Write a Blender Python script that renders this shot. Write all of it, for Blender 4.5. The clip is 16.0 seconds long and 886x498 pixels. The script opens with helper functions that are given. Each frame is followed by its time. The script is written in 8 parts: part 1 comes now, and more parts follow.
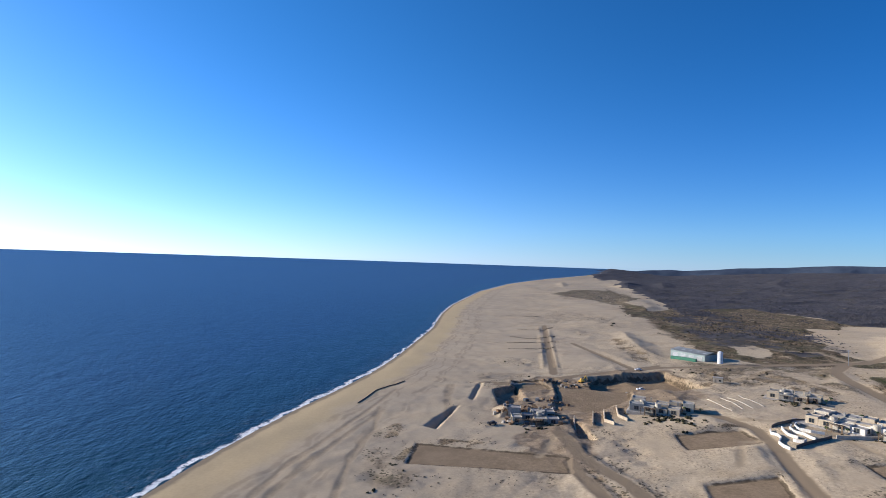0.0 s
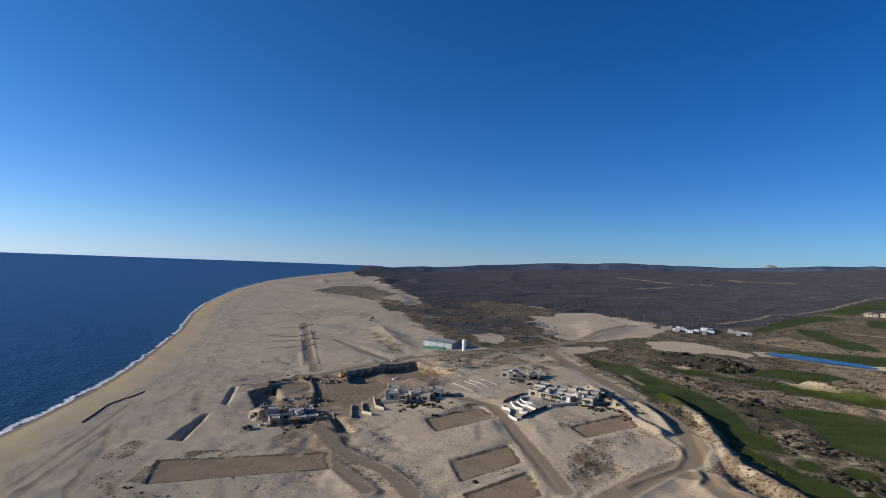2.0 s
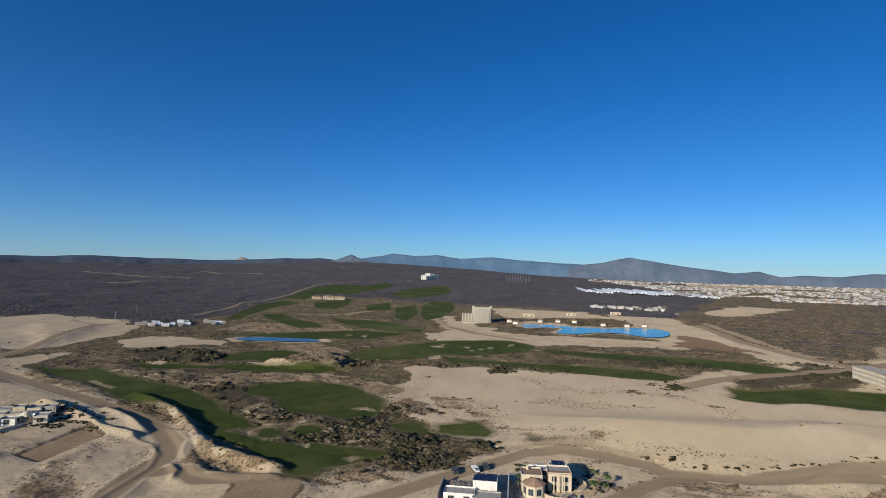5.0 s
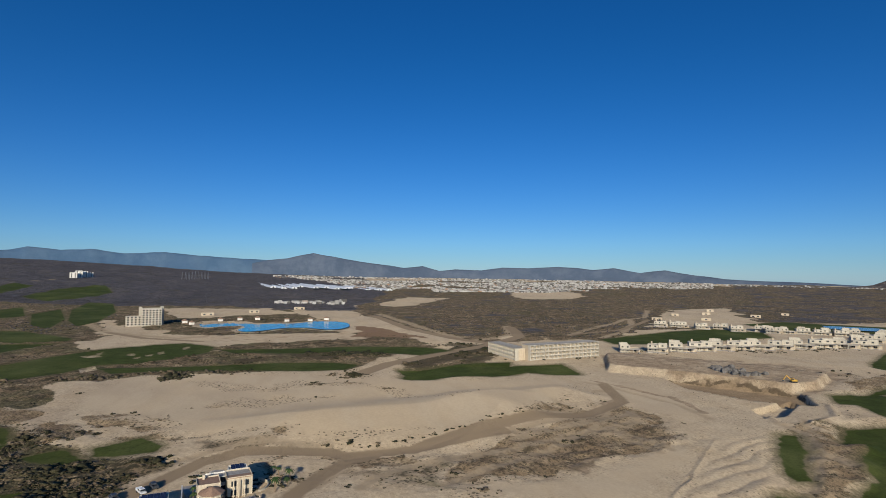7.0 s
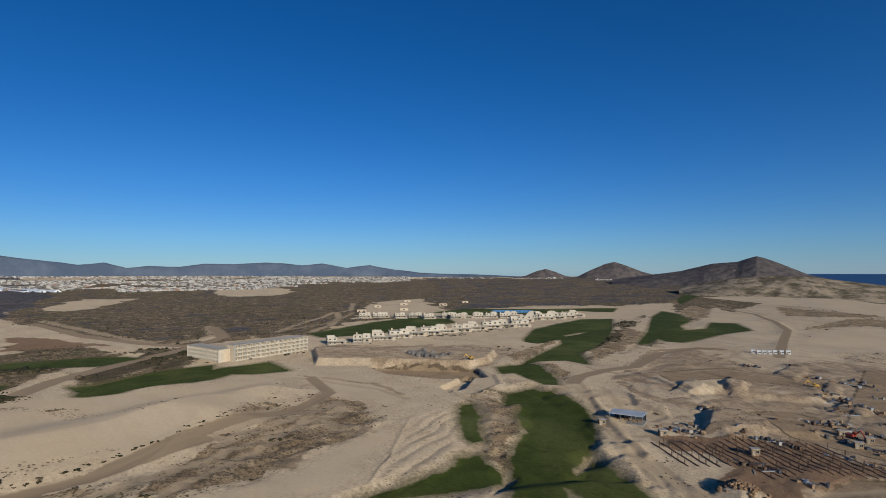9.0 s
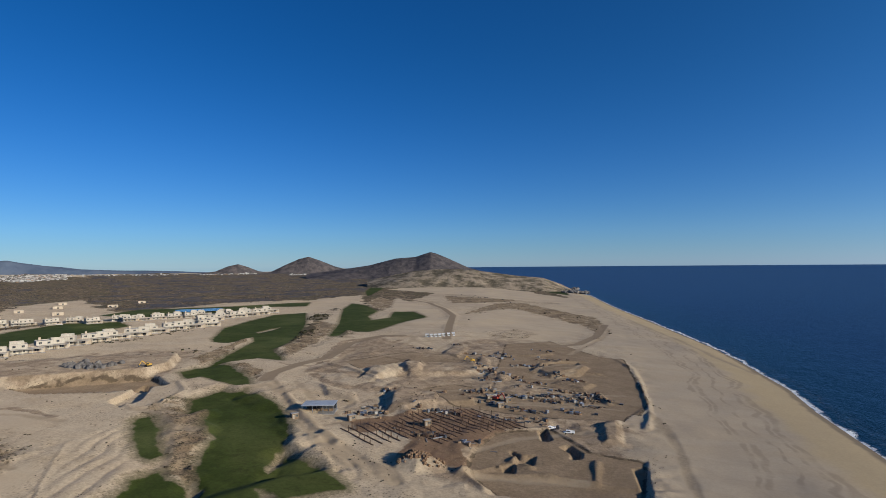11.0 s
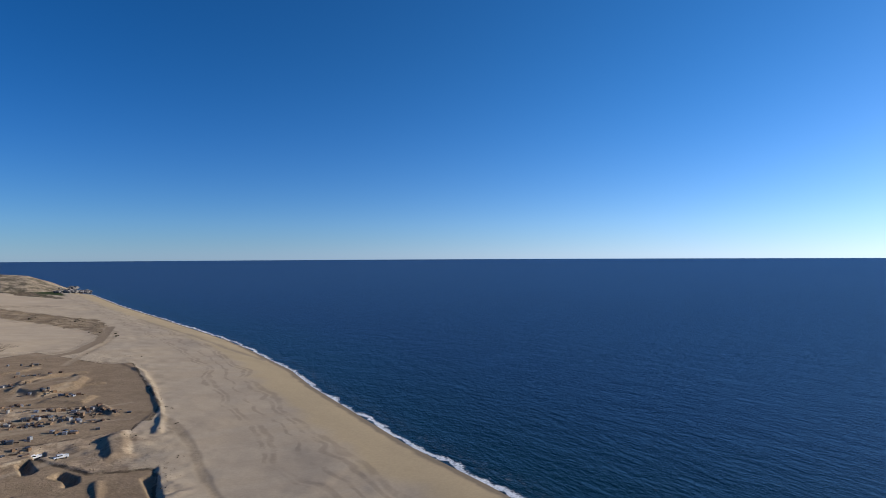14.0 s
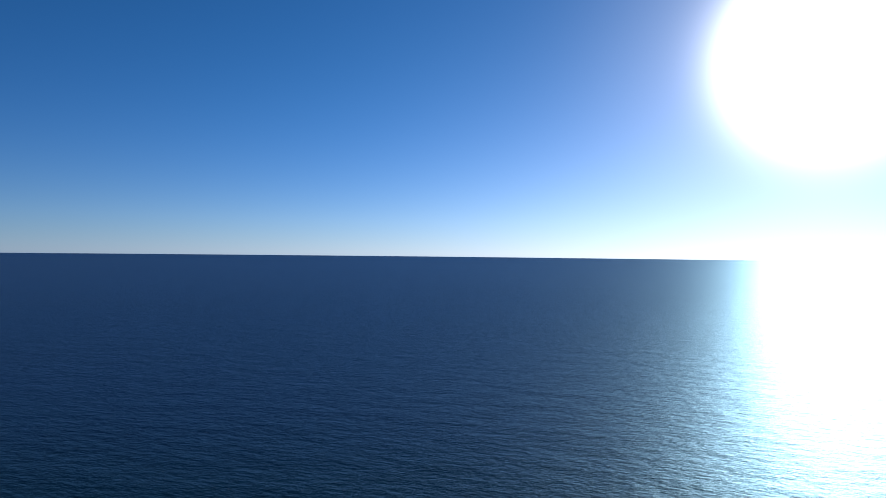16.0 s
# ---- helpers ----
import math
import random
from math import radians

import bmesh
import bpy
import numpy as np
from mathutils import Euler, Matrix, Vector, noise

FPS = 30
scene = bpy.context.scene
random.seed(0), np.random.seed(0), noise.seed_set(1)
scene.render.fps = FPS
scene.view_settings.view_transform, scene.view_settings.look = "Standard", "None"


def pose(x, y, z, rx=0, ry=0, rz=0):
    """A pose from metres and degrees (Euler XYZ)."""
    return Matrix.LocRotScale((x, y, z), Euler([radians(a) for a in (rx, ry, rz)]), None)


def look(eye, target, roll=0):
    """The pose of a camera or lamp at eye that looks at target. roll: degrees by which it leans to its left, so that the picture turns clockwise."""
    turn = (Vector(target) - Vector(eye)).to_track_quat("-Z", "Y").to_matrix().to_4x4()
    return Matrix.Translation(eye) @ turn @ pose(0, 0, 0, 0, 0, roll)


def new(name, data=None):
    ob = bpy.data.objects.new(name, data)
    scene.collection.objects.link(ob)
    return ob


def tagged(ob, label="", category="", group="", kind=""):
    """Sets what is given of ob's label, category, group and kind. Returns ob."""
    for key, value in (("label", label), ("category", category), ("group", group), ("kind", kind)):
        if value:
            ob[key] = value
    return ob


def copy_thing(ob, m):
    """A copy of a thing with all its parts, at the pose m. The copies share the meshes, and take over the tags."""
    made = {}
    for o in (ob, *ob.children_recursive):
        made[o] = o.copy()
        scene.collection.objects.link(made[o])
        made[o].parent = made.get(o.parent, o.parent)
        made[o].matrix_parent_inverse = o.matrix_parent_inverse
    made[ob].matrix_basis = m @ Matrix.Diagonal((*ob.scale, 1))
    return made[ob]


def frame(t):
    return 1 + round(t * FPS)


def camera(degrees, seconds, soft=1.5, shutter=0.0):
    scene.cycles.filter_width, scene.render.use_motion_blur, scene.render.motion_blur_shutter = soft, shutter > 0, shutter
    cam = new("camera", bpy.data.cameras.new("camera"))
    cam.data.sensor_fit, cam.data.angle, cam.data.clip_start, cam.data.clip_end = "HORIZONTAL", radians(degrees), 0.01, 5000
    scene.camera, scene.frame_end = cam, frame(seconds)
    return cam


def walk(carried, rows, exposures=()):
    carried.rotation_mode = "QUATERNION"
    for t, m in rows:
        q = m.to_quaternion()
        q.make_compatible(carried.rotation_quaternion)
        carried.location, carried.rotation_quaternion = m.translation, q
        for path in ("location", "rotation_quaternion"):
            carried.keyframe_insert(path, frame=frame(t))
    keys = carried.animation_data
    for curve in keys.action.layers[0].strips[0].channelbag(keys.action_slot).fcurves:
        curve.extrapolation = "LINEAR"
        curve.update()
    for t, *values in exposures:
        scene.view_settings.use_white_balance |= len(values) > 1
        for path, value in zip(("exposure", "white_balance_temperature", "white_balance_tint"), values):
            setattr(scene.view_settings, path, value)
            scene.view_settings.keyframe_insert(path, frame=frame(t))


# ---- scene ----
cam = camera(76.57, 16.0, 0.6)
EXPOSURES = ((0, 0.5, 6500, 9), (0.5, 0.24, 6500, 9), (1.5, 0.06, 6500, 9), (3.0, 0.0, 6550, 8), (5.0, 0.04, 6850, 5), (7.5, -0.22, 6800, 5), (9.5, -0.27, 6700, 6),
             (12.5, 0.0, 6550, 8), (13.5, 0.0, 6500, 9), (14.5, 0.05, 6500, 9), (15.2, -0.1, 6550, 10), (16.0, -0.48, 6600, 11))
walk(cam, [
    (0.0, pose(0, 0, 90, 91.14, -1.97, 0.00)),
    (0.5, pose(0, 0, 90, 91.21, -2.05, -4.65)),
    (1.0, pose(0, 0, 90, 91.32, -2.20, -10.25)),
    (1.5, pose(0, 0, 90, 91.52, -2.13, -17.77)),
    (2.0, pose(0, 0, 90, 91.66, -2.19, -24.00)),
    (2.5, pose(0, 0, 90, 91.80, -2.07, -29.60)),
    (3.0, pose(0, 0, 90, 91.96, -1.97, -36.80)),
    (3.5, pose(0, 0, 90, 92.16, -1.88, -46.13)),
    (4.0, pose(0, 0, 90, 92.28, -1.69, -54.84)),
    (4.5, pose(0, 0, 90, 92.40, -1.55, -63.88)),
    (5.0, pose(0, 0, 90, 92.49, -1.34, -73.91)),
    (7.5, pose(0, 0, 90, 92.56, -0.47, -111.77)),
    (8.0, pose(0, 0, 90, 92.49, -0.27, -118.49)),
    (8.5, pose(0, 0, 90, 92.38, -0.12, -126.43)),
    (9.0, pose(0, 0, 90, 92.26, 0.12, -134.32)),
    (9.5, pose(0, 0, 90, 92.10, 0.25, -142.33)),
    (10.0, pose(0, 0, 90, 91.92, 0.38, -150.73)),
    (12.5, pose(0, 0, 90, 91.30, 0.49, -183.76)),
    (13.0, pose(0, 0, 90, 91.12, 0.46, -191.37)),
    (13.5, pose(0, 0, 90, 90.94, 0.40, -200.45)),
    (14.0, pose(0, 0, 90, 90.74, 0.28, -211.36)),
    (14.5, pose(0, 0, 90, 90.68, 0.02, -222.66)),
    (15.0, pose(0, 0, 90, 90.61, -0.16, -233.27)),
    (15.5, pose(0, 0, 90, 90.53, -0.40, -243.70)),
    (16.0, pose(0, 0, 90, 90.47, -0.62, -253.90)),
], EXPOSURES)

# ---- daylight: a low winter sun over the sea and a clear sky
SUN_BEARING, SUN_HEIGHT = 71.5, 17.0
sun_dir = Vector((-math.sin(radians(SUN_BEARING)) * math.cos(radians(SUN_HEIGHT)),
                  math.cos(radians(SUN_BEARING)) * math.cos(radians(SUN_HEIGHT)), math.sin(radians(SUN_HEIGHT))))
world = bpy.data.worlds.new("sky")
scene.world = world
world.use_nodes = True
wt = world.node_tree
wt.nodes.clear()
sky = wt.nodes.new("ShaderNodeTexSky")
sky.sky_type, sky.sun_disc = "NISHITA", False
sky.sun_elevation, sky.sun_rotation = radians(SUN_HEIGHT), radians(-SUN_BEARING)
sky.altitude, sky.air_density, sky.dust_density, sky.ozone_density = 50, 1.0, 0.0, 4.0
tint = wt.nodes.new("ShaderNodeHueSaturation")
tint.inputs["Saturation"].default_value = 1.25
wt.links.new(sky.outputs[0], tint.inputs["Color"])
cool = wt.nodes.new("ShaderNodeVectorMath")
cool.operation = "MULTIPLY"
wt.links.new(tint.outputs[0], cool.inputs[0])
coord = wt.nodes.new("ShaderNodeTexCoord")
height = wt.nodes.new("ShaderNodeSeparateXYZ")
wt.links.new(coord.outputs["Generated"], height.inputs[0])
low = wt.nodes.new("ShaderNodeMapRange")
low.interpolation_type = "SMOOTHSTEP"
low.inputs["From Max"].default_value = 0.42
wt.links.new(height.outputs["Z"], low.inputs["Value"])
shade = wt.nodes.new("ShaderNodeMix")
shade.data_type = "RGBA"
shade.inputs[6].default_value, shade.inputs[7].default_value = (0.46, 0.72, 1.22, 1), (0.27, 0.68, 1.02, 1)
wt.links.new(low.outputs[0], shade.inputs[0])
wt.links.new(shade.outputs[2], cool.inputs[1])
# bright air around the sun
dot = wt.nodes.new("ShaderNodeVectorMath")
dot.operation = "DOT_PRODUCT"
dot.inputs[1].default_value = sun_dir
wt.links.new(coord.outputs["Generated"], dot.inputs[0])
air = None
for power, gain in ((260.0, 190.0), (40.0, 6.0)):
    clip = wt.nodes.new("ShaderNodeMath")
    clip.operation, clip.inputs[1].default_value = "MAXIMUM", 0.0
    wt.links.new(dot.outputs["Value"], clip.inputs[0])
    up = wt.nodes.new("ShaderNodeMath")
    up.operation, up.inputs[1].default_value = "POWER", power
    wt.links.new(clip.outputs[0], up.inputs[0])
    mul = wt.nodes.new("ShaderNodeMath")
    mul.operation, mul.inputs[1].default_value = "MULTIPLY", gain
    wt.links.new(up.outputs[0], mul.inputs[0])
    if air:
        add = wt.nodes.new("ShaderNodeMath")
        wt.links.new(air.outputs[0], add.inputs[0])
        wt.links.new(mul.outputs[0], add.inputs[1])
        air = add
    else:
        air = mul
glow = wt.nodes.new("ShaderNodeVectorMath")
glow.operation = "SCALE"
glow.inputs[0].default_value = (1.0, 0.98, 0.95)
wt.links.new(air.outputs[0], glow.inputs["Scale"])


def wmath(op, a, b):
    n = wt.nodes.new("ShaderNodeMath")
    n.operation = op
    for i, v in enumerate((a, b)):
        if isinstance(v, (int, float)):
            n.inputs[i].default_value = v
        else:
            wt.links.new(v, n.inputs[i])
    return n.outputs[0]


# the sky brightens towards the sun's side
side = wmath("POWER", wmath("MULTIPLY", wmath("ADD", dot.outputs["Value"], 1.0), 0.5), 2.5)
down = wmath("POWER", 2.718, wmath("MULTIPLY", wmath("MAXIMUM", height.outputs["Z"], 0.0), -2.2))
veil = wmath("POWER", 2.718, wmath("MULTIPLY", wmath("MAXIMUM", height.outputs["Z"], 0.0), -13.0))


def wscale(colour, amount):
    n = wt.nodes.new("ShaderNodeVectorMath")
    n.operation = "SCALE"
    n.inputs[0].default_value = colour
    wt.links.new(amount, n.inputs["Scale"])
    return n.outputs[0]


wash = wt.nodes.new("ShaderNodeVectorMath")
wt.links.new(wscale((0.9, 3.0, 6.0), wmath("MULTIPLY", side, down)), wash.inputs[0])
wt.links.new(wscale((5.5, 4.0, 2.6), wmath("MULTIPLY", wmath("POWER", side, 1.3), veil)), wash.inputs[1])
# pale blue haze all round the horizon
ring = wmath("POWER", 2.718, wmath("MULTIPLY", wmath("MAXIMUM", height.outputs["Z"], 0.0), -22.0))
rim = wt.nodes.new("ShaderNodeVectorMath")
wt.links.new(wash.outputs[0], rim.inputs[0])
wt.links.new(wscale((0.35, 0.6, 1.9), ring), rim.inputs[1])
# white haze on the horizon under the sun
near = wmath("POWER", wmath("MAXIMUM", dot.outputs["Value"], 0.0), 9.0)
mist = wt.nodes.new("ShaderNodeVectorMath")
wt.links.new(rim.outputs[0], mist.inputs[0])
wt.links.new(wscale((10.0, 9.6, 9.0), wmath("MULTIPLY", near, wmath("POWER", 2.718, wmath("MULTIPLY", wmath("MAXIMUM", height.outputs["Z"], 0.0), -6.0)))), mist.inputs[1])
both = wt.nodes.new("ShaderNodeVectorMath")
wt.links.new(cool.outputs[0], both.inputs[0])
wt.links.new(glow.outputs[0], both.inputs[1])
all_ = wt.nodes.new("ShaderNodeVectorMath")
wt.links.new(both.outputs[0], all_.inputs[0])
wt.links.new(mist.outputs[0], all_.inputs[1])
back = wt.nodes.new("ShaderNodeBackground")
back.inputs["Strength"].default_value = 0.09
wt.links.new(all_.outputs[0], back.inputs["Color"])
wt.links.new(back.outputs[0], wt.nodes.new("ShaderNodeOutputWorld").inputs["Surface"])

sun = new("sun", bpy.data.lights.new("sun", "SUN"))
sun.data.energy, sun.data.angle, sun.data.color = 5.0, radians(0.53), (1.0, 0.91, 0.78)
sun.matrix_basis = look((0, 0, 0), -sun_dir)


# ---- materials
class Nodes:
    """Short words for building a node material."""

    def __init__(self, name):
        self.mat = bpy.data.materials.new(name)
        self.mat.use_nodes = True
        self.t = self.mat.node_tree
        self.t.nodes.clear()
        self.out = self.t.nodes.new("ShaderNodeOutputMaterial")
        self.pos = self.t.nodes.new("ShaderNodeNewGeometry").outputs["Position"]

    def put(self, socket, v):
        if isinstance(v, bpy.types.NodeSocket):
            self.t.links.new(v, socket)
        elif isinstance(v, (tuple, list)) and len(v) == 3 and socket.type == "RGBA":
            socket.default_value = (*v, 1)
        else:
            socket.default_value = v

    def math(self, op, a, b=0.0, c=0.0):
        n = self.t.nodes.new("ShaderNodeMath")
        n.operation = op
        for i, v in enumerate((a, b, c)):
            self.put(n.inputs[i], v)
        return n.outputs[0]

    def attr(self, name):
        n = self.t.nodes.new("ShaderNodeAttribute")
        n.attribute_name = name
        return n.outputs["Fac"]

    def random(self):
        return self.t.nodes.new("ShaderNodeObjectInfo").outputs["Random"]

    def island(self):
        return self.t.nodes.new("ShaderNodeNewGeometry").outputs["Random Per Island"]

    def stretch(self, sx, sy, sz=1.0, turn=0.0):
        n = self.t.nodes.new("ShaderNodeMapping")
        n.inputs["Scale"].default_value = (sx, sy, sz)
        n.inputs["Rotation"].default_value = (0, 0, radians(turn))
        self.t.links.new(self.pos, n.inputs["Vector"])
        return n.outputs[0]

    def noise(self, scale, detail=4.0, rough=0.55, vec=None, distort=0.0):
        n = self.t.nodes.new("ShaderNodeTexNoise")
        self.put(n.inputs["Vector"], vec or self.pos)
        for k, v in (("Scale", scale), ("Detail", detail), ("Roughness", rough), ("Distortion", distort)):
            self.put(n.inputs[k], v)
        return n.outputs["Fac"]

    def cells(self, scale, vec=None, feature="F1"):
        n = self.t.nodes.new("ShaderNodeTexVoronoi")
        n.feature = feature
        self.put(n.inputs["Vector"], vec or self.pos)
        n.inputs["Scale"].default_value = scale
        return n.outputs["Distance"]

    def step(self, v, a, b, lo=0.0, hi=1.0):
        n = self.t.nodes.new("ShaderNodeMapRange")
        n.interpolation_type = "SMOOTHSTEP"
        for i, x in enumerate((v, a, b, lo, hi)):
            self.put(n.inputs[i], x)
        return n.outputs[0]

    def mix(self, f, a, b):
        n = self.t.nodes.new("ShaderNodeMix")
        n.data_type = "RGBA"
        self.put(n.inputs[0], f)
        self.put(n.inputs[6], a)
        self.put(n.inputs[7], b)
        return n.outputs[2]

    def scale(self, col, f):
        n = self.t.nodes.new("ShaderNodeVectorMath")
        n.operation = "SCALE"
        self.put(n.inputs[0], col)
        self.put(n.inputs["Scale"], f)
        return n.outputs[0]

    def bump(self, h, dist, strength=1.0):
        n = self.t.nodes.new("ShaderNodeBump")
        n.inputs["Distance"].default_value = dist
        self.put(n.inputs["Strength"], strength)
        self.put(n.inputs["Height"], h)
        return n.outputs[0]

    def surface(self, **kw):
        n = self.t.nodes.new("ShaderNodeBsdfPrincipled")
        for k, v in kw.items():
            self.put(n.inputs[k.replace("_", " ")], v)
        self.t.links.new(n.outputs[0], self.out.inputs["Surface"])
        return self.mat


def land_material():
    n = Nodes("land")
    shore, grass, road, pad = n.attr("shore"), n.attr("grass"), n.attr("road"), n.attr("pad")
    scrub, dark, red, tuft = n.attr("scrub"), n.attr("dark"), n.attr("red"), n.attr("tuft")
    big, mid, fine = n.noise(0.012, 5), n.noise(0.09, 5, 0.6), n.noise(0.7, 5, 0.65)
    speck = n.noise(0.33, 6, 0.62)
    # wind-blown sand
    col = n.mix(n.step(big, 0.38, 0.62), (0.398, 0.314, 0.221), (0.453, 0.352, 0.237))
    rough_sand = n.step(tuft, 0.05, 0.85, 0.12, 1.0)
    col = n.mix(n.math("MULTIPLY", n.step(mid, 0.48, 0.7, 0, 0.45), rough_sand), col, (0.324, 0.241, 0.153))
    drift = n.noise(0.035, 5, 0.6, n.stretch(0.5, 1.6, 1.0, 25.0))
    col = n.mix(n.step(drift, 0.42, 0.6, 0, 0.5), col, (0.46, 0.37, 0.262))
    # golden beach and its wet edge
    sh = n.math("ADD", shore, n.math("MULTIPLY", n.math("SUBTRACT", n.noise(0.03, 3), 0.5), 26.0))
    col = n.mix(n.step(sh, 22, 38, 1, 0), col, n.mix(mid, (0.495, 0.378, 0.222), (0.445, 0.335, 0.197)))
    wet = n.math("ADD", shore, n.math("MULTIPLY", n.math("SUBTRACT", n.noise(0.08, 3), 0.5), 5.0))
    col = n.mix(n.step(wet, 2.5, 5.5, 1, 0), col, (0.255, 0.196, 0.128))
    # wheel tracks and drift lines along the top of the beach
    wav = n.math("ADD", shore, n.math("MULTIPLY", n.math("SUBTRACT", n.noise(0.018, 3), 0.5), 30.0))
    for at, wide in ((33.0, 1.6), (37.5, 1.2), (47.0, 1.0), (58.0, 1.4), (62.0, 1.0)):
        rut = n.step(n.math("ABSOLUTE", n.math("SUBTRACT", wav, at)), wide * 0.5, wide * 1.5, 1, 0)
        rut = n.math("MULTIPLY", rut, n.step(n.noise(0.05, 4, 0.6), 0.4, 0.55, 0.05, 0.4))
        col = n.mix(rut, col, (0.230, 0.174, 0.119))
    # foot-marks and small drifts
    marks = n.math("MULTIPLY", n.step(n.noise(0.55, 4, 0.6, n.stretch(1.0, 0.6)), 0.56, 0.64), n.step(n.noise(0.02, 4, 0.6), 0.48, 0.6))
    col = n.mix(n.math("MULTIPLY", n.math("MULTIPLY", marks, rough_sand), n.step(shore, 20, 45, 0, 0.55)), col, (0.212, 0.157, 0.102))
    # dry tufts on the dunes
    grit = n.noise(1.3, 5, 0.7)
    where = n.step(n.noise(0.03, 6, 0.68), 0.5, 0.58)
    spots = n.math("MULTIPLY", n.step(n.cells(0.7), 0.2, 0.36, 1, 0), where)
    col = n.mix(n.math("MULTIPLY", spots, n.math("MULTIPLY", tuft, 0.75)), col, (0.125, 0.098, 0.064))
    small = n.math("MULTIPLY", n.step(grit, 0.58, 0.66), n.step(n.noise(0.05, 6, 0.65), 0.5, 0.6))
    col = n.mix(n.math("MULTIPLY", small, n.math("MULTIPLY", tuft, 0.8)), col, (0.111, 0.089, 0.060))
    # disturbed earth of the building sites
    soil = n.math("ADD", n.attr("soil"), n.math("MULTIPLY", n.math("SUBTRACT", n.noise(0.07, 5, 0.65), 0.5), 1.5))
    dirt = n.mix(n.step(n.noise(0.16, 5, 0.65), 0.38, 0.62), (0.325, 0.24, 0.16), (0.21, 0.15, 0.098))
    col = n.mix(n.step(soil, 0.45, 0.75, 0, 0.85), col, dirt)
    # rough: dry earth and low bushes
    edge = n.math("ADD", scrub, n.math("MULTIPLY", n.math("SUBTRACT", mid, 0.5), 1.1))
    earth = n.mix(n.step(n.noise(0.05, 5, 0.65), 0.4, 0.62), (0.215, 0.155, 0.098), (0.135, 0.096, 0.06))
    earth = n.mix(n.step(n.noise(0.07, 6, 0.68, n.stretch(1.4, 0.8)), 0.56, 0.63), earth, (0.36, 0.275, 0.18))
    earth = n.mix(n.step(n.noise(0.1, 6, 0.7), 0.53, 0.6, 0, 0.9), earth, (0.052, 0.044, 0.026))
    earth = n.mix(n.step(n.noise(0.024, 5, 0.68), 0.48, 0.6, 0, 0.6), earth, (0.105, 0.1, 0.05))
    tufts = n.math("MULTIPLY", n.step(n.cells(0.38), 0.3, 0.44, 1, 0), n.step(n.noise(0.09, 5, 0.65), 0.4, 0.52))
    earth = n.mix(n.math("MULTIPLY", tufts, 0.9), earth, (0.045, 0.038, 0.022))
    earth = n.mix(n.step(speck, 0.54, 0.62, 0, 0.7), earth, (0.06, 0.05, 0.03))
    dots = n.math("MULTIPLY", n.step(n.cells(0.6), 0.3, 0.42, 1, 0), n.step(n.math("ADD", scrub, n.math("SUBTRACT", n.noise(0.07, 5, 0.65), 0.5)), 0.4, 0.58))
    col = n.mix(n.math("MULTIPLY", n.step(edge, 0.38, 0.62), n.step(scrub, 0.5, 0.68, 0.35, 1)), col, earth)
    col = n.mix(n.math("MULTIPLY", dots, 0.85), col, (0.055, 0.046, 0.027))
    # tan tussock grass between the fairways
    heath = n.attr("heath")
    tuss = n.noise(0.75, 6, 0.78)
    straw = n.mix(n.step(n.noise(0.06, 5, 0.65), 0.4, 0.6), (0.33, 0.245, 0.152), (0.225, 0.158, 0.096))
    straw = n.mix(n.step(tuss, 0.52, 0.6, 0, 0.85), straw, (0.078, 0.057, 0.036))
    straw = n.mix(n.math("MULTIPLY", n.step(n.noise(0.16, 5, 0.7), 0.55, 0.62), 0.75), straw, (0.062, 0.05, 0.032))
    straw = n.mix(n.step(n.noise(0.11, 4, 0.6), 0.56, 0.66, 0, 0.7), straw, (0.36, 0.275, 0.18))
    col = n.mix(n.step(n.math("ADD", heath, n.math("MULTIPLY", n.math("SUBTRACT", mid, 0.5), 1.1)), 0.66, 0.88), col, straw)
    tufted = n.math("MULTIPLY", n.step(n.cells(0.55), 0.24, 0.42, 1, 0), n.step(n.math("ADD", heath, n.math("SUBTRACT", n.noise(0.08, 5, 0.65), 0.5)), 0.3, 0.6, 0, 0.85))
    col = n.mix(tufted, col, (0.095, 0.074, 0.046))
    # darker brown ground under the thickets
    thick = n.math("ADD", n.attr("veg"), n.math("MULTIPLY", n.math("SUBTRACT", n.noise(0.14, 6, 0.7), 0.5), 1.6))
    col = n.mix(n.step(thick, 0.62, 0.82, 0, 0.85), col, n.mix(fine, (0.05, 0.042, 0.025), (0.085, 0.066, 0.04)))
    # thorn forest of the plain; its slight blue is distant haze put into the colour
    wood = n.mix(n.step(n.noise(0.07, 7, 0.75), 0.4, 0.6), (0.057, 0.055, 0.064), (0.105, 0.098, 0.106))
    wood = n.mix(n.step(n.noise(0.6, 4, 0.7), 0.5, 0.62, 0, 0.6), wood, (0.034, 0.030, 0.027))
    wood = n.mix(n.step(n.noise(0.022, 5, 0.65), 0.5, 0.66, 0, 0.7), wood, (0.076, 0.066, 0.050))
    wood = n.mix(n.step(n.noise(0.006, 5, 0.6), 0.45, 0.65), wood, n.scale(wood, 0.85))
    wood = n.mix(n.step(n.noise(0.012, 5, 0.7, n.stretch(0.35, 1.3, 1.0, -35.0)), 0.52, 0.66, 0, 0.55), wood, (0.125, 0.11, 0.105))
    wood = n.mix(n.step(n.noise(0.004, 6, 0.7, distort=1.0), 0.66, 0.70), wood, (0.221, 0.170, 0.123))
    dk = n.math("ADD", dark, n.math("MULTIPLY", n.math("SUBTRACT", n.noise(0.012, 7, 0.72), 0.5), 1.5))
    col = n.mix(n.step(dk, 0.42, 0.56), col, wood)
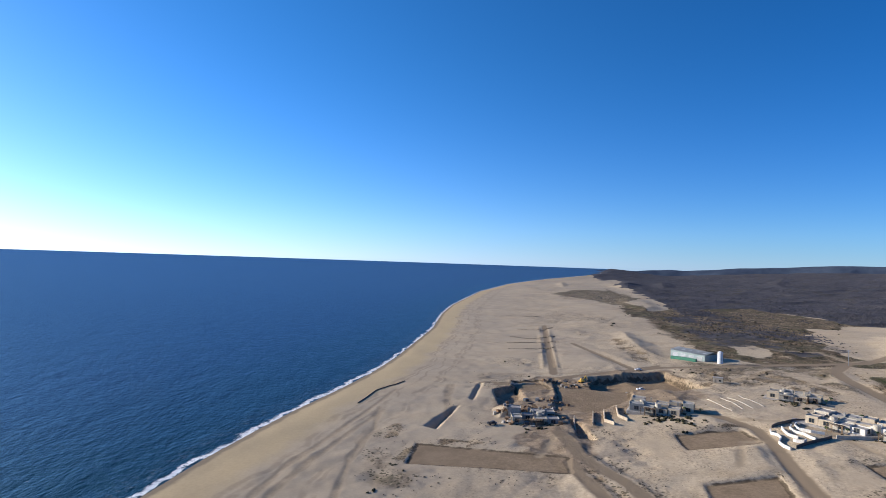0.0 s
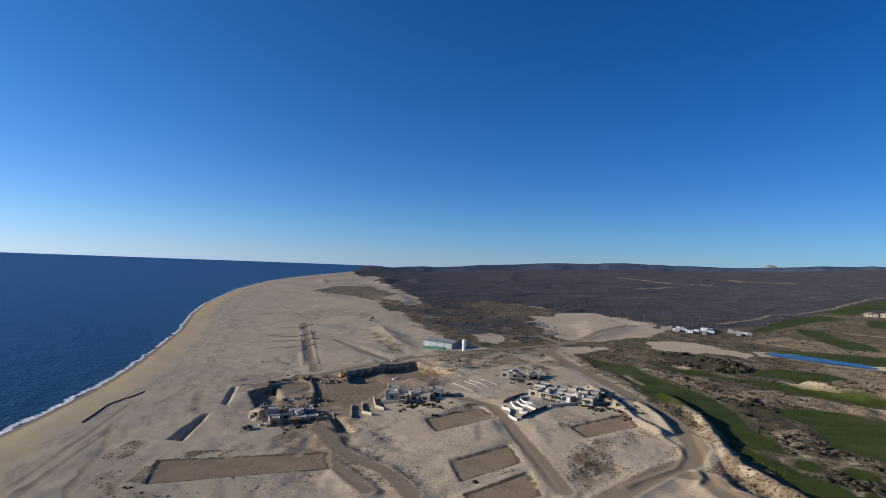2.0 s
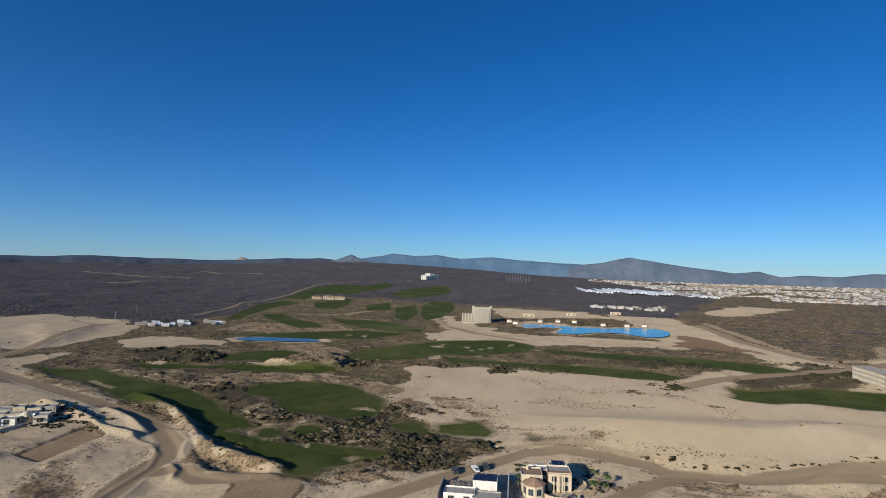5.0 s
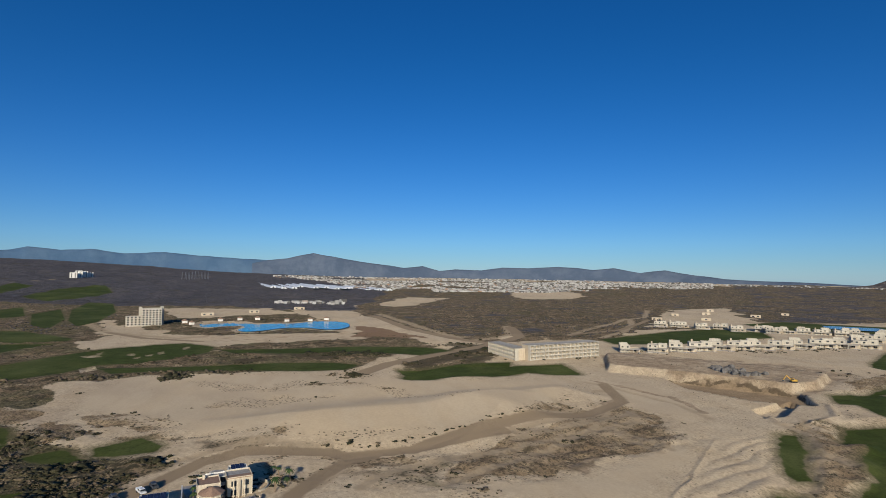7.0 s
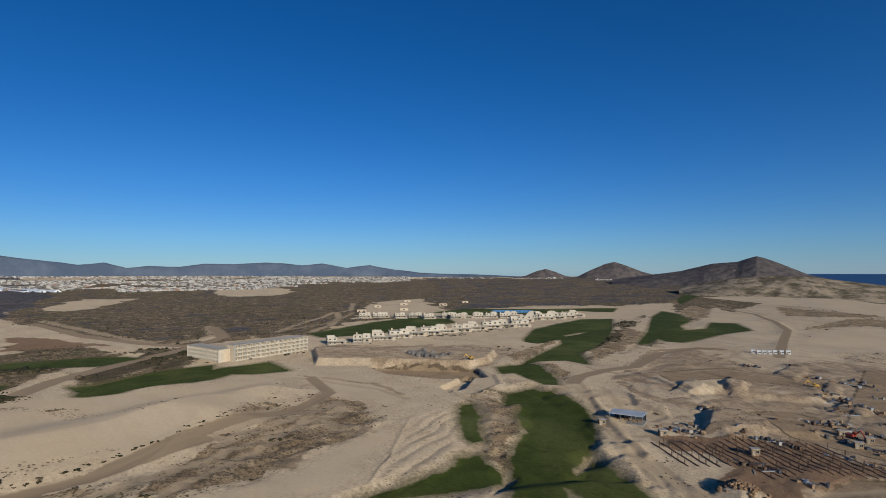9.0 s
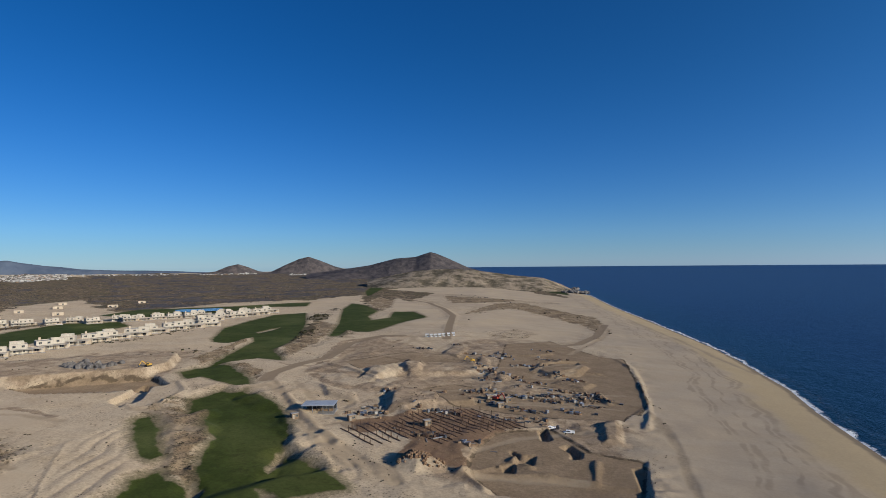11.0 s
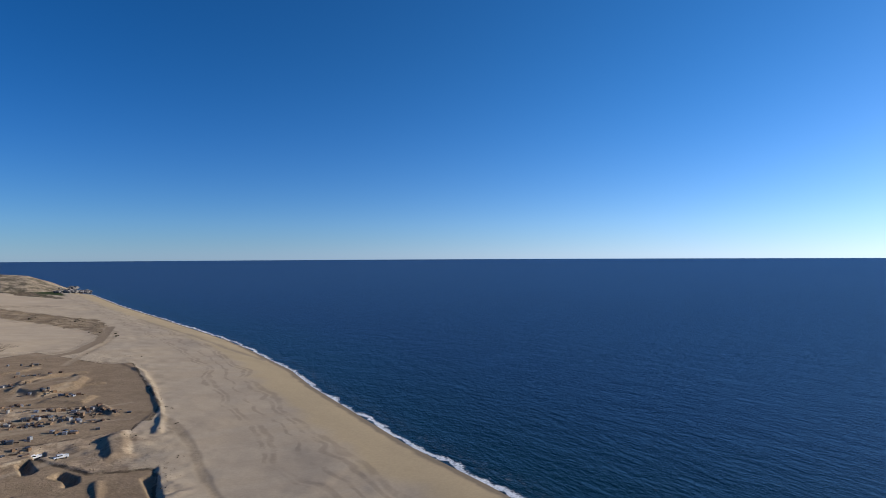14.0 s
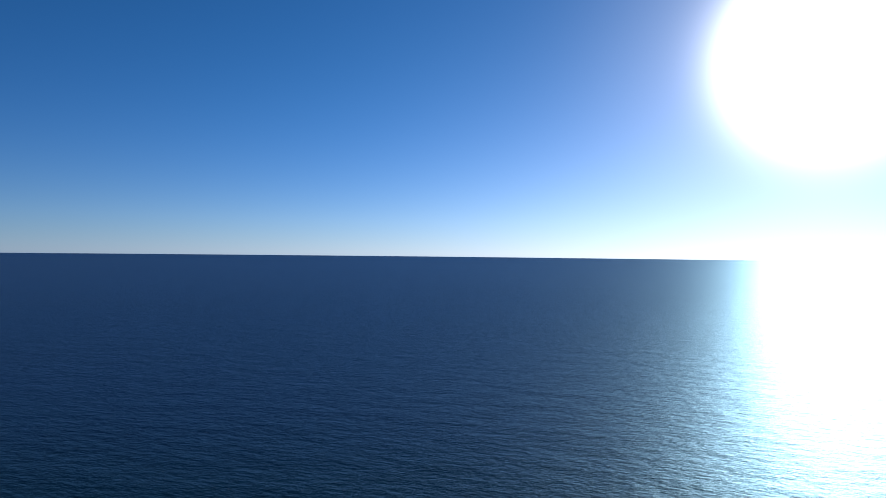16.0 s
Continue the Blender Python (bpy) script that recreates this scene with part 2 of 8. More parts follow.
    col = n.mix(n.step(n.math("ADD", red, n.math("SUBTRACT", mid, 0.5)), 0.4, 0.6), col, n.mix(mid, (0.221, 0.136, 0.085), (0.170, 0.115, 0.072)))
    # graded pads, dirt roads, turf
    wob = n.math("MULTIPLY", n.math("SUBTRACT", n.noise(0.25, 4), 0.5), 2.4)
    pe = n.math("ADD", pad, wob)
    col = n.mix(n.step(pe, -0.6, 0.8, 1, 0), col, n.mix(n.step(mid, 0.35, 0.65), (0.275, 0.2, 0.128), (0.225, 0.16, 0.1)))
    # dark cut soil and the lip's shade, both painted along the pad edges
    dark_lip = n.math("MULTIPLY", n.step(n.math("ABSOLUTE", n.math("ADD", pe, 0.1)), 0.5, 1.1, 1, 0), n.step(n.noise(0.12, 4), 0.4, 0.52, 0.1, 0.85))
    col = n.mix(dark_lip, col, (0.09, 0.066, 0.043))
    rut2 = n.math("MULTIPLY", n.attr("track"), n.step(n.noise(0.3, 4), 0.3, 0.55, 0.5, 0.95))
    col = n.mix(rut2, col, n.mix(n.step(fine, 0.35, 0.65), (0.37, 0.288, 0.195), (0.29, 0.22, 0.145)))
    re = n.math("ADD", road, wob)
    col = n.mix(n.step(re, -0.8, 1.0, 1, 0), col, n.mix(n.step(fine, 0.35, 0.65), (0.275, 0.206, 0.137), (0.215, 0.159, 0.104)))
    ge = n.math("ADD", grass, n.math("MULTIPLY", n.math("SUBTRACT", n.noise(0.12, 5, 0.65), 0.5), 6.0))
    turf = n.mix(n.step(mid, 0.35, 0.65), (0.031, 0.043, 0.009), (0.045, 0.058, 0.013))
    turf = n.mix(n.step(big, 0.5, 0.7), turf, (0.078, 0.088, 0.028))
    # lighter patches painted as sunlit turf, then darker ones between
    turf = n.mix(n.step(n.noise(0.028, 5, 0.65), 0.5, 0.64, 0, 0.7), turf, (0.064, 0.07, 0.02))
    turf = n.mix(n.step(n.noise(0.22, 4, 0.6), 0.56, 0.66, 0, 0.5), turf, (0.028, 0.036, 0.01))
    col = n.mix(n.step(n.math("ADD", ge, n.math("MULTIPLY", n.math("SUBTRACT", fine, 0.5), 7.0)), 0.0, 7.0, 0.75, 0), col, (0.085, 0.076, 0.036))
    isgrass = n.step(ge, -0.8, 0.8, 1, 0)
    col = n.mix(isgrass, col, turf)
    col = n.scale(col, n.step(fine, 0.25, 0.75, n.step(rough_sand, 0.1, 1.0, 0.94, 0.8), n.step(rough_sand, 0.1, 1.0, 1.05, 1.18)))
    h = n.math("ADD", n.math("MULTIPLY", speck, 0.6), n.math("MULTIPLY", grit, 0.3))
    h = n.math("ADD", h, n.math("MULTIPLY", n.math("MULTIPLY", n.noise(0.11, 6, 0.7), dark), 2.5))
    rough_amt = n.math("ADD", n.math("ADD", n.math("ADD", n.math("ADD", scrub, heath), dark), n.attr("soil")), n.math("ADD", n.math("MULTIPLY", n.step(n.noise(0.025, 5, 0.65), 0.45, 0.6, 0.12, 0.6), rough_sand), 0.03))
    return n.surface(Base_Color=col, Roughness=0.93, Specular_IOR_Level=0.08, Diffuse_Roughness=0.3,
                     Normal=n.bump(h, 1.0, n.math("MULTIPLY", rough_amt, n.step(isgrass, 0, 1, 0.7, 0.08))))


def sea_material():
    n = Nodes("sea_water")
    off = n.math("MULTIPLY", n.attr("shore"), -1.0)
    wob = n.math("MULTIPLY", n.math("SUBTRACT", n.noise(0.012, 4), 0.5), 70.0)
    d = n.math("ADD", off, wob)
    col = n.mix(n.step(d, 5, 170), (0.0003, 0.019, 0.024), (0.0001, 0.0095, 0.027))
    col = n.mix(n.step(n.noise(0.0035, 4, 0.6), 0.45, 0.62), col, n.scale(col, 0.78))
    # surf
    wash = n.math("ADD", off, n.math("MULTIPLY", n.math("SUBTRACT", n.noise(0.045, 4, 0.6), 0.5), 16.0))
    lace = n.noise(0.45, 6, 0.75, distort=1.2)
    f1 = n.math("MULTIPLY", n.step(wash, -1.5, 0.5), n.step(wash, 1.5, 6.0, 1, 0))
    f1 = n.step(n.math("ADD", f1, n.math("MULTIPLY", n.math("SUBTRACT", lace, 0.5), 3.4)), 0.5, 0.9)
    f2 = n.math("MULTIPLY", n.step(wash, 7, 9), n.step(wash, 10, 20, 1, 0))
    f2 = n.math("MULTIPLY", f2, n.step(lace, 0.54, 0.66, 0, 0.3))
    foam = n.math("MAXIMUM", f1, f2)
    col = n.mix(foam, col, (0.78, 0.80, 0.80))
    w = n.stretch(1.0, 0.42)
    h = n.math("ADD", n.math("MULTIPLY", n.noise(0.06, 6, 0.62, w), 1.3), n.math("MULTIPLY", n.noise(0.3, 5, 0.7, w), 0.75))
    bump = n.bump(h, 1.2, 1.0)
    body = n.t.nodes.new("ShaderNodeBsdfDiffuse")
    n.put(body.inputs["Color"], col)
    n.put(body.inputs["Normal"], bump)
    gloss = n.t.nodes.new("ShaderNodeBsdfGlossy")
    gloss.inputs["Roughness"].default_value = 0.42
    gloss.inputs["Color"].default_value = (0.42, 0.74, 1.0, 1)
    n.put(gloss.inputs["Normal"], bump)
    fres = n.t.nodes.new("ShaderNodeFresnel")
    fres.inputs["IOR"].default_value = 1.33
    n.put(fres.inputs["Normal"], bump)
    amount = n.math("MINIMUM", n.math("MULTIPLY", fres.outputs[0], 0.56), 0.38)
    amount = n.math("MULTIPLY", amount, n.step(foam, 0, 0.5, 1, 0))
    mix = n.t.nodes.new("ShaderNodeMixShader")
    n.put(mix.inputs[0], amount)
    n.t.links.new(body.outputs[0], mix.inputs[1])
    n.t.links.new(gloss.outputs[0], mix.inputs[2])
    n.t.links.new(mix.outputs[0], n.out.inputs["Surface"])
    return n.mat


def simple(name, a, b, scale=1.0, rough=0.8, metal=0.0, bump=0.02, spec=0.3):
    n = Nodes(name)
    v = n.noise(scale, 5, 0.65)
    col = n.mix(n.step(v, 0.35, 0.65), a, b)
    col = n.scale(col, n.step(n.noise(scale * 0.13, 4), 0.3, 0.7, 0.9, 1.08))
    return n.surface(Base_Color=col, Roughness=rough, Metallic=metal, Specular_IOR_Level=spec, Normal=n.bump(v, bump))


def hill_material(name, a, b, scale=0.03):
    n = Nodes(name)
    v = n.noise(scale, 7, 0.68)
    col = n.mix(n.step(v, 0.38, 0.62), a, b)
    return n.surface(Base_Color=col, Roughness=0.95, Specular_IOR_Level=0.05, Normal=n.bump(v, 14.0))


LAND = land_material()
SEA = sea_material()
# the blue of distant haze is painted into these three base colours
HAZE_BLUE = hill_material("hazed_mountain", (0.06, 0.11, 0.185), (0.085, 0.14, 0.215), 0.005)
HAZE_GREY = hill_material("hazed_hill", (0.07, 0.095, 0.14), (0.1, 0.125, 0.17), 0.006)
HAZE_DARK = hill_material("hazed_ridge", (0.042, 0.058, 0.09), (0.06, 0.078, 0.112), 0.01)
HILL = hill_material("dry_hill", (0.075, 0.068, 0.07), (0.14, 0.118, 0.11), 0.03)
DUNE_HILL = hill_material("dune_hill", (0.12, 0.1, 0.066), (0.4, 0.315, 0.22), 0.022)
ROCKY = hill_material("pale_rock", (0.16, 0.15, 0.15), (0.3, 0.28, 0.26), 0.02)


# ---- the plan of the land, in metres from below the camera: x to the right, y ahead
EYE_Z = 90.0
SHORE = [(1700, 5600), (1096, 3908), (995, 3706), (760, 3329), (561, 2980), (425, 2686), (271, 2299), (115, 1692), (24, 1150), (2, 950), (-10, 747), (-28, 603), (-40, 511), (-53, 440),
         (-67, 383), (-83, 327), (-92, 288), (-101, 245), (-106, 212), (-120, 120), (-130, 0), (-133, -100),
         (-130, -180), (-125, -240), (-125, -290), (-125, -330), (-125, -384), (-129, -445), (-126, -500), (-124, -555), (-118, -646),
         (-101, -761), (-76, -925), (-36, -1176), (18, -1614), (60, -1750), (150, -2100), (420, -2600), (900, -3050), (1900, -4200), (3000, -5600)]


def smooth(a, b, v):
    t = np.clip((v - a) / (b - a), 0, 1)
    return t * t * (3 - 2 * t)


def seg_dist(px, py, line):
    """Distance to a polyline."""
    best = np.full(px.shape, 1e9)
    for (ax, ay), (bx, by) in zip(line[:-1], line[1:]):
        dx, dy = bx - ax, by - ay
        t = np.clip(((px - ax) * dx + (py - ay) * dy) / (dx * dx + dy * dy + 1e-9), 0, 1)
        best = np.minimum(best, (px - ax - t * dx) ** 2 + (py - ay - t * dy) ** 2)
    return np.sqrt(best)


def inside(px, py, poly):
    res = np.zeros(px.shape, bool)
    for (ax, ay), (bx, by) in zip(poly, poly[1:] + poly[:1]):
        if ay != by:
            res ^= ((ay > py) != (by > py)) & (px < (bx - ax) * (py - ay) / (by - ay) + ax)
    return res


def signed(px, py, poly):
    """Distance to a polygon's edge, negative inside."""
    d = seg_dist(px, py, poly + poly[:1])
    return np.where(inside(px, py, poly), -d, d)


def inland(px, py):
    """Distance from the water's edge, positive on land."""
    d = seg_dist(px, py, SHORE)
    return np.where(inside(px, py, SHORE + [(9000, -5600), (9000, 5600)]), d, -d)


# skyline of the rising plain: bearing and height angle, degrees
RISE = [(0, -1.0), (-15, -1.1), (-18, -1.0), (-22.5, -0.75), (-29, -0.3), (-35.6, 0.0), (-43.6, 0.25), (-50.5, 0.3), (-56, 0.55),
        (-61.6, 0.9), (-66, 0.9), (-71, 0.75), (-78, 0.35), (-85, -0.05), (-92, -0.3), (-100, -0.4), (-112, -0.4), (-124, -0.5),
        (-135, -0.6), (-148, -0.6), (-155, -0.6), (-168, -0.7), (-190, -1.0), (-360, -1.0)][::-1]


def bearing(px, py):
    b = np.degrees(np.arctan2(-px, py))
    return np.where(b > 60, b - 360, b)


def swell(r):
    """How far the sheet lifts towards the rim, which stands in for the far horizon."""
    return (EYE_Z - 4950 * np.tan(np.radians(0.31))) * np.clip((r - 1800) / 3150, 0, 1) ** 2


def base_height(px, py, s):
    """The land without its small forms."""
    z = 5.0 * (1 - np.exp(-np.maximum(s, 0) / 40)) + 11.0 * smooth(50, 330, s) + 0.005 * np.clip(s - 900, 0, 1500)
    r = np.hypot(px, py)
    top = EYE_Z + 4800 * np.tan(np.radians(np.interp(bearing(px, py), [a for a, _ in RISE], [e for _, e in RISE])))
    z = z + (top - z) * smooth(1000, 5200, r) / 0.968 * smooth(0, 500, s)
    z = z + swell(r) * (1 - smooth(0, 500, s))
    return np.where(s < 0, np.maximum(s * 0.06, -8) + swell(r), z)


PLAN = []


def lay(kind, line, value=0.0):
    """Adds a shape of the plan: its kind, its outline or line in metres, its width or height."""
    PLAN.append((kind, line, value))


lay("dark", [(2600, 4700), (1500, 5600), (1010, 3950), (960, 3620), (1004, 3541), (739, 2318), (407, 1004), (612, 1109), (607, 865), (608, 808),
    (634, 707), (590, 584), (640, 552), (813, 596), (1250, 760), (1330, 560), (1236, 112), (1125, -8), (1103, -112), (1800, -300), (4900, -600),
    (4900, 1500), (4000, 3500)], 1)
lay("dark", [(1103, -112), (817, -156), (647, -174), (578, -209), (633, -254), (589, -238), (587, -292), (585, -355), (691, -490), (684, -613),
    (766, -742), (721, -933), (1500, -1500), (3000, -3000), (4900, -3000), (4900, -500), (1800, -250)], 0.36)
lay("scrub", [(1103, -112), (817, -156), (647, -174), (578, -209), (633, -254), (589, -238), (587, -292), (585, -355), (691, -490), (684, -613),
    (766, -742), (721, -933), (1500, -1500), (2500, -2500), (3500, -2000), (3500, -500), (1800, -250)], 0.8)
lay("dark", [(766, -742), (721, -933), (585, -1090), (534, -1308), (826, -2326), (900, -3400), (3300, -3500), (3200, -2900), (1500, -1450)], 0.44)
lay("scrub", [(766, -742), (721, -933), (585, -1090), (534, -1308), (826, -2326), (900, -3400), (3300, -3500), (3200, -2900), (1500, -1450)], 0.85)
lay("scrub", [(333, 1074), (442, 1052), (612, 1109), (607, 865), (502, 714), (418, 757), (328, 778), (274, 829)], 0.75)
lay("scrub", [(308, 407), (274, 329), (245, 256), (223, 206), (211, 177), (190, 153), (189, 138), (186, 119), (184, 101), (182, 110), (188, 86),
    (194, 67), (210, 52), (242, 37), (256, 69), (279, 100), (336, 132), (404, 119), (440, 91), (440, -45), (557, -150), (679, -130), (714, -73),
    (1120, -8), (1250, 110), (1400, 350), (1400, 600), (1280, 800), (813, 610), (660, 560), (590, 590), (420, 470)], 1)
lay("scrub", [(214, -986), (148, -1107), (76, -1026), (15, -838), (-16, -745), (-2, -611), (11, -584), (0, -720), (27, -789), (80, -882),
    (146, -907), (180, -831)], 0.48)
lay("scrub", [(370, -1394), (242, -1357), (147, -1264), (43, -1301), (40, -1184), (148, -1107), (228, -1051), (290, -1092)], 0.48)
lay("scrub", [(289, -348), (304, -396), (308, -454), (326, -550), (309, -664), (269, -578), (260, -437), (272, -401), (269, -358), (269, -330)], 0.7)
lay("scrub", [(217, -239), (234, -262), (221, -276), (202, -265), (196, -236)], 0.8)
lay("scrub", [(186, -213), (194, -233), (187, -243), (168, -223), (148, -192), (130, -167), (131, -161), (153, -180), (172, -195)], 0.9)
lay("scrub", [(395, -164), (350, -179), (309, -179), (282, -140), (272, -114)], 0.48)
lay("scrub", [(196, 468), (311, 444), (263, 347), (213, 358), (162, 363)], 0.6)
lay("scrub", [(333, 73), (370, 22), (369, -20), (343, -18), (329, 19), (305, 53)], 0.48)
lay("scrub", [(165, 197), (184, 199), (193, 178), (183, 168), (150, 159), (141, 168)], 0.48)
lay("scrub", [(25, 434), (77, 438), (71, 406), (36, 372), (28, 359)], 0.48)
lay("scrub", [(634, -1439), (730, -2090), (753, -2458), (382, -2876), (57, -1388), (188, -1627), (436, -1710), (331, -793)], 0.9)
lay("scrub", [(-30, -373), (-54, -359), (-49, -306), (-33, -300), (-25, -316)], 0.48)
lay("scrub", [(321, 978), (309, 729), (445, 945), (562, 956), (646, 827), (528, 536), (423, 429), (325, 446), (258, 435), (235, 490), (246, 592)], 0.75)
lay("scrub", [(205, -8), (230, -27), (232, -48), (229, -75), (235, -104), (242, -132), (163, -89)], 0.6)
lay("scrub", [(337, 56), (345, 44), (349, 28), (373, 11), (378, -18), (365, -15), (337, 10), (313, 31), (318, 48)], 0.55)
lay("scrub", [(292, 48), (272, 17), (264, -13), (249, -34), (238, -18), (239, 15), (240, 39)], 0.62)
lay("scrub", [(281, -7), (289, -26), (284, -51), (293, -72), (283, -67), (270, -36), (264, -13)], 0.48)
lay("scrub", [(288, 1484), (485, 1737), (387, 1251), (269, 1225)], 0.48)
lay("scrub", [(355, -425), (332, -434), (308, -446), (283, -402), (287, -356)], 0.48)
lay("scrub", [(280, -488), (348, -717), (361, -825), (291, -621), (253, -479), (247, -409)], 0.48)
lay("scrub", [(251, -265), (244, -297), (230, -305), (180, -242), (160, -208), (164, -185), (194, -212)], 0.48)
lay("scrub", [(281, 1487), (573, 2054), (414, 984), (607, 865), (520, 658), (384, 485), (256, 462), (235, 556), (260, 701), (333, 1074)], 0.62)
lay("scrub", [(285, -175), (286, -185), (250, -189), (223, -177), (208, -154), (197, -120), (188, -99), (198, -81), (218, -66), (238, -84),
    (256, -125), (269, -157)], 0.55)
lay("scrub", [(211, -235), (212, -264), (171, -231), (149, -186), (137, -165), (161, -179)], 0.8)
lay("scrub", [(487, -85), (528, -142), (578, -209), (530, -209), (445, -161), (406, -85)], 0.8)
lay("scrub", [(-29, -374), (-56, -377), (-58, -309), (-38, -297), (-24, -306)], 0.5)
lay("scrub", [(266, -437), (283, -566), (321, -729), (331, -805), (248, -563), (239, -436)], 0.6)
lay("scrub", [(-37, 275), (-25, 300), (-17, 266), (-16, 229), (-3, 229), (4, 200), (-26, 201)], 0.6)
lay("red", [(791, -95), (751, -131), (607, -164), (651, -125), (670, -80)], 1)
lay("red", [(81, -217), (83, -235), (74, -239), (62, -230), (58, -220), (70, -213)], 1)
lay("red", [(124, -254), (109, -267), (90, -287), (66, -306), (46, -288), (53, -245), (71, -243), (91, -241), (109, -240)], 1)
lay("soil", [(187, -390), (162, -461), (95, -470), (43, -522), (-22, -523), (-30, -351), (-22, -285), (-24, -251), (-13, -200), (41, -195),
    (61, -209), (88, -237), (116, -248), (153, -284), (191, -324)], 0.45)
lay("soil", [(36, 372), (73, 416), (107, 414), (170, 423), (159, 339), (135, 315), (104, 299), (70, 268), (56, 239), (45, 251), (42, 300), (29, 329)], 1)
lay("soil", [(345, -265), (277, -314), (324, -407), (361, -427), (510, -310), (402, -237)], 0.7)
lay("soil", [(265, -155), (281, -181), (250, -188), (224, -177), (208, -154), (199, -121), (189, -98), (195, -80), (216, -64), (240, -84)], 0.5)
lay("soil", [(979, 147), (988, -8), (720, -86), (611, -138), (539, -145), (619, -5), (646, 90)], 0.5)
lay("soil", [(40, 241), (55, 274), (63, 273), (67, 242), (71, 222), (52, 210), (42, 220)], 1)
lay("soil", [(195, -356), (199, -396), (217, -446), (228, -502), (216, -541), (161, -484), (87, -488), (78, -452), (149, -426), (185, -416),
    (178, -355)], 1)
lay("soil", [(225, -104), (238, -118), (223, -131), (204, -128), (193, -110), (207, -96)], 1)
lay("soil", [(1266, -525), (1109, -566), (895, -524), (763, -447), (793, -391), (821, -341)], 1)
lay("veg", [(473, -82), (515, -121), (578, -209), (529, -204), (410, -96)], 1)
lay("veg", [(437, -111), (490, -158), (513, -207), (440, -167), (410, -121), (399, -101)], 1)
lay("veg", [(548, -5), (552, -86), (513, -116), (499, -60), (504, -4)], 1)
lay("veg", [(404, -759), (450, -935), (337, -650), (281, -470), (286, -468)], 1)
lay("clear", [(407, -219), (414, -262), (288, -354), (220, -271), (227, -247), (243, -201), (233, -186), (258, -198), (293, -189), (281, -158),
    (327, -173), (379, -154)])
lay("clear", [(405, 141), (443, 108), (399, 41), (338, 49), (356, 105)])
lay("clear", [(926, 256), (728, 139), (711, 92), (714, -73), (648, -78), (651, -5), (583, 111), (609, 181)])
lay("clear", [(1307, -204), (1582, -331), (1563, -435), (1262, -286), (1209, -210)])
lay("clear", [(731, -518), (1051, -806), (1092, -978), (800, -775), (694, -757), (684, -613)])
lay("clear", [(1174, 226), (1178, 48), (1053, -8), (950, 153)])
lay("clear", [(1982, -821), (2020, -929), (1924, -998), (1681, -950), (1504, -767), (1556, -679), (1640, -680)])
lay("clear", [(486, 723), (590, 756), (599, 621), (459, 504), (371, 473), (386, 563)])
lay("lumpy", [(-20, -242), (-28, -243), (-26, -202), (-17, -200)], 1)
lay("lumpy", [(195, -288), (204, -324), (153, -261), (118, -226), (96, -205), (84, -190), (101, -188), (136, -231)], 1)
lay("lumpy", [(83, 266), (95, 268), (86, 235), (76, 235)], 1)
lay("water", [(861, 123), (889, 115), (884, 67), (850, 52), (848, 31), (848, -8), (883, -40), (875, -71), (845, -86), (790, -83), (752, -67),
    (745, -47), (782, -22), (779, 7), (742, 34), (735, 55), (762, 64), (806, 52), (816, 85), (796, 105), (805, 116)])
lay("water", [(515, 381), (539, 362), (542, 328), (550, 297), (531, 278), (515, 319), (502, 362)])
lay("water", [(701, -809), (639, -863), (606, -802), (654, -771)])
lay("mound", [(382, 259), (409, 249), (456, 251), (460, 239), (418, 195), (392, 192), (382, 210), (378, 234)], 5)
lay("mound", [(216, 192), (213, 179), (195, 160), (181, 143), (178, 130), (182, 116), (182, 111), (173, 127), (174, 143), (185, 157), (198, 170)], 1)
lay("dune", [(230, 36), (229, 11), (232, -20), (239, -56), (244, -88), (261, -127), (311, -151), (345, -96), (330, -3), (305, 42)], 8)
lay("terrace", [(391, -240), (363, -268), (327, -293), (296, -316), (298, -342), (325, -384), (391, -350), (430, -317), (455, -276)], 5)
lay("mound", [(157, -362), (156, -379), (142, -391), (129, -366), (140, -346)], 2.2)
lay("mound", [(122, -317), (114, -328), (70, -327), (67, -313), (87, -300), (98, -282), (108, -281)], 2.2)
lay("mound", [(139, -389), (106, -415), (93, -437), (82, -395), (109, -374), (124, -364)], 2.2)
lay("mound", [(0, -306), (-11, -314), (-11, -275), (-2, -273)], 2)
lay("mound", [(78, -209), (78, -223), (70, -225), (60, -219), (57, -211), (68, -205)], 4)
lay("dune", [(349, -103), (349, -141), (354, -191), (305, -193), (295, -163), (253, -142), (229, -93), (226, -74), (228, -59), (324, -83)], 6)
lay("dune", [(392, 1287), (466, 1260), (398, 988), (335, 930), (327, 1021)], 4)
lay("dune", [(507, 665), (596, 692), (541, 568), (431, 500), (375, 481)], 3)
lay("dune", [(135, 439), (149, 384), (146, 310), (132, 304), (133, 341), (125, 393)], 3)
lay("dune", [(215, 670), (212, 570), (194, 481), (176, 499), (174, 575)], 4)
lay("vee", [(-7, 290), (8, 329), (13, 332), (0, 283)], -5)
lay("vee", [(19, 351), (27, 395), (31, 394), (22, 346)], -5)
lay("mound", [(28, -282), (26, -285), (22, -270), (25, -268)], -2.6)
lay("mound", [(16, -262), (13, -265), (8, -257), (8, -250), (11, -249), (11, -255)], -2.6)
lay("mound", [(37, -247), (33, -243), (27, -244), (27, -234), (33, -232), (33, -240)], -2.6)
lay("mound", [(38, -228), (34, -230), (33, -224), (35, -223)], -2.6)
lay("mound", [(24, -294), (21, -296), (21, -287), (23, -287)], -2.6)
lay("mound", [(50, -213), (40, -226), (33, -223), (8, -222), (-15, -222), (-14, -215), (-7, -203), (37, -198)], -1)
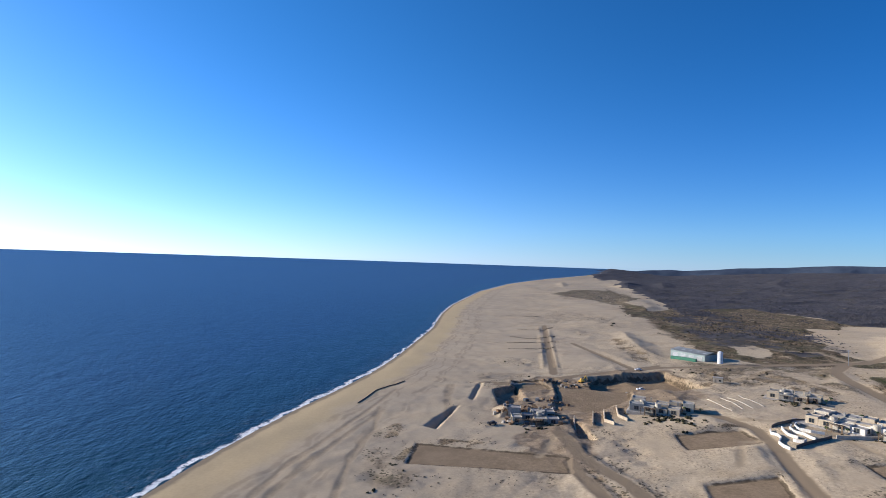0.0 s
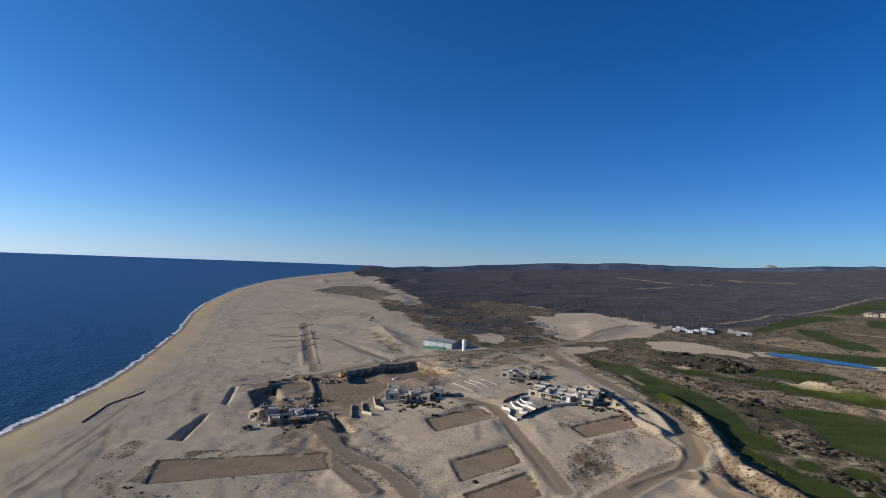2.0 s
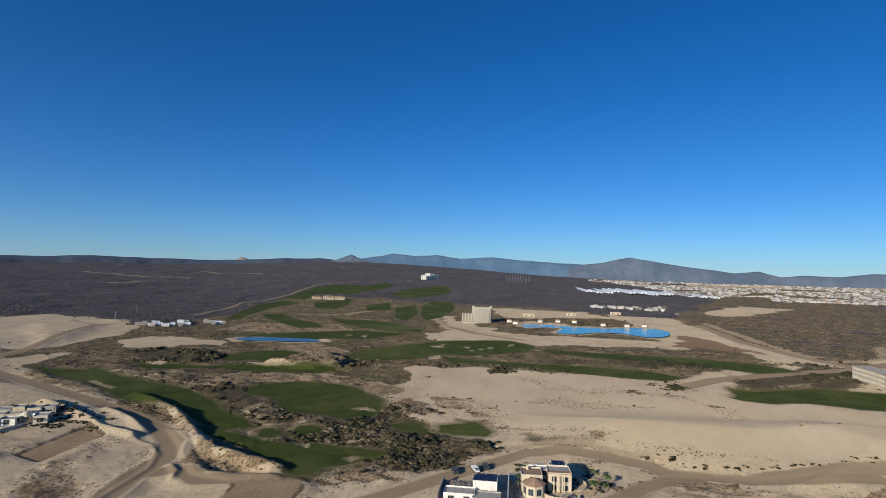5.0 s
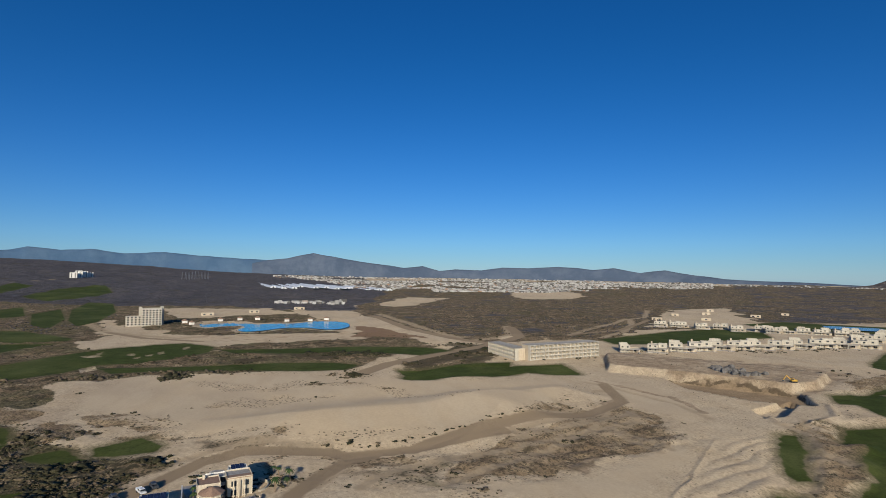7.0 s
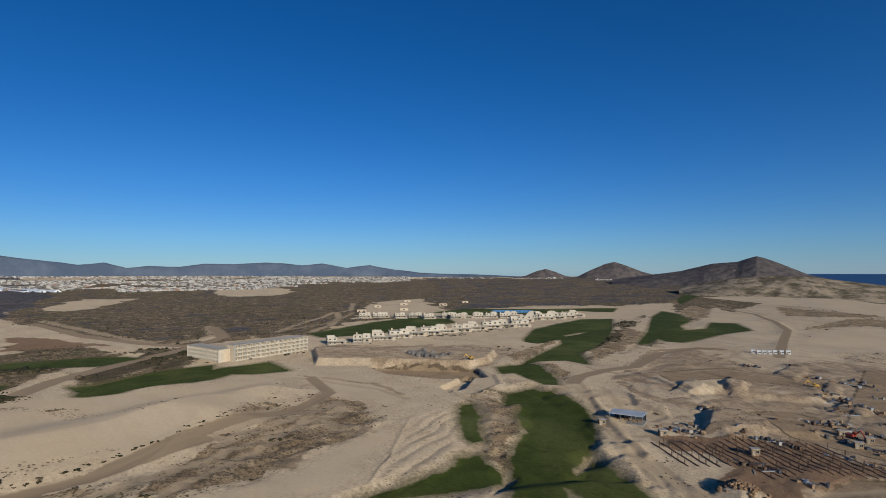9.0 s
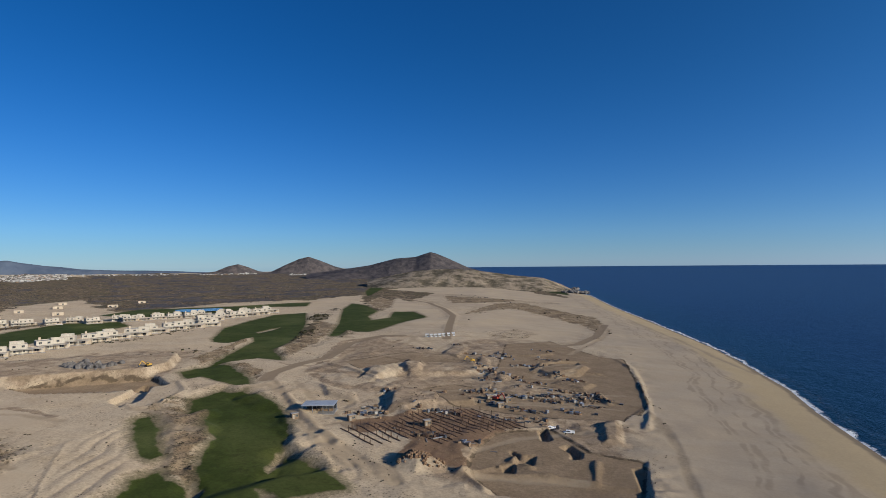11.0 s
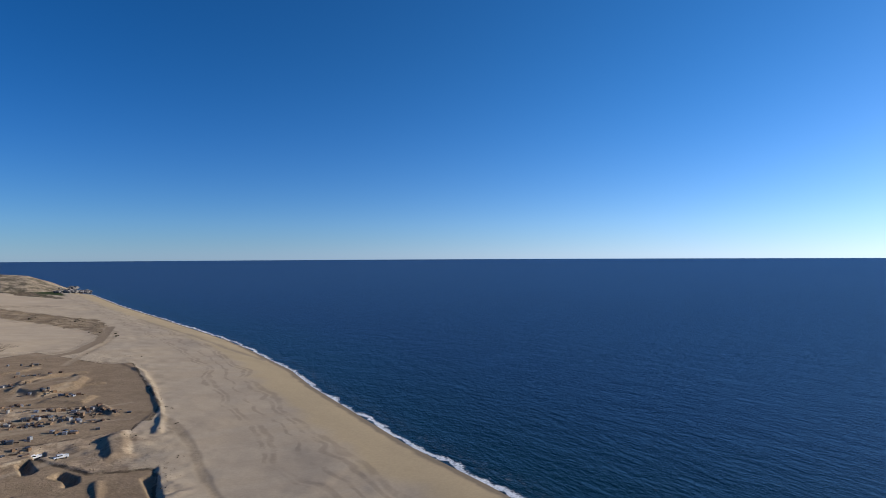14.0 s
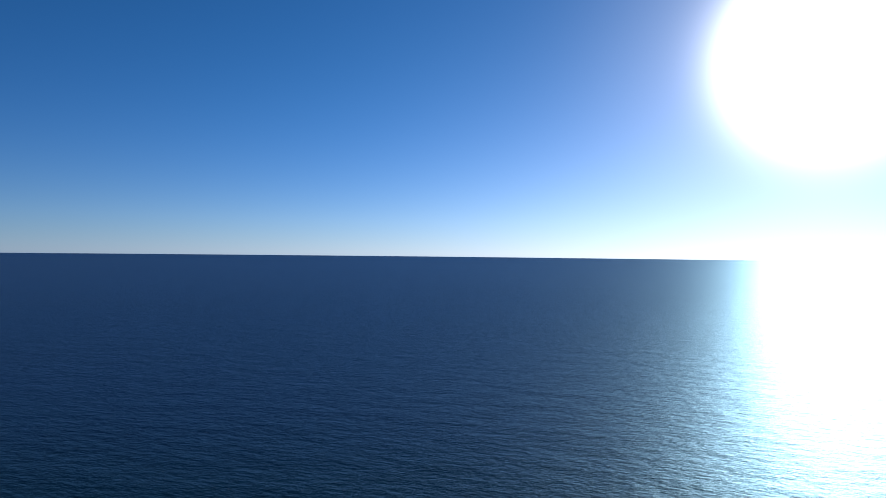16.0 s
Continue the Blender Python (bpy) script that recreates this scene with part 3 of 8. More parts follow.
lay("mound", [(-14, -246), (-18, -246), (-18, -220), (-16, -205), (-13, -205), (-16, -222)], -1.5)
lay("mound", [(37, 374), (53, 385), (53, 349), (38, 335)], -4)
lay("mound", [(71, 300), (74, 293), (74, 265), (69, 269)], -3)
lay("mound", [(264, -256), (269, -275), (283, -302), (275, -300), (247, -259), (246, -246)], -3)
lay("mound", [(46, -428), (37, -464), (14, -472), (7, -457), (13, -421), (32, -407)], 2.2)
lay("mound", [(41, -454), (33, -471), (17, -477), (14, -462), (26, -443), (35, -439)], -1.6)
lay("mound", [(76, -388), (72, -415), (58, -403), (60, -377)], 1.6)
lay("mound", [(31, -389), (16, -405), (2, -397), (8, -378)], 1.6)
lay("mound", [(108, -282), (116, -314), (103, -328), (90, -317), (86, -295), (95, -278)], 1)
lay("mound", [(167, -320), (139, -309), (131, -295), (153, -300)], 1.6)
lay("mound", [(149, -365), (140, -398), (127, -405), (119, -374), (136, -358)], 1.6)
lay("mound", [(32, 326), (43, 339), (43, 311), (33, 305)], 3)
lay("pad", [(-9, 262), (56, 241), (53, 222), (20, 230), (-12, 236)], -0.6)
lay("pad", [(113, 267), (131, 271), (146, 272), (146, 253), (130, 249), (110, 246), (110, 252)], -0.6)
lay("pad", [(99, 207), (129, 213), (123, 193), (94, 187)], -0.6)
lay("pad", [(90, 176), (120, 183), (113, 164), (90, 166)], -0.6)
lay("pad", [(170, 223), (209, 230), (200, 211), (167, 207)], -0.6)
lay("pad", [(82, 408), (92, 387), (125, 373), (117, 342), (87, 313), (66, 322), (76, 359)], -2)
lay("pad", [(106, 408), (142, 414), (166, 420), (171, 366), (149, 359), (125, 364), (104, 377)], -6)
lay("pad", [(53, 403), (72, 406), (75, 374), (52, 374)], -2)
lay("pad", [(178, 126), (185, 108), (176, 99), (163, 97), (158, 119)], 0)
lay("pad", [(356, -268), (329, -294), (292, -318), (263, -299), (283, -274), (324, -259)], -3)
lay("pad", [(47, -270), (24, -287), (4, -259), (-19, -254), (-14, -203), (34, -199), (51, -219), (52, -245)], -1)
lay("pad", [(188, -399), (160, -456), (98, -461), (89, -438), (146, -414), (165, -376)], 0)
lay("pad", [(44, -473), (17, -523), (-22, -513), (-29, -358), (-22, -329), (-9, -334), (12, -352), (-6, -371), (1, -436), (31, -430)], 0)
lay("road", [(122, 162), (131, 190), (140, 222), (149, 250), (154, 272), (149, 294), (140, 309), (129, 318)], 6)
lay("road", [(117, 147), (133, 151), (167, 162), (183, 164), (200, 175), (218, 201), (230, 226), (243, 262), (261, 317), (273, 357), (285, 396),
    (299, 426), (331, 459)], 9)
lay("road", [(41, 390), (63, 396), (81, 405), (117, 419), (170, 437), (219, 437), (283, 449), (354, 468), (480, 557), (572, 607)], 8)
lay("road", [(137, 747), (109, 572), (93, 467), (86, 423)], 6)
lay("road", [(59, 275), (61, 266), (61, 244), (66, 223), (71, 212), (73, 198), (73, 183)], 6)
lay("road", [(56, 235), (56, 222), (58, 208), (60, 194)], 5)
lay("road", [(170, 75), (180, 68), (197, 57), (217, 44), (236, 32), (243, 16), (240, -2), (237, -18), (232, -24), (233, -43), (238, -71), (247, -97)], 8)
lay("road", [(189, 0), (198, -4), (213, -13), (226, -24), (230, -34)], 7)
lay("road", [(233, -51), (241, -62), (250, -88), (266, -125), (272, -155), (295, -191), (314, -198), (345, -209)], 8)
lay("road", [(423, -55), (459, -80), (516, -144), (559, -202), (630, -268), (690, -288), (748, -304)], 14)
lay("road", [(578, -209), (628, -185), (749, -157), (970, -143)], 14)
lay("road", [(209, -325), (217, -345), (217, -381), (209, -411), (226, -490), (216, -553), (197, -560)], 10)
lay("road", [(147, -550), (173, -662), (203, -799), (248, -911), (314, -1043), (454, -1222)], 9)
lay("road", [(-11, -806), (1, -667), (19, -587), (40, -560)], 9)
lay("road", [(756, 208), (685, 152), (646, 90)], 10)
lay("road", [(724, 606), (988, 713), (1246, 776), (1718, 946), (1995, 911)], 9)
lay("road", [(874, 417), (1060, 434), (1150, 434)], 7)
lay("road", [(136, 579), (149, 432), (173, 445)], 5)
lay("road", [(167, 162), (176, 150), (170, 137), (175, 125)], 8)
lay("road", [(644, -347), (687, -442), (825, -585)], 8)
lay("churn", [(187, -390), (162, -461), (95, -470), (43, -522), (-22, -523), (-30, -351), (-22, -285), (-24, -251), (-13, -200), (41, -195),
    (61, -209), (88, -237), (116, -248), (153, -284), (191, -324)], 0.3)
lay("churn", [(36, 372), (73, 416), (107, 414), (170, 423), (159, 339), (135, 315), (104, 299), (70, 268), (56, 239), (45, 251), (42, 300), (29, 329)], 0.45)
lay("churn", [(40, 241), (55, 274), (63, 273), (67, 242), (71, 222), (52, 210), (42, 220)], 0.4)
lay("track", [(133, -242), (126, -246), (120, -258)], 4)
lay("track", [(147, -261), (116, -231), (84, -207), (71, -196)], 4)
lay("track", [(72, -196), (83, -214), (80, -220), (64, -217), (50, -214)], 4)
lay("track", [(240, -923), (291, -1025), (356, -1138), (476, -1302), (531, -1332)], 4)
lay("track", [(147, -574), (116, -589), (69, -586), (40, -578), (12, -613), (-7, -699), (-4, -803)], 5)
lay("track", [(192, -570), (172, -525), (145, -494), (118, -481)], 4)
lay("track", [(50, -214), (34, -217), (18, -220), (5, -223)], 4)
lay("track", [(69, -320), (40, -332), (20, -340), (-13, -338)], 4)
lay("track", [(116, -422), (75, -423), (52, -438), (18, -441)], 3)
lay("track", [(104, -354), (71, -362), (45, -377), (7, -369)], 3)
lay("track", [(-74, -907), (-101, -766), (-122, -603)], 4)
lay("track", [(-46, -904), (-89, -677), (-104, -573), (-121, -496)], 4)
lay("track", [(-28, -335), (-33, -305), (-35, -271), (-34, -243), (-35, -218), (-36, -201)], 4)
lay("track", [(24, -518), (7, -595), (-11, -692), (-15, -751), (2, -799)], 5)
lay("track", [(233, -241), (215, -239), (193, -221), (171, -195), (158, -177)], 4)
lay("track", [(193, -221), (178, -223), (165, -222)], 4)
lay("track", [(249, -104), (256, -119), (263, -137), (271, -159), (288, -183), (300, -195), (319, -201), (329, -195)], 6)
lay("track", [(237, -99), (244, -113), (251, -131), (263, -157), (268, -181)], 5)
lay("track", [(246, -154), (233, -152), (209, -154)], 4)
lay("track", [(276, -183), (256, -175), (249, -165), (249, -154)], 4)
lay("track", [(638, -340), (726, -425), (828, -537), (893, -626), (1044, -738)], 10)
lay("track", [(608, -366), (658, -428), (769, -516), (836, -556)], 10)
lay("track", [(359, -200), (332, -209), (311, -217), (286, -221), (251, -216)], 4)
lay("track", [(7, 391), (5, 359), (5, 313)], 3)
lay("track", [(10, 392), (7, 358), (7, 318)], 3)
lay("track", [(239, 126), (224, 117), (222, 107), (238, 103)], 4)
lay("track", [(261, 87), (255, 77), (241, 76), (243, 85)], 4)
lay("track", [(534, 117), (555, 75), (558, 33), (550, -6)], 6)
lay("track", [(875, 267), (766, 211), (720, 171), (685, 121), (694, 94)], 14)
lay("track", [(843, 478), (881, 422), (1010, 425), (1127, 449), (1150, 484)], 12)
lay("track", [(-66, 201), (-62, 230), (-55, 258), (-42, 311), (-28, 374)], 3)
lay("track", [(-60, 201), (-54, 235), (-46, 266), (-31, 323)], 3)
lay("track", [(-36, 201), (-37, 243), (-32, 284), (-34, 329)], 3)
lay("track", [(311, 526), (352, 522), (342, 470), (412, 506)], 5)
lay("track", [(186, 445), (192, 377), (241, 406), (282, 402)], 5)
lay("berm", [(232, 286), (219, 249), (207, 221), (202, 203), (200, 196)], 2.4)
lay("berm", [(-16, -512), (-27, -472), (-29, -419), (-28, -357), (-28, -335), (-24, -305)], 0.9)
lay("berm", [(216, -188), (200, -169), (178, -143), (162, -122)], 0.55)
lay("berm", [(198, 195), (194, 180), (186, 170), (174, 162), (154, 158), (143, 156)], 0.6)
lay("berm", [(256, -254), (233, -241), (227, -252), (236, -283), (258, -304), (283, -315)], 1.2)
lay("berm", [(174, -292), (143, -257), (126, -239), (109, -226)], 1.5)
lay("berm", [(76, -479), (49, -497), (40, -509)], 1.2)
lay("berm", [(0, -370), (-6, -349)], 1.4)
lay("berm", [(31, -242), (35, -234), (27, -230)], 1.6)
lay("berm", [(51, -213), (40, -201)], 1.3)
lay("berm", [(51, -215), (35, -221), (18, -224)], 1.3)
lay("ripple", [(215, -191), (224, -226), (200, -210), (169, -178), (159, -177), (157, -162), (149, -148), (150, -125), (158, -120), (177, -143),
    (193, -164)], 20)
lay("ripple", [(-19, -239), (-28, -242), (-32, -212), (-33, -197), (-17, -197), (-17, -217)], 100)
lay("ripple", [(184, -293), (168, -282), (143, -253), (125, -232), (125, -214), (141, -238), (169, -269)], 60)
lay("ripple", [(110, -207), (107, -221), (84, -205), (73, -193), (98, -191)], 30)
lay("ripple", [(-12, -241), (-16, -239), (-15, -223), (-11, -224)], 120)
lay("ripple", [(175, 98), (189, 89), (191, 71), (185, 68), (164, 96)], 60)
lay("track", [(198, -394), (202, -458), (184, -509), (155, -539)], 4)
lay("track", [(174, -415), (158, -451), (122, -455), (100, -459), (83, -459)], 3)
lay("track", [(156, -374), (140, -399), (113, -408), (89, -409)], 3)
lay("track", [(174, -374), (148, -353), (133, -347)], 3)
lay("track", [(122, -337), (103, -334), (79, -345), (51, -377)], 3)
lay("track", [(56, -340), (28, -360), (5, -366), (-15, -374)], 4)
lay("track", [(58, -318), (39, -328), (18, -332), (-3, -346)], 4)
lay("track", [(136, -443), (137, -512), (135, -547)], 3)
lay("track", [(44, -401), (41, -440), (24, -466), (13, -457), (19, -421), (34, -400), (44, -401)], 3)
lay("track", [(190, -328), (158, -292), (129, -263), (112, -246)], 4)
lay("track", [(168, -303), (147, -300), (133, -292)], 3)
lay("track", [(164, -288), (141, -281), (129, -280)], 3)
lay("track", [(54, -239), (37, -265), (11, -284), (-16, -307)], 4)
lay("track", [(170, -486), (183, -567), (159, -536)], 3)
lay("stain", [(166, -398), (133, -431), (92, -438)], 7)
lay("stain", [(142, -321), (114, -325), (89, -345)], 6)
lay("stain", [(78, -372), (46, -389), (14, -397)], 6)
lay("stain", [(57, -312), (25, -322), (-13, -341)], 7)
lay("stain", [(99, -432), (80, -492), (48, -521)], 9)
lay("stain", [(113, -269), (95, -308), (73, -334)], 6)
lay("stain", [(205, -428), (203, -473), (185, -527)], 7)
lay("stain", [(190, -351), (163, -325), (145, -319), (139, -332)], 5)
lay("stain", [(33, -351), (8, -357), (-9, -356)], 6)
lay("stain", [(42, 248), (50, 262), (58, 276)], 6)
lay("stain", [(64, 362), (87, 335), (104, 344)], 7)
lay("stain", [(54, 301), (63, 271), (64, 243)], 5)
lay("stain", [(-18, -451), (-24, -372), (-24, -342)], 5)
lay("track", [(203, -11), (227, -23), (235, -38), (235, -58), (247, -87), (265, -117), (281, -153)], 6)
lay("track", [(196, -25), (210, -38), (218, -63), (226, -94), (239, -130)], 5)
lay("track", [(241, 39), (250, 24), (251, 7), (243, -12)], 5)
lay("track", [(44, 243), (56, 269), (63, 271)], 4)
lay("track", [(41, 429), (75, 427), (110, 424), (168, 418)], 3)
lay("track", [(55, 225), (57, 205), (66, 191), (75, 182)], 4)
lay("track", [(119, 222), (138, 256), (151, 257)], 3)
lay("track", [(145, 293), (161, 286), (185, 272), (185, 225)], 4)
lay("track", [(1998, 2280), (1933, 2046), (1891, 1790), (1929, 1643)], 22)
lay("track", [(2390, 1949), (2380, 1759), (2333, 1571)], 22)
lay("track", [(1371, 1764), (1422, 1569), (1677, 1585)], 22)
lay("track", [(777, -744), (730, -812), (700, -912), (665, -1025)], 12)
lay("track", [(1010, -159), (845, -173), (726, -184), (630, -192)], 14)
lay("track", [(601, -190), (619, -229), (650, -263), (758, -302)], 10)
lay("track", [(144, 239), (128, 190), (119, 164)], 4)
lay("dark", [(966, 3739), (1131, 3991), (822, 2498), (682, 1951), (699, 2337)], 1)
lay("grass", [(315, 406), (312, 371), (318, 351), (326, 353), (308, 314), (302, 291), (296, 263), (289, 240), (274, 216), (265, 203), (253, 191),
    (246, 173), (234, 159), (226, 168), (232, 186), (241, 201), (248, 216), (252, 238), (257, 263), (274, 293), (284, 322), (292, 351)], 0.6)
lay("grass", [(222, 182), (230, 184), (223, 166), (221, 153), (217, 141), (218, 133), (222, 119), (221, 108), (222, 93), (221, 84), (210, 90), (202,
    94), (196, 101), (189, 103), (185, 109), (190, 116), (198, 126), (200, 134), (205, 141), (210, 150), (213, 164)], 0.6)
lay("grass", [(225, 151), (232, 153), (235, 149), (231, 142), (223, 139), (221, 145)], 0.6)
lay("grass", [(236, 139), (243, 140), (245, 134), (243, 127), (235, 125), (230, 132)], 0.6)
lay("grass", [(309, 214), (322, 211), (335, 198), (338, 183), (340, 167), (334, 153), (321, 139), (308, 124), (280, 114), (269, 115), (263, 129),
    (265, 143), (264, 159), (274, 171), (289, 181), (292, 193), (294, 204)], 0.6)
lay("grass", [(261, 101), (269, 89), (261, 82), (253, 76), (248, 82), (255, 95)], 0.6)
lay("grass", [(268, 77), (280, 62), (274, 57), (267, 51), (258, 52), (255, 67), (259, 75)], 0.6)
lay("grass", [(350, 341), (361, 322), (363, 288), (381, 266), (380, 235), (391, 198), (387, 191), (371, 201), (368, 218), (356, 248), (360, 280),
    (343, 306), (339, 327)], 0.6)
lay("grass", [(409, 310), (441, 308), (461, 285), (458, 266), (393, 243), (405, 277), (391, 294)], 0.6)
lay("grass", [(424, 215), (494, 221), (536, 203), (580, 181), (604, 162), (636, 104), (601, 71), (564, 70), (533, 87), (506, 119), (502, 145), (470,
    156), (446, 174), (443, 203)], 0.6)
lay("grass", [(485, 140), (480, 98), (480, 54), (484, 9), (479, -35), (463, -56), (443, -44), (441, -13), (454, 29), (461, 75), (459, 123)], 0.6)
lay("grass", [(576, 63), (572, 16), (574, -16), (578, -67), (566, -114), (548, -147), (530, -153), (509, -118), (530, -84), (534, -39), (542, 10),
    (549, 46)], 0.6)
lay("grass", [(544, 395), (588, 365), (637, 316), (654, 278), (647, 223), (573, 257), (550, 300), (546, 353)], 0.6)
lay("grass", [(801, 408), (796, 358), (788, 308), (738, 263), (698, 226), (667, 223), (662, 258), (692, 311), (747, 371)], 0.6)
lay("grass", [(822, 552), (835, 519), (762, 454), (719, 393), (668, 352), (650, 379), (696, 433), (764, 505)], 0.6)
lay("grass", [(707, 534), (865, 618), (994, 671), (1135, 707), (1108, 648), (943, 611), (822, 566), (717, 522)], 0.6)
lay("grass", [(1186, 740), (1401, 821), (1609, 882), (1775, 908), (1818, 820), (1580, 694), (1402, 665), (1419, 708), (1379, 756), (1194, 684)], 0.6)
lay("grass", [(1128, 624), (1208, 602), (1266, 597), (1101, 528), (977, 498), (996, 545)], 0.6)
lay("grass", [(1133, 497), (1222, 479), (1028, 400), (982, 430)], 0.6)
lay("grass", [(1063, 404), (1173, 400), (964, 323), (819, 293), (873, 332)], 0.6)
lay("grass", [(1153, 376), (1343, 406), (1317, 355), (1108, 293), (912, 265), (849, 270), (939, 310)], 0.6)
lay("grass", [(1573, 766), (1988, 805), (1909, 724), (1570, 671)], 0.6)
lay("grass", [(1510, 593), (1832, 616), (2065, 581), (1715, 464), (1498, 453), (1393, 499)], 0.6)
lay("grass", [(429, -82), (426, -99), (443, -124), (451, -151), (452, -184), (394, -160), (402, -134), (395, -108), (393, -85)], 0.6)
lay("grass", [(204, -247), (223, -273), (222, -297), (203, -295), (198, -281), (176, -265), (164, -260), (148, -241), (134, -223), (128, -210), (125,
    -197), (119, -183), (130, -160), (139, -174), (149, -185), (159, -202), (164, -214), (170, -231), (186, -247), (198, -260)], 2.5)
lay("grass", [(127, -211), (116, -204), (109, -201), (105, -198), (118, -187), (125, -202)], 2.5)
lay("grass", [(156, -109), (156, -124), (155, -145), (155, -158), (161, -166), (159, -177), (151, -171), (143, -170), (137, -164), (134, -154)], 2)
lay("grass", [(207, -214), (219, -228), (216, -233), (204, -224), (194, -216), (189, -208), (179, -197), (169, -189), (169, -183), (177, -186), (190,
    -198)], 0.8)
lay("grass", [(284, -335), (281, -372), (268, -368), (249, -350), (227, -331), (212, -312), (220, -308), (240, -317), (260, -328), (264, -318)], 0.8)
lay("grass", [(381, -497), (433, -585), (455, -670), (471, -755), (443, -799), (359, -647), (309, -541), (288, -484), (279, -444), (241, -398), (266,
    -402), (281, -372), (278, -354), (307, -431), (328, -490), (350, -521), (345, -475), (363, -476)], 0.8)
lay("grass", [(271, -539), (314, -651), (415, -878), (458, -1008), (414, -969), (338, -842), (296, -706), (281, -745), (309, -838), (280, -847), (234,
    -766), (245, -678), (242, -627), (245, -584), (259, -581), (278, -600), (264, -547)], 0.6)
lay("grass", [(611, -1433), (842, -2104), (924, -2459), (884, -2468), (761, -2069), (588, -1468), (521, -1234)], 0.6)
lay("grass", [(744, -703), (772, -812), (703, -863), (650, -896), (592, -989), (559, -1029), (514, -928), (582, -883), (590, -738), (650, -670)], 0.6)
lay("grass", [(592, -356), (610, -393), (660, -504), (682, -589), (627, -622), (571, -583), (556, -480), (533, -407), (552, -348)], 0.6)
lay("grass", [(396, -78), (422, -90), (439, -122), (438, -156), (432, -176), (431, -211), (433, -223), (404, -217), (384, -214), (390, -191), (402,
    -178), (390, -147), (403, -119), (389, -101)], 0.6)
lay("grass", [(765, -2209), (1051, -3359), (834, -3541), (636, -3232), (354, -2249), (256, -1856), (357, -1816), (512, -2173), (602, -2050)], 0.6)
lay("grass", [(181, -1937), (105, -1943), (73, -1551), (131, -1669)], 0.6)
lay("sand", [(288, 322), (293, 319), (286, 306), (280, 288), (275, 288), (280, 304)])
lay("sand", [(218, 127), (222, 126), (222, 122), (216, 119), (214, 121)])
lay("sand", [(207, 101), (212, 99), (213, 92), (217, 83), (214, 85), (211, 93), (205, 95)])
lay("sand", [(284, 134), (291, 127), (283, 114), (281, 125)])
lay("sand", [(391, 272), (385, 248), (383, 227), (381, 250)])
lay("sand", [(574, 166), (585, 164), (567, 159), (563, 163)])
lay("sand", [(565, 139), (569, 134), (552, 130), (554, 137)])
lay("sand", [(540, 128), (547, 124), (536, 122), (532, 127)])
lay("sand", [(556, 122), (562, 118), (549, 115), (545, 120)])
lay("sand", [(569, 115), (576, 111), (560, 108), (556, 112)])
lay("sand", [(602, 100), (610, 94), (592, 91), (584, 96)])
lay("sand", [(555, 173), (565, 164), (550, 154), (545, 167)])
lay("sand", [(359, 341), (361, 327), (357, 324), (353, 334)])
lay("sand", [(491, 153), (497, 146), (478, 139), (468, 144)])
lay("sand", [(609, 295), (623, 294), (601, 282), (590, 285)])
lay("sand", [(605, 275), (621, 271), (585, 257)])
lay("sand", [(211, -289), (206, -291), (203, -287), (206, -285)])
lay("sand", [(209, -285), (206, -287), (200, -281), (202, -278)])
lay("sand", [(372, -558), (375, -591), (373, -613), (365, -585), (364, -551)])
lay("sand", [(323, -763), (345, -860), (317, -832), (300, -762), (296, -715)])
lay("heath", [(434, 303), (492, 305), (511, 278), (482, 227), (442, 198), (395, 195), (382, 236)], 1)
lay("heath", [(320, 343), (323, 307), (305, 258), (343, 248), (371, 201), (366, 163), (339, 120), (313, 121), (328, 146), (340, 184), (319, 222),
    (290, 237), (307, 291)], 1)
lay("heath", [(275, 213), (276, 191), (257, 155), (253, 136), (239, 153), (247, 174), (260, 197)], 1)
lay("heath", [(186, 100), (210, 92), (197, 73), (200, 57), (187, 69), (185, 90)], 1)
lay("heath", [(193, 159), (198, 141), (190, 116), (185, 117), (186, 130), (174, 138), (185, 155)], 1)
lay("heath", [(300, 382), (292, 341), (266, 281), (254, 284), (264, 321), (282, 368)], 1)
lay("heath", [(572, 447), (698, 479), (682, 406), (703, 349), (629, 282), (540, 294), (587, 411)], 1)
lay("heath", [(233, -242), (233, -257), (222, -262), (201, -244), (197, -227), (214, -236)], 0.9)
lay("heath", [(196, -223), (208, -264), (195, -257), (184, -244), (170, -230), (162, -206), (156, -193), (146, -179), (139, -174), (141, -169), (151,
    -174), (162, -182), (184, -205)], 0.9)
lay("heath", [(314, -534), (365, -685), (314, -651), (267, -530), (248, -456), (242, -411), (254, -415)], 0.9)
lay("heath", [(265, -368), (260, -379), (230, -357), (207, -316), (227, -331)], 0.9)
lay("heath", [(305, -370), (327, -417), (344, -492), (345, -513), (307, -431), (283, -368), (287, -352)], 0.9)
lay("heath", [(435, -1029), (480, -1197), (412, -1118), (333, -902), (348, -886), (375, -906)], 0.9)
lay("heath", [(279, -150), (288, -186), (271, -195), (244, -187), (220, -173), (213, -160), (209, -141), (204, -126), (197, -106), (194, -86), (191,
    -68), (193, -51), (217, -65), (237, -95), (250, -119)], 0.9)
lay("heath", [(392, 11), (406, -5), (390, -31), (384, -60), (378, -30), (379, -4), (372, 10)], 0.9)
lay("heath", [(358, 9), (349, -21), (342, -18), (348, 9)], 0.9)
lay("heath", [(274, -115), (289, -133), (293, -147), (285, -154), (261, -128), (259, -112), (253, -95), (263, -112)], 0.9)
lay("heath", [(231, -8), (239, -13), (232, -33), (223, -48), (227, -68), (214, -50), (216, -31), (220, -18)], 0.9)
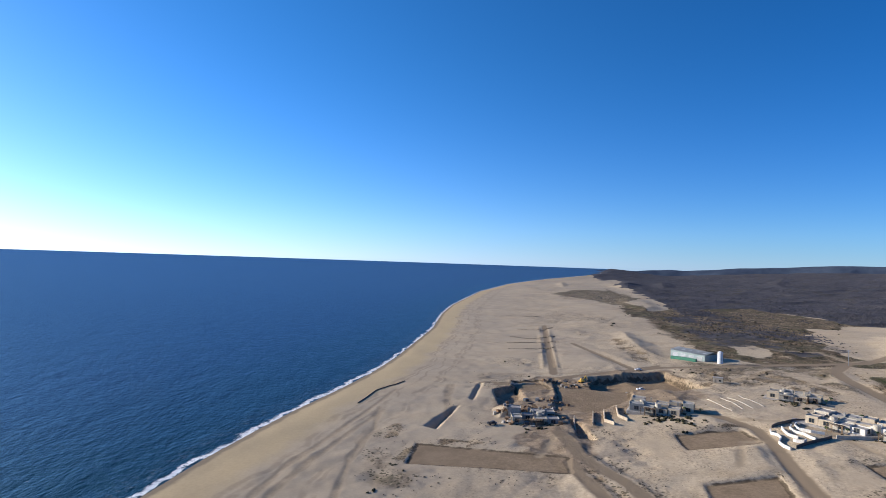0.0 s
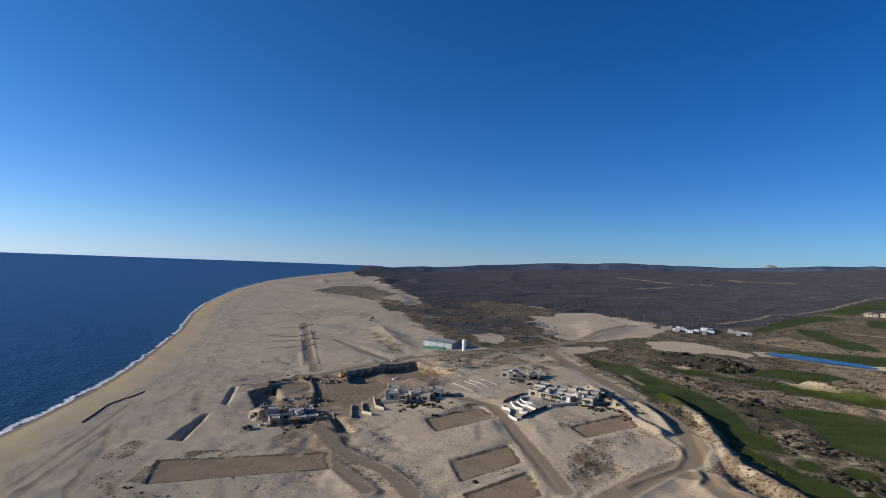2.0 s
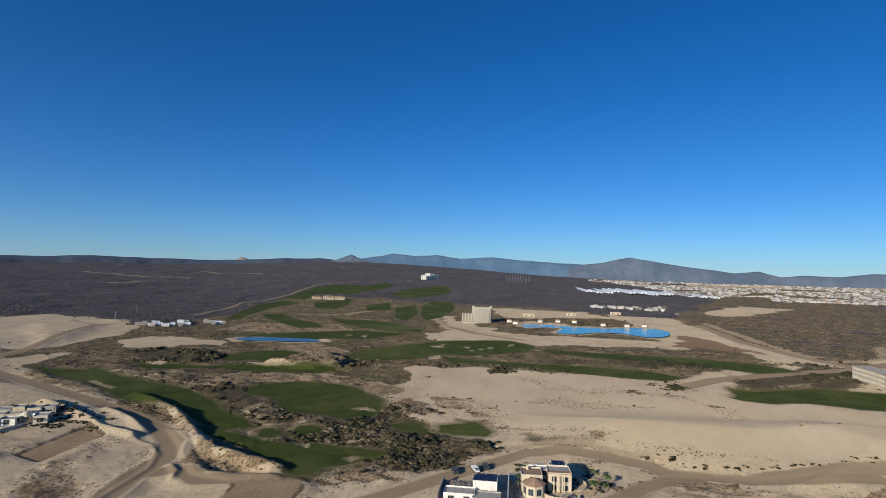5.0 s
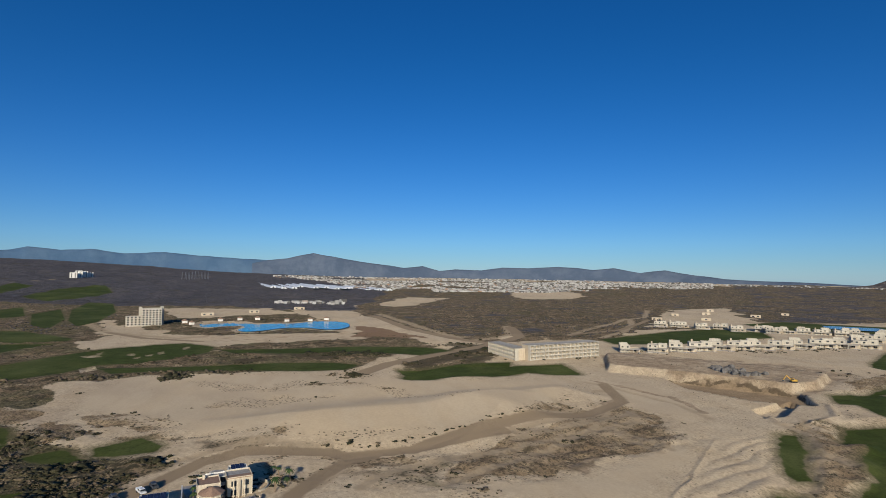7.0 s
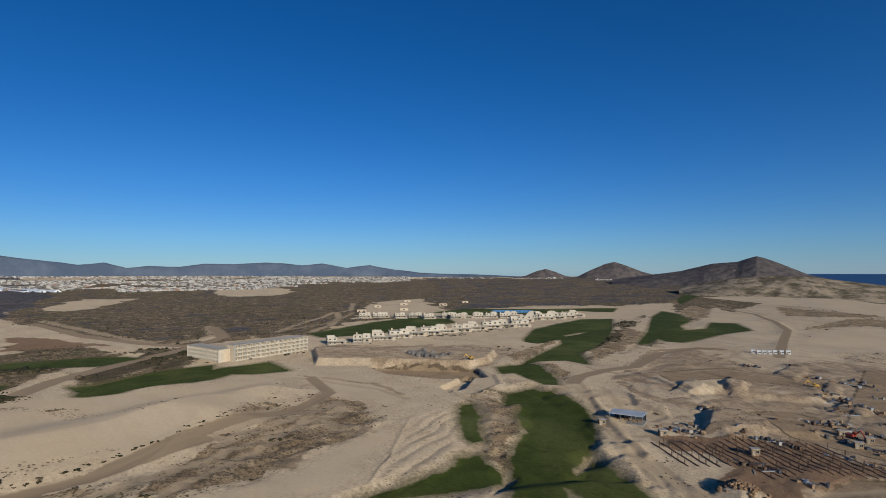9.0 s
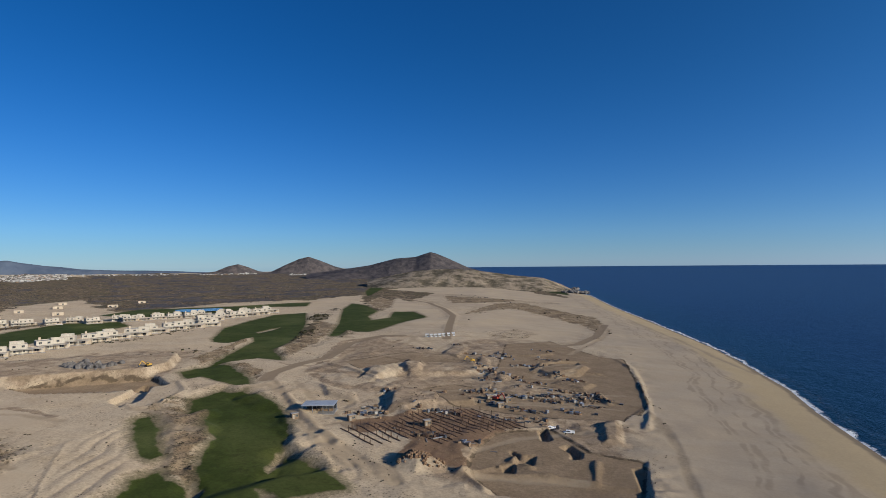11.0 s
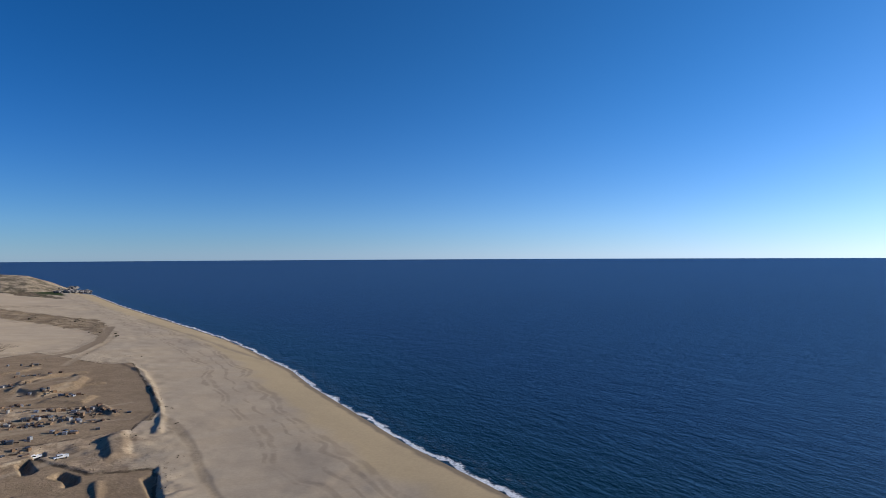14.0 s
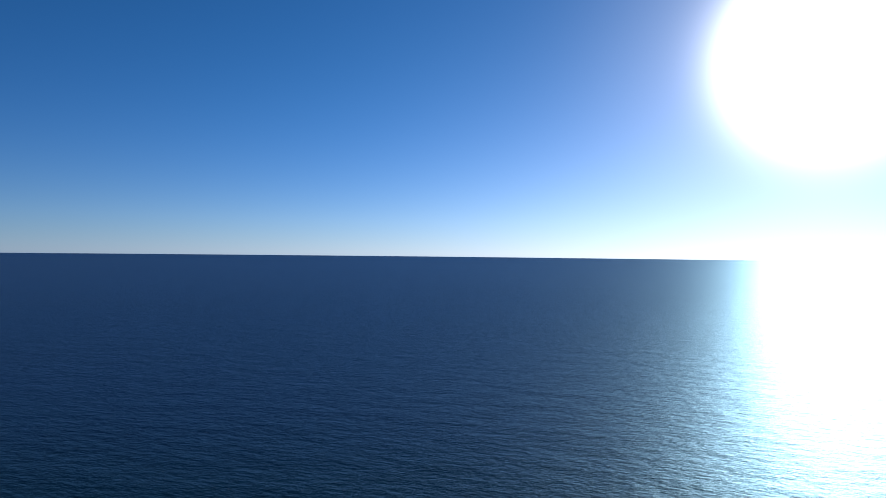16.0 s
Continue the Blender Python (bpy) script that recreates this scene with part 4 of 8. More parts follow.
lay("heath", [(193, -820), (198, -961), (185, -1103), (134, -1133), (59, -994), (-1, -912), (-14, -774), (-5, -660), (9, -614), (3, -714), (23, -782),
    (69, -870), (146, -986), (175, -892)], 0.9)
lay("heath", [(130, -630), (95, -687), (64, -650), (71, -597), (111, -595)], 0.9)
lay("heath", [(350, -1275), (240, -1218), (144, -1216), (194, -1096), (260, -1019)], 0.9)
lay("heath", [(1457, -4388), (1307, -4764), (898, -4567), (431, -3644), (149, -2532), (159, -2018), (239, -2022), (464, -2943), (764, -3536), (1091,
    -3716)], 0.9)
lay("veg", [(388, 405), (412, 393), (424, 360), (424, 319), (385, 289), (365, 310), (357, 350)], 1)
lay("veg", [(290, 237), (305, 228), (303, 209), (276, 181), (261, 184), (275, 213)], 1)
lay("veg", [(266, 177), (261, 157), (263, 142), (252, 148), (252, 166)], 1)
lay("veg", [(257, 142), (261, 125), (264, 111), (257, 111), (245, 123), (248, 135)], 1)
lay("veg", [(225, 138), (231, 136), (231, 124), (226, 119), (222, 127)], 1)
lay("veg", [(238, 125), (244, 124), (236, 113), (225, 108), (228, 117)], 1)
lay("veg", [(241, 112), (257, 111), (239, 100), (227, 95), (226, 102)], 1)
lay("veg", [(242, 93), (253, 83), (249, 66), (232, 66), (228, 85)], 1)
lay("veg", [(230, 63), (235, 52), (227, 47), (217, 57)], 1)
lay("veg", [(212, 93), (222, 83), (218, 67), (210, 57), (201, 59), (202, 75)], 1)
lay("veg", [(246, 70), (254, 54), (246, 45), (236, 47), (238, 63)], 1)
lay("veg", [(571, 102), (602, 93), (583, 72), (560, 66), (541, 89)], 1)
lay("veg", [(400, 198), (440, 171), (416, 152), (396, 186)], 1)
lay("veg", [(436, 89), (452, 83), (439, 76), (424, 82)], 1)
lay("veg", [(461, 85), (477, 75), (454, 72), (450, 80)], 1)
lay("veg", [(498, 44), (513, 28), (499, 14), (487, 32)], 1)
lay("veg", [(551, -64), (535, -90), (498, -92), (500, -67)], 1)
lay("veg", [(426, -42), (432, -50), (405, -50), (404, -44)], 1)
lay("veg", [(263, 50), (277, 45), (267, 39), (252, 43)], 1)
lay("veg", [(481, 182), (487, 151), (447, 141), (452, 168)], 1)
lay("veg", [(592, -166), (573, -196), (560, -174), (565, -154)], 1)
lay("smooth", [(343, 114), (438, 117), (447, 73), (440, 28), (417, -31), (382, -64), (388, -109), (374, -150), (249, -99), (249, -70), (249, -40),
    (250, -3), (264, 27), (285, 52), (316, 87)], 1)
lay("smooth", [(656, 121), (701, 46), (716, -71), (650, -76), (623, 11), (626, 103)], 1)
lay("smooth", [(363, -204), (322, -246), (260, -220), (222, -187), (190, -154), (166, -122), (162, -100), (191, -54), (190, -84), (200, -124), (212,
    -162), (219, -174), (261, -196), (295, -182)], 1)
lay("smooth", [(450, 12), (401, -50), (389, -108), (371, -200), (307, -165), (263, -113), (247, -69), (243, -18), (248, 6)], 1)
lay("smooth", [(166, -703), (175, -892), (145, -978), (68, -855), (15, -748), (18, -611), (71, -597), (130, -601)], 1)
lay("smooth", [(600, -1542), (515, -1812), (271, -1720), (55, -1397), (23, -1203), (192, -1220), (373, -1361)], 1)
lay("smooth", [(-39, -479), (-34, -675), (-23, -896), (-101, -554), (-103, -364), (-98, -253), (-88, -202), (-36, -202), (-32, -251), (-30, -356)], 1)
lay("smooth", [(364, -959), (440, -1204), (273, -931), (213, -776), (194, -621), (248, -706)], 1)
lay("pale", [(577, 800), (614, 743), (587, 615), (560, 547), (504, 504), (461, 496), (426, 508), (390, 497), (380, 510), (405, 559)], 1)
lay("pale", [(477, 451), (497, 423), (493, 371), (464, 355), (443, 396)], 1)
lay("berm", [(213, -185), (198, -167), (188, -155), (174, -137), (167, -125)], -0.9)
lay("track", [(236, -118), (245, -138), (249, -157), (260, -176), (276, -185)], 3)
lay("track", [(192, -54), (202, -70), (215, -95), (235, -127), (256, -155), (292, -180)], 4)
lay("track", [(241, -124), (247, -152), (227, -160), (211, -161)], 3)
lay("stain", [(293, -177), (303, -193), (324, -200), (344, -207)], 4)
lay("stain", [(366, -206), (336, -217), (302, -231), (262, -222)], 4)
lay("stain", [(224, -107), (227, -117), (222, -127)], 9)
lay("heath", [(139, 193), (152, 197), (168, 200), (165, 186), (158, 173), (143, 160), (129, 159), (131, 173)], 0.8)
lay("heath", [(149, 163), (164, 167), (183, 174), (198, 182), (187, 170), (163, 160), (146, 155)], 0.75)
lay("heath", [(175, 197), (192, 207), (196, 196), (194, 187), (189, 193), (172, 189)], 0.7)
lay("heath", [(114, 274), (131, 276), (153, 283), (151, 276), (129, 272), (114, 268)], 0.9)
lay("heath", [(104, 224), (107, 214), (118, 214), (132, 218), (133, 212), (116, 210), (102, 212)], 0.8)
lay("heath", [(107, 191), (115, 190), (123, 189), (121, 185), (109, 183)], 0.9)
lay("heath", [(164, 229), (186, 230), (209, 232), (208, 229), (182, 225), (163, 223)], 0.8)
lay("heath", [(67, 242), (78, 245), (78, 221), (81, 198), (78, 181), (73, 189), (71, 215)], 0.7)
lay("heath", [(59, 230), (68, 228), (68, 204), (68, 193), (61, 204), (58, 217)], 0.8)
lay("heath", [(0, 267), (12, 270), (27, 265), (30, 254), (16, 255), (3, 260)], 0.8)
lay("heath", [(-27, 275), (-24, 295), (-20, 297), (-14, 281), (-19, 269), (-25, 267)], 0.9)
lay("heath", [(-18, 240), (-15, 255), (-8, 260), (-11, 247), (-12, 237)], 0.9)
lay("heath", [(-34, 248), (-30, 257), (-25, 257), (-22, 247), (-27, 244)], 0.8)
lay("heath", [(16, 399), (40, 406), (57, 405), (51, 385), (29, 394)], 0.8)
lay("heath", [(38, 479), (49, 513), (85, 490), (82, 454), (48, 461)], 0.5)
lay("heath", [(37, 220), (45, 221), (49, 214), (44, 205), (35, 211)], 0.6)
lay("heath", [(86, 284), (85, 269), (76, 255), (67, 253), (73, 284), (79, 288)], 0.6)
lay("heath", [(130, 849), (200, 963), (248, 808), (226, 710), (197, 799), (147, 775)], 0.6)
lay("heath", [(188, 629), (191, 578), (185, 492), (172, 432), (161, 469), (169, 545)], 0.75)
lay("heath", [(163, 716), (180, 671), (172, 617), (153, 641)], 0.5)
lay("heath", [(203, 391), (255, 437), (253, 370), (234, 315), (226, 331), (221, 369)], 0.8)
lay("heath", [(168, 422), (184, 391), (183, 351), (171, 346), (171, 383)], 0.7)
lay("heath", [(311, 420), (285, 354), (255, 281), (245, 250), (235, 254), (253, 302), (279, 364)], 0.9)
lay("heath", [(265, 247), (255, 221), (230, 186), (208, 159), (194, 138), (191, 146), (199, 166), (226, 203)], 0.8)
lay("smooth", [(86, 263), (103, 271), (110, 258), (104, 224), (96, 200), (86, 194), (87, 214), (86, 237)], 0.9)
lay("smooth", [(119, 579), (162, 562), (138, 451), (110, 438), (94, 444)], 0.9)
lay("smooth", [(-11, 509), (35, 494), (13, 409), (-13, 375), (-25, 333), (-30, 299), (-35, 279), (-38, 274), (-47, 335), (-31, 401)], 0.9)
lay("smooth", [(145, 197), (151, 219), (161, 224), (170, 201), (154, 198)], 0.9)
lay("smooth", [(24, 252), (44, 267), (57, 287), (49, 306), (29, 291), (17, 272)], 0.9)
lay("smooth", [(271, 1373), (286, 1036), (293, 953), (266, 758), (244, 917), (224, 1190)], 0.9)
lay("smooth", [(178, 192), (187, 191), (194, 183), (173, 176), (159, 173)], 0.9)
lay("smooth", [(104, 766), (122, 712), (82, 454), (50, 527)], 0.9)
lay("pale", [(372, 1117), (467, 1300), (464, 1179), (396, 982), (351, 945)])
lay("pale", [(212, 689), (246, 700), (233, 588), (226, 545), (186, 528), (190, 583)])
lay("pale", [(436, 671), (586, 795), (642, 787), (598, 664), (561, 566), (484, 507), (398, 477), (372, 503), (399, 576)])
lay("pale", [(451, 464), (496, 464), (487, 409), (427, 385), (414, 418)])
lay("pale", [(225, 394), (266, 417), (258, 383), (236, 354), (211, 361)])
lay("pale", [(286, 546), (304, 548), (301, 505), (276, 485), (269, 501)])
lay("pale", [(556, 2278), (926, 3043), (765, 2200), (569, 1800), (549, 2078)])
lay("pale", [(412, 2101), (632, 2224), (490, 1689), (353, 1714)])
lay("dune", [(615, 2085), (880, 2702), (794, 2215), (600, 1780)], 9)
lay("dune", [(822, 2224), (1072, 2735), (920, 2217), (715, 1796)], 7)
lay("dune", [(1235, 2191), (1649, 2762), (1434, 2270), (1198, 1982)], 16)
lay("dune", [(447, 2228), (548, 2549), (485, 2159), (411, 1909)], 5)
lay("dark", [(658, 2155), (880, 2702), (840, 2343), (739, 1883), (634, 1367), (408, 877), (381, 938), (499, 1268), (612, 1758)], 1)
lay("dark", [(373, 894), (453, 881), (440, 648), (387, 523), (322, 494), (294, 543), (259, 554), (271, 686)], 0.5)
lay("track", [(206, -300), (196, -313), (162, -276), (139, -249), (120, -228), (104, -212), (94, -205)], 6)
lay("track", [(195, -310), (168, -281), (139, -245), (116, -224), (91, -206), (76, -197)], 5)
lay("berm", [(265, 258), (250, 225), (231, 197), (216, 179), (205, 165), (195, 151), (194, 139), (191, 128), (187, 116)], 3.2)
lay("berm", [(178, 156), (174, 150), (168, 147)], 0.9)
lay("berm", [(233, 245), (222, 220), (207, 197)], 2.2)
lay("berm", [(246, 237), (234, 209), (222, 186), (214, 163), (208, 144)], -1.6)
lay("track", [(210, 146), (227, 157), (236, 155), (236, 149), (224, 142), (215, 143)], 2.4)
lay("track", [(218, 138), (229, 143), (244, 142), (249, 134), (242, 125), (229, 121), (222, 112), (225, 105)], 2.4)
lay("track", [(242, 125), (240, 115), (255, 110), (270, 105)], 2.4)
lay("track", [(226, 151), (221, 159), (223, 173), (235, 201)], 2.4)
lay("veg", [(235, 166), (250, 161), (259, 151), (265, 137), (253, 136), (241, 152)], 1)
lay("veg", [(265, 207), (277, 200), (259, 179), (256, 167), (248, 168), (250, 187)], 1)
lay("veg", [(278, 141), (286, 129), (292, 114), (278, 110), (260, 124)], 1)
lay("pad", [(105, -337), (91, -358), (69, -351), (34, -344), (0, -354), (-24, -347), (-13, -316), (24, -305), (48, -304), (81, -306)], -0.4)
lay("pad", [(86, -545), (47, -593), (16, -545), (-14, -498), (-24, -372), (8, -373), (45, -380), (73, -421)], 0.01)
lay("soil", [(126, -310), (147, -444), (115, -585), (58, -588), (-16, -521), (-28, -352), (-15, -304), (-21, -266), (-14, -201), (69, -198), (66,
    -242), (100, -272)], 0.75)
lay("stain", [(202, -402), (205, -380), (215, -373), (236, -385)], 5)
lay("stain", [(212, -457), (175, -461), (131, -446), (98, -452)], 6)
lay("stain", [(210, -412), (226, -459), (236, -499), (221, -542), (185, -557)], 7)
lay("mound", [(152, -345), (152, -373), (138, -364), (137, -352), (141, -339)], 1.1)
lay("mound", [(88, -407), (94, -461), (85, -452), (79, -419)], 1.1)
lay("mound", [(129, -471), (128, -521), (115, -507), (110, -449)], 1.1)
lay("mound", [(135, -375), (144, -421), (128, -410), (119, -374)], 1.1)
lay("berm", [(204, -393), (173, -373), (141, -345), (123, -333)], 1.2)
lay("berm", [(193, -423), (168, -432), (128, -410)], 1)
lay("berm", [(46, -426), (43, -456), (28, -478), (10, -482)], 1.4)
lay("berm", [(29, -419), (17, -433), (0, -436)], 1.4)
lay("berm", [(52, -211), (36, -230), (18, -224), (1, -224), (1, -248)], 0.9)
lay("berm", [(-20, -520), (-26, -449), (-29, -386), (-29, -345), (-22, -335)], 0.4)
lay("ripple", [(-18, -227), (-25, -227), (-26, -202), (-17, -201)], 100)
lay("ripple", [(193, -335), (174, -347), (140, -315), (137, -296), (164, -305)], 70)
lay("heath", [(417, 68), (410, 42), (386, 10), (378, -14), (368, 10), (375, 39)], 0.8)
lay("heath", [(332, 54), (352, 29), (353, -10), (353, -35), (334, -10), (328, 24)], 0.85)
lay("heath", [(285, 82), (284, 57), (275, 28), (263, -3), (257, 2), (264, 32), (271, 57)], 0.85)
lay("heath", [(388, -45), (361, -72), (310, -92), (295, -113), (290, -86), (324, -65)], 0.7)
lay("heath", [(272, 36), (256, 4), (257, -30), (262, -63), (252, -90), (253, -61), (249, -18)], 0.8)
lay("heath", [(243, 44), (242, 25), (246, -3), (242, -18), (240, 2), (236, 28)], 1)
lay("heath", [(331, 102), (331, 78), (298, 48), (287, 64), (303, 90)], 0.9)
lay("heath", [(320, 124), (320, 106), (292, 81), (278, 98)], 1)
lay("heath", [(234, 15), (239, -3), (224, 1), (212, -6), (226, -23), (204, -10), (206, 5)], 1)
lay("berm", [(64, 684), (90, 668), (114, 663)], 0.7)
lay("berm", [(54, 594), (80, 578), (102, 571)], 0.7)
lay("berm", [(37, 523), (70, 519), (94, 518)], 0.7)
lay("berm", [(138, 725), (108, 535), (94, 450)], 0.8)
lay("berm", [(126, 725), (97, 537), (83, 450)], 0.8)
lay("grass", [(219, -287), (207, -298), (174, -276), (154, -257), (136, -230), (132, -213), (128, -213), (106, -200), (87, -184), (86, -182), (121,
    -150), (149, -191), (159, -213), (180, -228)], 0.05)
lay("track", [(206, -327), (172, -287), (147, -261), (123, -234), (107, -222), (88, -208), (72, -195)], 5)
lay("heath", [(205, -232), (207, -270), (179, -238), (163, -204), (155, -190), (138, -176), (141, -169), (158, -183), (180, -202)], 1)
lay("sand", [(131, -153), (140, -169), (135, -171), (128, -154), (127, -147)])
lay("sand", [(115, -171), (111, -172), (102, -168), (108, -165)])
lay("sand", [(125, -193), (132, -213), (129, -215), (122, -199), (122, -191)])
lay("track", [(238, -262), (222, -247), (206, -242), (209, -256)], 2.4)
lay("track", [(204, -229), (187, -208), (164, -186), (156, -176)], 2.4)
lay("track", [(195, -221), (179, -219), (172, -236)], 2.4)
lay("ripple", [(201, -290), (189, -291), (155, -261), (124, -224), (129, -217), (149, -239), (165, -263)], 40)
lay("ripple", [(115, -213), (106, -215), (80, -191), (71, -184), (80, -179), (104, -201)], 40)
lay("stain", [(105, -253), (83, -267), (59, -281), (39, -286)], 14)
lay("stain", [(53, -323), (26, -338), (2, -338)], 6)
lay("stain", [(181, -410), (147, -418), (103, -415)], 6)
lay("stain", [(202, -373), (172, -359), (148, -353)], 6)


# ---- building the land sheet from the plan
def lattice(ix, iy, seed):
    h = (ix * 374761393 + iy * 668265263 + seed * 1442695041) & 0xFFFFFFFF
    h = ((h ^ (h >> 13)) * 1274126177) & 0xFFFFFFFF
    return ((h ^ (h >> 16)) & 0xFFFF) / 65535.0


def grain(px, py, size, seed=0):
    """Smooth noise, -1 to 1, with lumps of that many metres."""
    u, v = px / size, py / size
    iu, iv = np.floor(u).astype(np.int64), np.floor(v).astype(np.int64)
    fu, fv = u - iu, v - iv
    fu, fv = fu * fu * (3 - 2 * fu), fv * fv * (3 - 2 * fv)
    a, b = lattice(iu, iv, seed), lattice(iu + 1, iv, seed)
    c, d = lattice(iu, iv + 1, seed), lattice(iu + 1, iv + 1, seed)
    return ((a * (1 - fu) + b * fu) * (1 - fv) + (c * (1 - fu) + d * fu) * fv) * 2 - 1


def near(px, py, line, reach):
    xs, ys = [p[0] for p in line], [p[1] for p in line]
    return np.nonzero((px > min(xs) - reach) & (px < max(xs) + reach) & (py > min(ys) - reach) & (py < max(ys) + reach))[0]


BOX = [(min(p[0] for p in q[1]), max(p[0] for p in q[1]), min(p[1] for p in q[1]), max(p[1] for p in q[1])) for q in PLAN]


def masks(px, py):
    """What covers the land at each place, and its height."""
    s = inland(px, py)
    big = 40.0
    m = {k: np.full(px.shape, big) for k in ("grass", "road", "pad")}
    m["which"] = np.full(px.shape, -1, np.int64)
    for k in ("scrub", "dark", "red", "veg", "lumpy", "soil", "churn", "track", "heath", "smooth"):
        m[k] = np.zeros(px.shape)
    lift, flat = np.zeros(px.shape), np.zeros(px.shape)
    for number, (kind, line, value) in enumerate(PLAN):
        reach = 60.0 if kind in ("scrub", "dark", "red", "veg") else 45.0
        if px.size == 1 and not (BOX[number][0] - reach < px[0] < BOX[number][1] + reach and BOX[number][2] - reach < py[0] < BOX[number][3] + reach):
            continue
        i = near(px, py, line, reach)
        if not len(i):
            continue
        x, y = px[i], py[i]
        if kind in ("road", "track", "berm", "stain"):
            d = seg_dist(x, y, line) - (0 if kind == "berm" else value / 2)
        else:
            d = signed(x, y, line)
        if kind == "sand":
            m["grass"][i] = np.maximum(m["grass"][i], -d)
            m["scrub"][i] *= smooth(0, 3, d)
            m["which"][i] = np.where(d < 0, number, m["which"][i])
            lift[i] -= 0.7 * (1 - smooth(-2, 1, d))
        elif kind in ("grass", "road", "pad"):
            m[kind][i] = np.minimum(m[kind][i], d)
            m["which"][i] = np.where(d < 0, number, m["which"][i])
            flat[i] = np.maximum(flat[i], 1 - smooth(-1, 7, d))
            if kind == "pad" and value:
                lift[i] += value * (1 - smooth(-0.5, 1.6, d))
            if kind == "road":
                lift[i] += 0.14 * np.exp(-((d - 1.2) / 1.0) ** 2) - 0.06 * (1 - smooth(-1, 0.5, d))
            if kind == "grass":
                d = d + 4 * grain(x, y, 14, 25)
                lift[i] -= (value or 0.5) * (1 - smooth(-2, 9, d))
        elif kind == "mound":
            lift[i] += value * (1 - (smooth(-value * 1.6, 1.5, d) if value > 0 else smooth(-0.4, 1.2, d)))
        elif kind == "vee":
            lift[i] += value * (1 - smooth(-6.0, 0.8, d))
        elif kind == "dune":
            lift[i] += value * (1 - smooth(-value * 7 - 5 * grain(x, y, 40, 17), 6 + 4 * grain(x, y, 25, 18), d))
        elif kind == "terrace":
            lift[i] += value * (1 - smooth(-2.6, 0.4, d))
            flat[i] = np.maximum(flat[i], 1 - smooth(-1, 9, d))
        elif kind == "track":
            d = d + 0.7 * grain(x, y, 9, 26)
            m["track"][i] = np.maximum(m["track"][i], 1 - smooth(-0.8, 1.0, d))
            lift[i] -= 0.15 * (1 - smooth(-1, 0.6, d))
        elif kind == "stain":
            m["soil"][i] = np.maximum(m["soil"][i], 1 - smooth(-1.5, 1.5, d + 2 * grain(x, y, 8, 30)))
        elif kind == "berm":
            lift[i] += value * (1 + 0.2 * grain(x, y, 14, 27)) * np.exp(-((d + 0.8 * grain(x, y, 11, 28)) / (0.9 + value * 0.75)) ** 2)
        elif kind == "ripple":
            u = x * math.cos(radians(value)) + y * math.sin(radians(value)) + 3.0 * grain(x, y, 18, 29)
            lift[i] += (1 - smooth(-8, 2, d)) * 0.55 * (np.abs(np.sin(u * math.pi / 7)) - 0.5)
        elif kind == "water":
            lift[i] -= 0.6 * (1 - smooth(-3, 3, d))
            m["scrub"][i] *= smooth(0, 12, d)
        elif kind == "smooth":
            m["smooth"][i] = np.maximum(m["smooth"][i], value * (1 - smooth(-12, 4, d + 6 * grain(x, y, 26, 35))))
        elif kind == "heath":
            d = d + 4 * grain(x, y, 12, 36) + 2 * grain(x, y, 5, 37)
            m["heath"][i] = np.maximum(m["heath"][i], value * (1 - smooth(-4, 3, d)))
        elif kind == "pale":
            f = 1 - smooth(-3, 4, d + 6 * grain(x, y, 24, 19) + 3 * grain(x, y, 9, 20))
            m["scrub"][i] *= 1 - f
            m["dark"][i] *= 1 - f
        elif kind == "clear":
            f = 1 - smooth(-4, 8, d + 14 * grain(x, y, 38, 19) + 7 * grain(x, y, 15, 20))
            m["scrub"][i] *= 1 - f
            m["dark"][i] *= 1 - f
        else:
            d = d + 9 * grain(x, y, 33, 21) + 5 * grain(x, y, 13, 22)
            f = 1 - smooth(-10, 10, d) if kind != "dark" else 1 - smooth(-25, 25, d + 20 * grain(x, y, 90, 23))
            m[kind][i] = np.maximum(m[kind][i], f * value)
    m["heath"] *= 1 - 0.25 * m["smooth"]
    m["scrub"] *= (1 - m["smooth"]) * (1 - 0.75 * m["heath"])
    m["tuft"] = smooth(70, 160, s) * 0.9 * (1 - 0.92 * m["smooth"])
    rise = smooth(45, 140, s) * (1 - flat)
    hum = (0.4 + 1.0 * m["scrub"] + 1.6 * m["lumpy"] + 0.5 * m["soil"]) * (1 - 0.75 * m["smooth"]) + 1.1 * m["heath"]
    z = base_height(px, py, s) + lift
    z = z + rise * (1.1 * grain(px, py, 70, 1) + 0.45 * grain(px, py, 31, 2) + hum * (0.5 * grain(px, py, 11, 3) + 0.32 * grain(px, py, 5, 4) + 0.14 * grain(px, py, 2.6, 24)))
    # cut banks, spoil heaps and ruts of the building sites
    cut = 2.4 * grain(px, py, 48, 31) + 0.5 * grain(px, py, 17, 32)
    cut = np.floor(cut) + smooth(0.38, 0.62, cut - np.floor(cut))
    heap = np.maximum(0, grain(px, py, 13, 33)) ** 2 * 2.6 + np.maximum(0, grain(px, py, 6, 34)) ** 2 * 1.2
    z = z + m["churn"] * (1 - flat) * (1.3 * cut + heap - 0.5)
    far = np.hypot(px, py)
    z = z + smooth(700, 2500, far) * rise * (4 * grain(px, py, 260, 5) + 2 * grain(px, py, 120, 6))
    # low spurs and dry gullies of the plain
    u, w = 0.8 * px + 0.6 * py, 0.8 * py - 0.6 * px
    spur = 1 - np.abs(grain(u / 2.2, w, 85, 38)) * 2 + 0.7 * (1 - np.abs(grain(u / 1.6, w, 38, 39)) * 2)
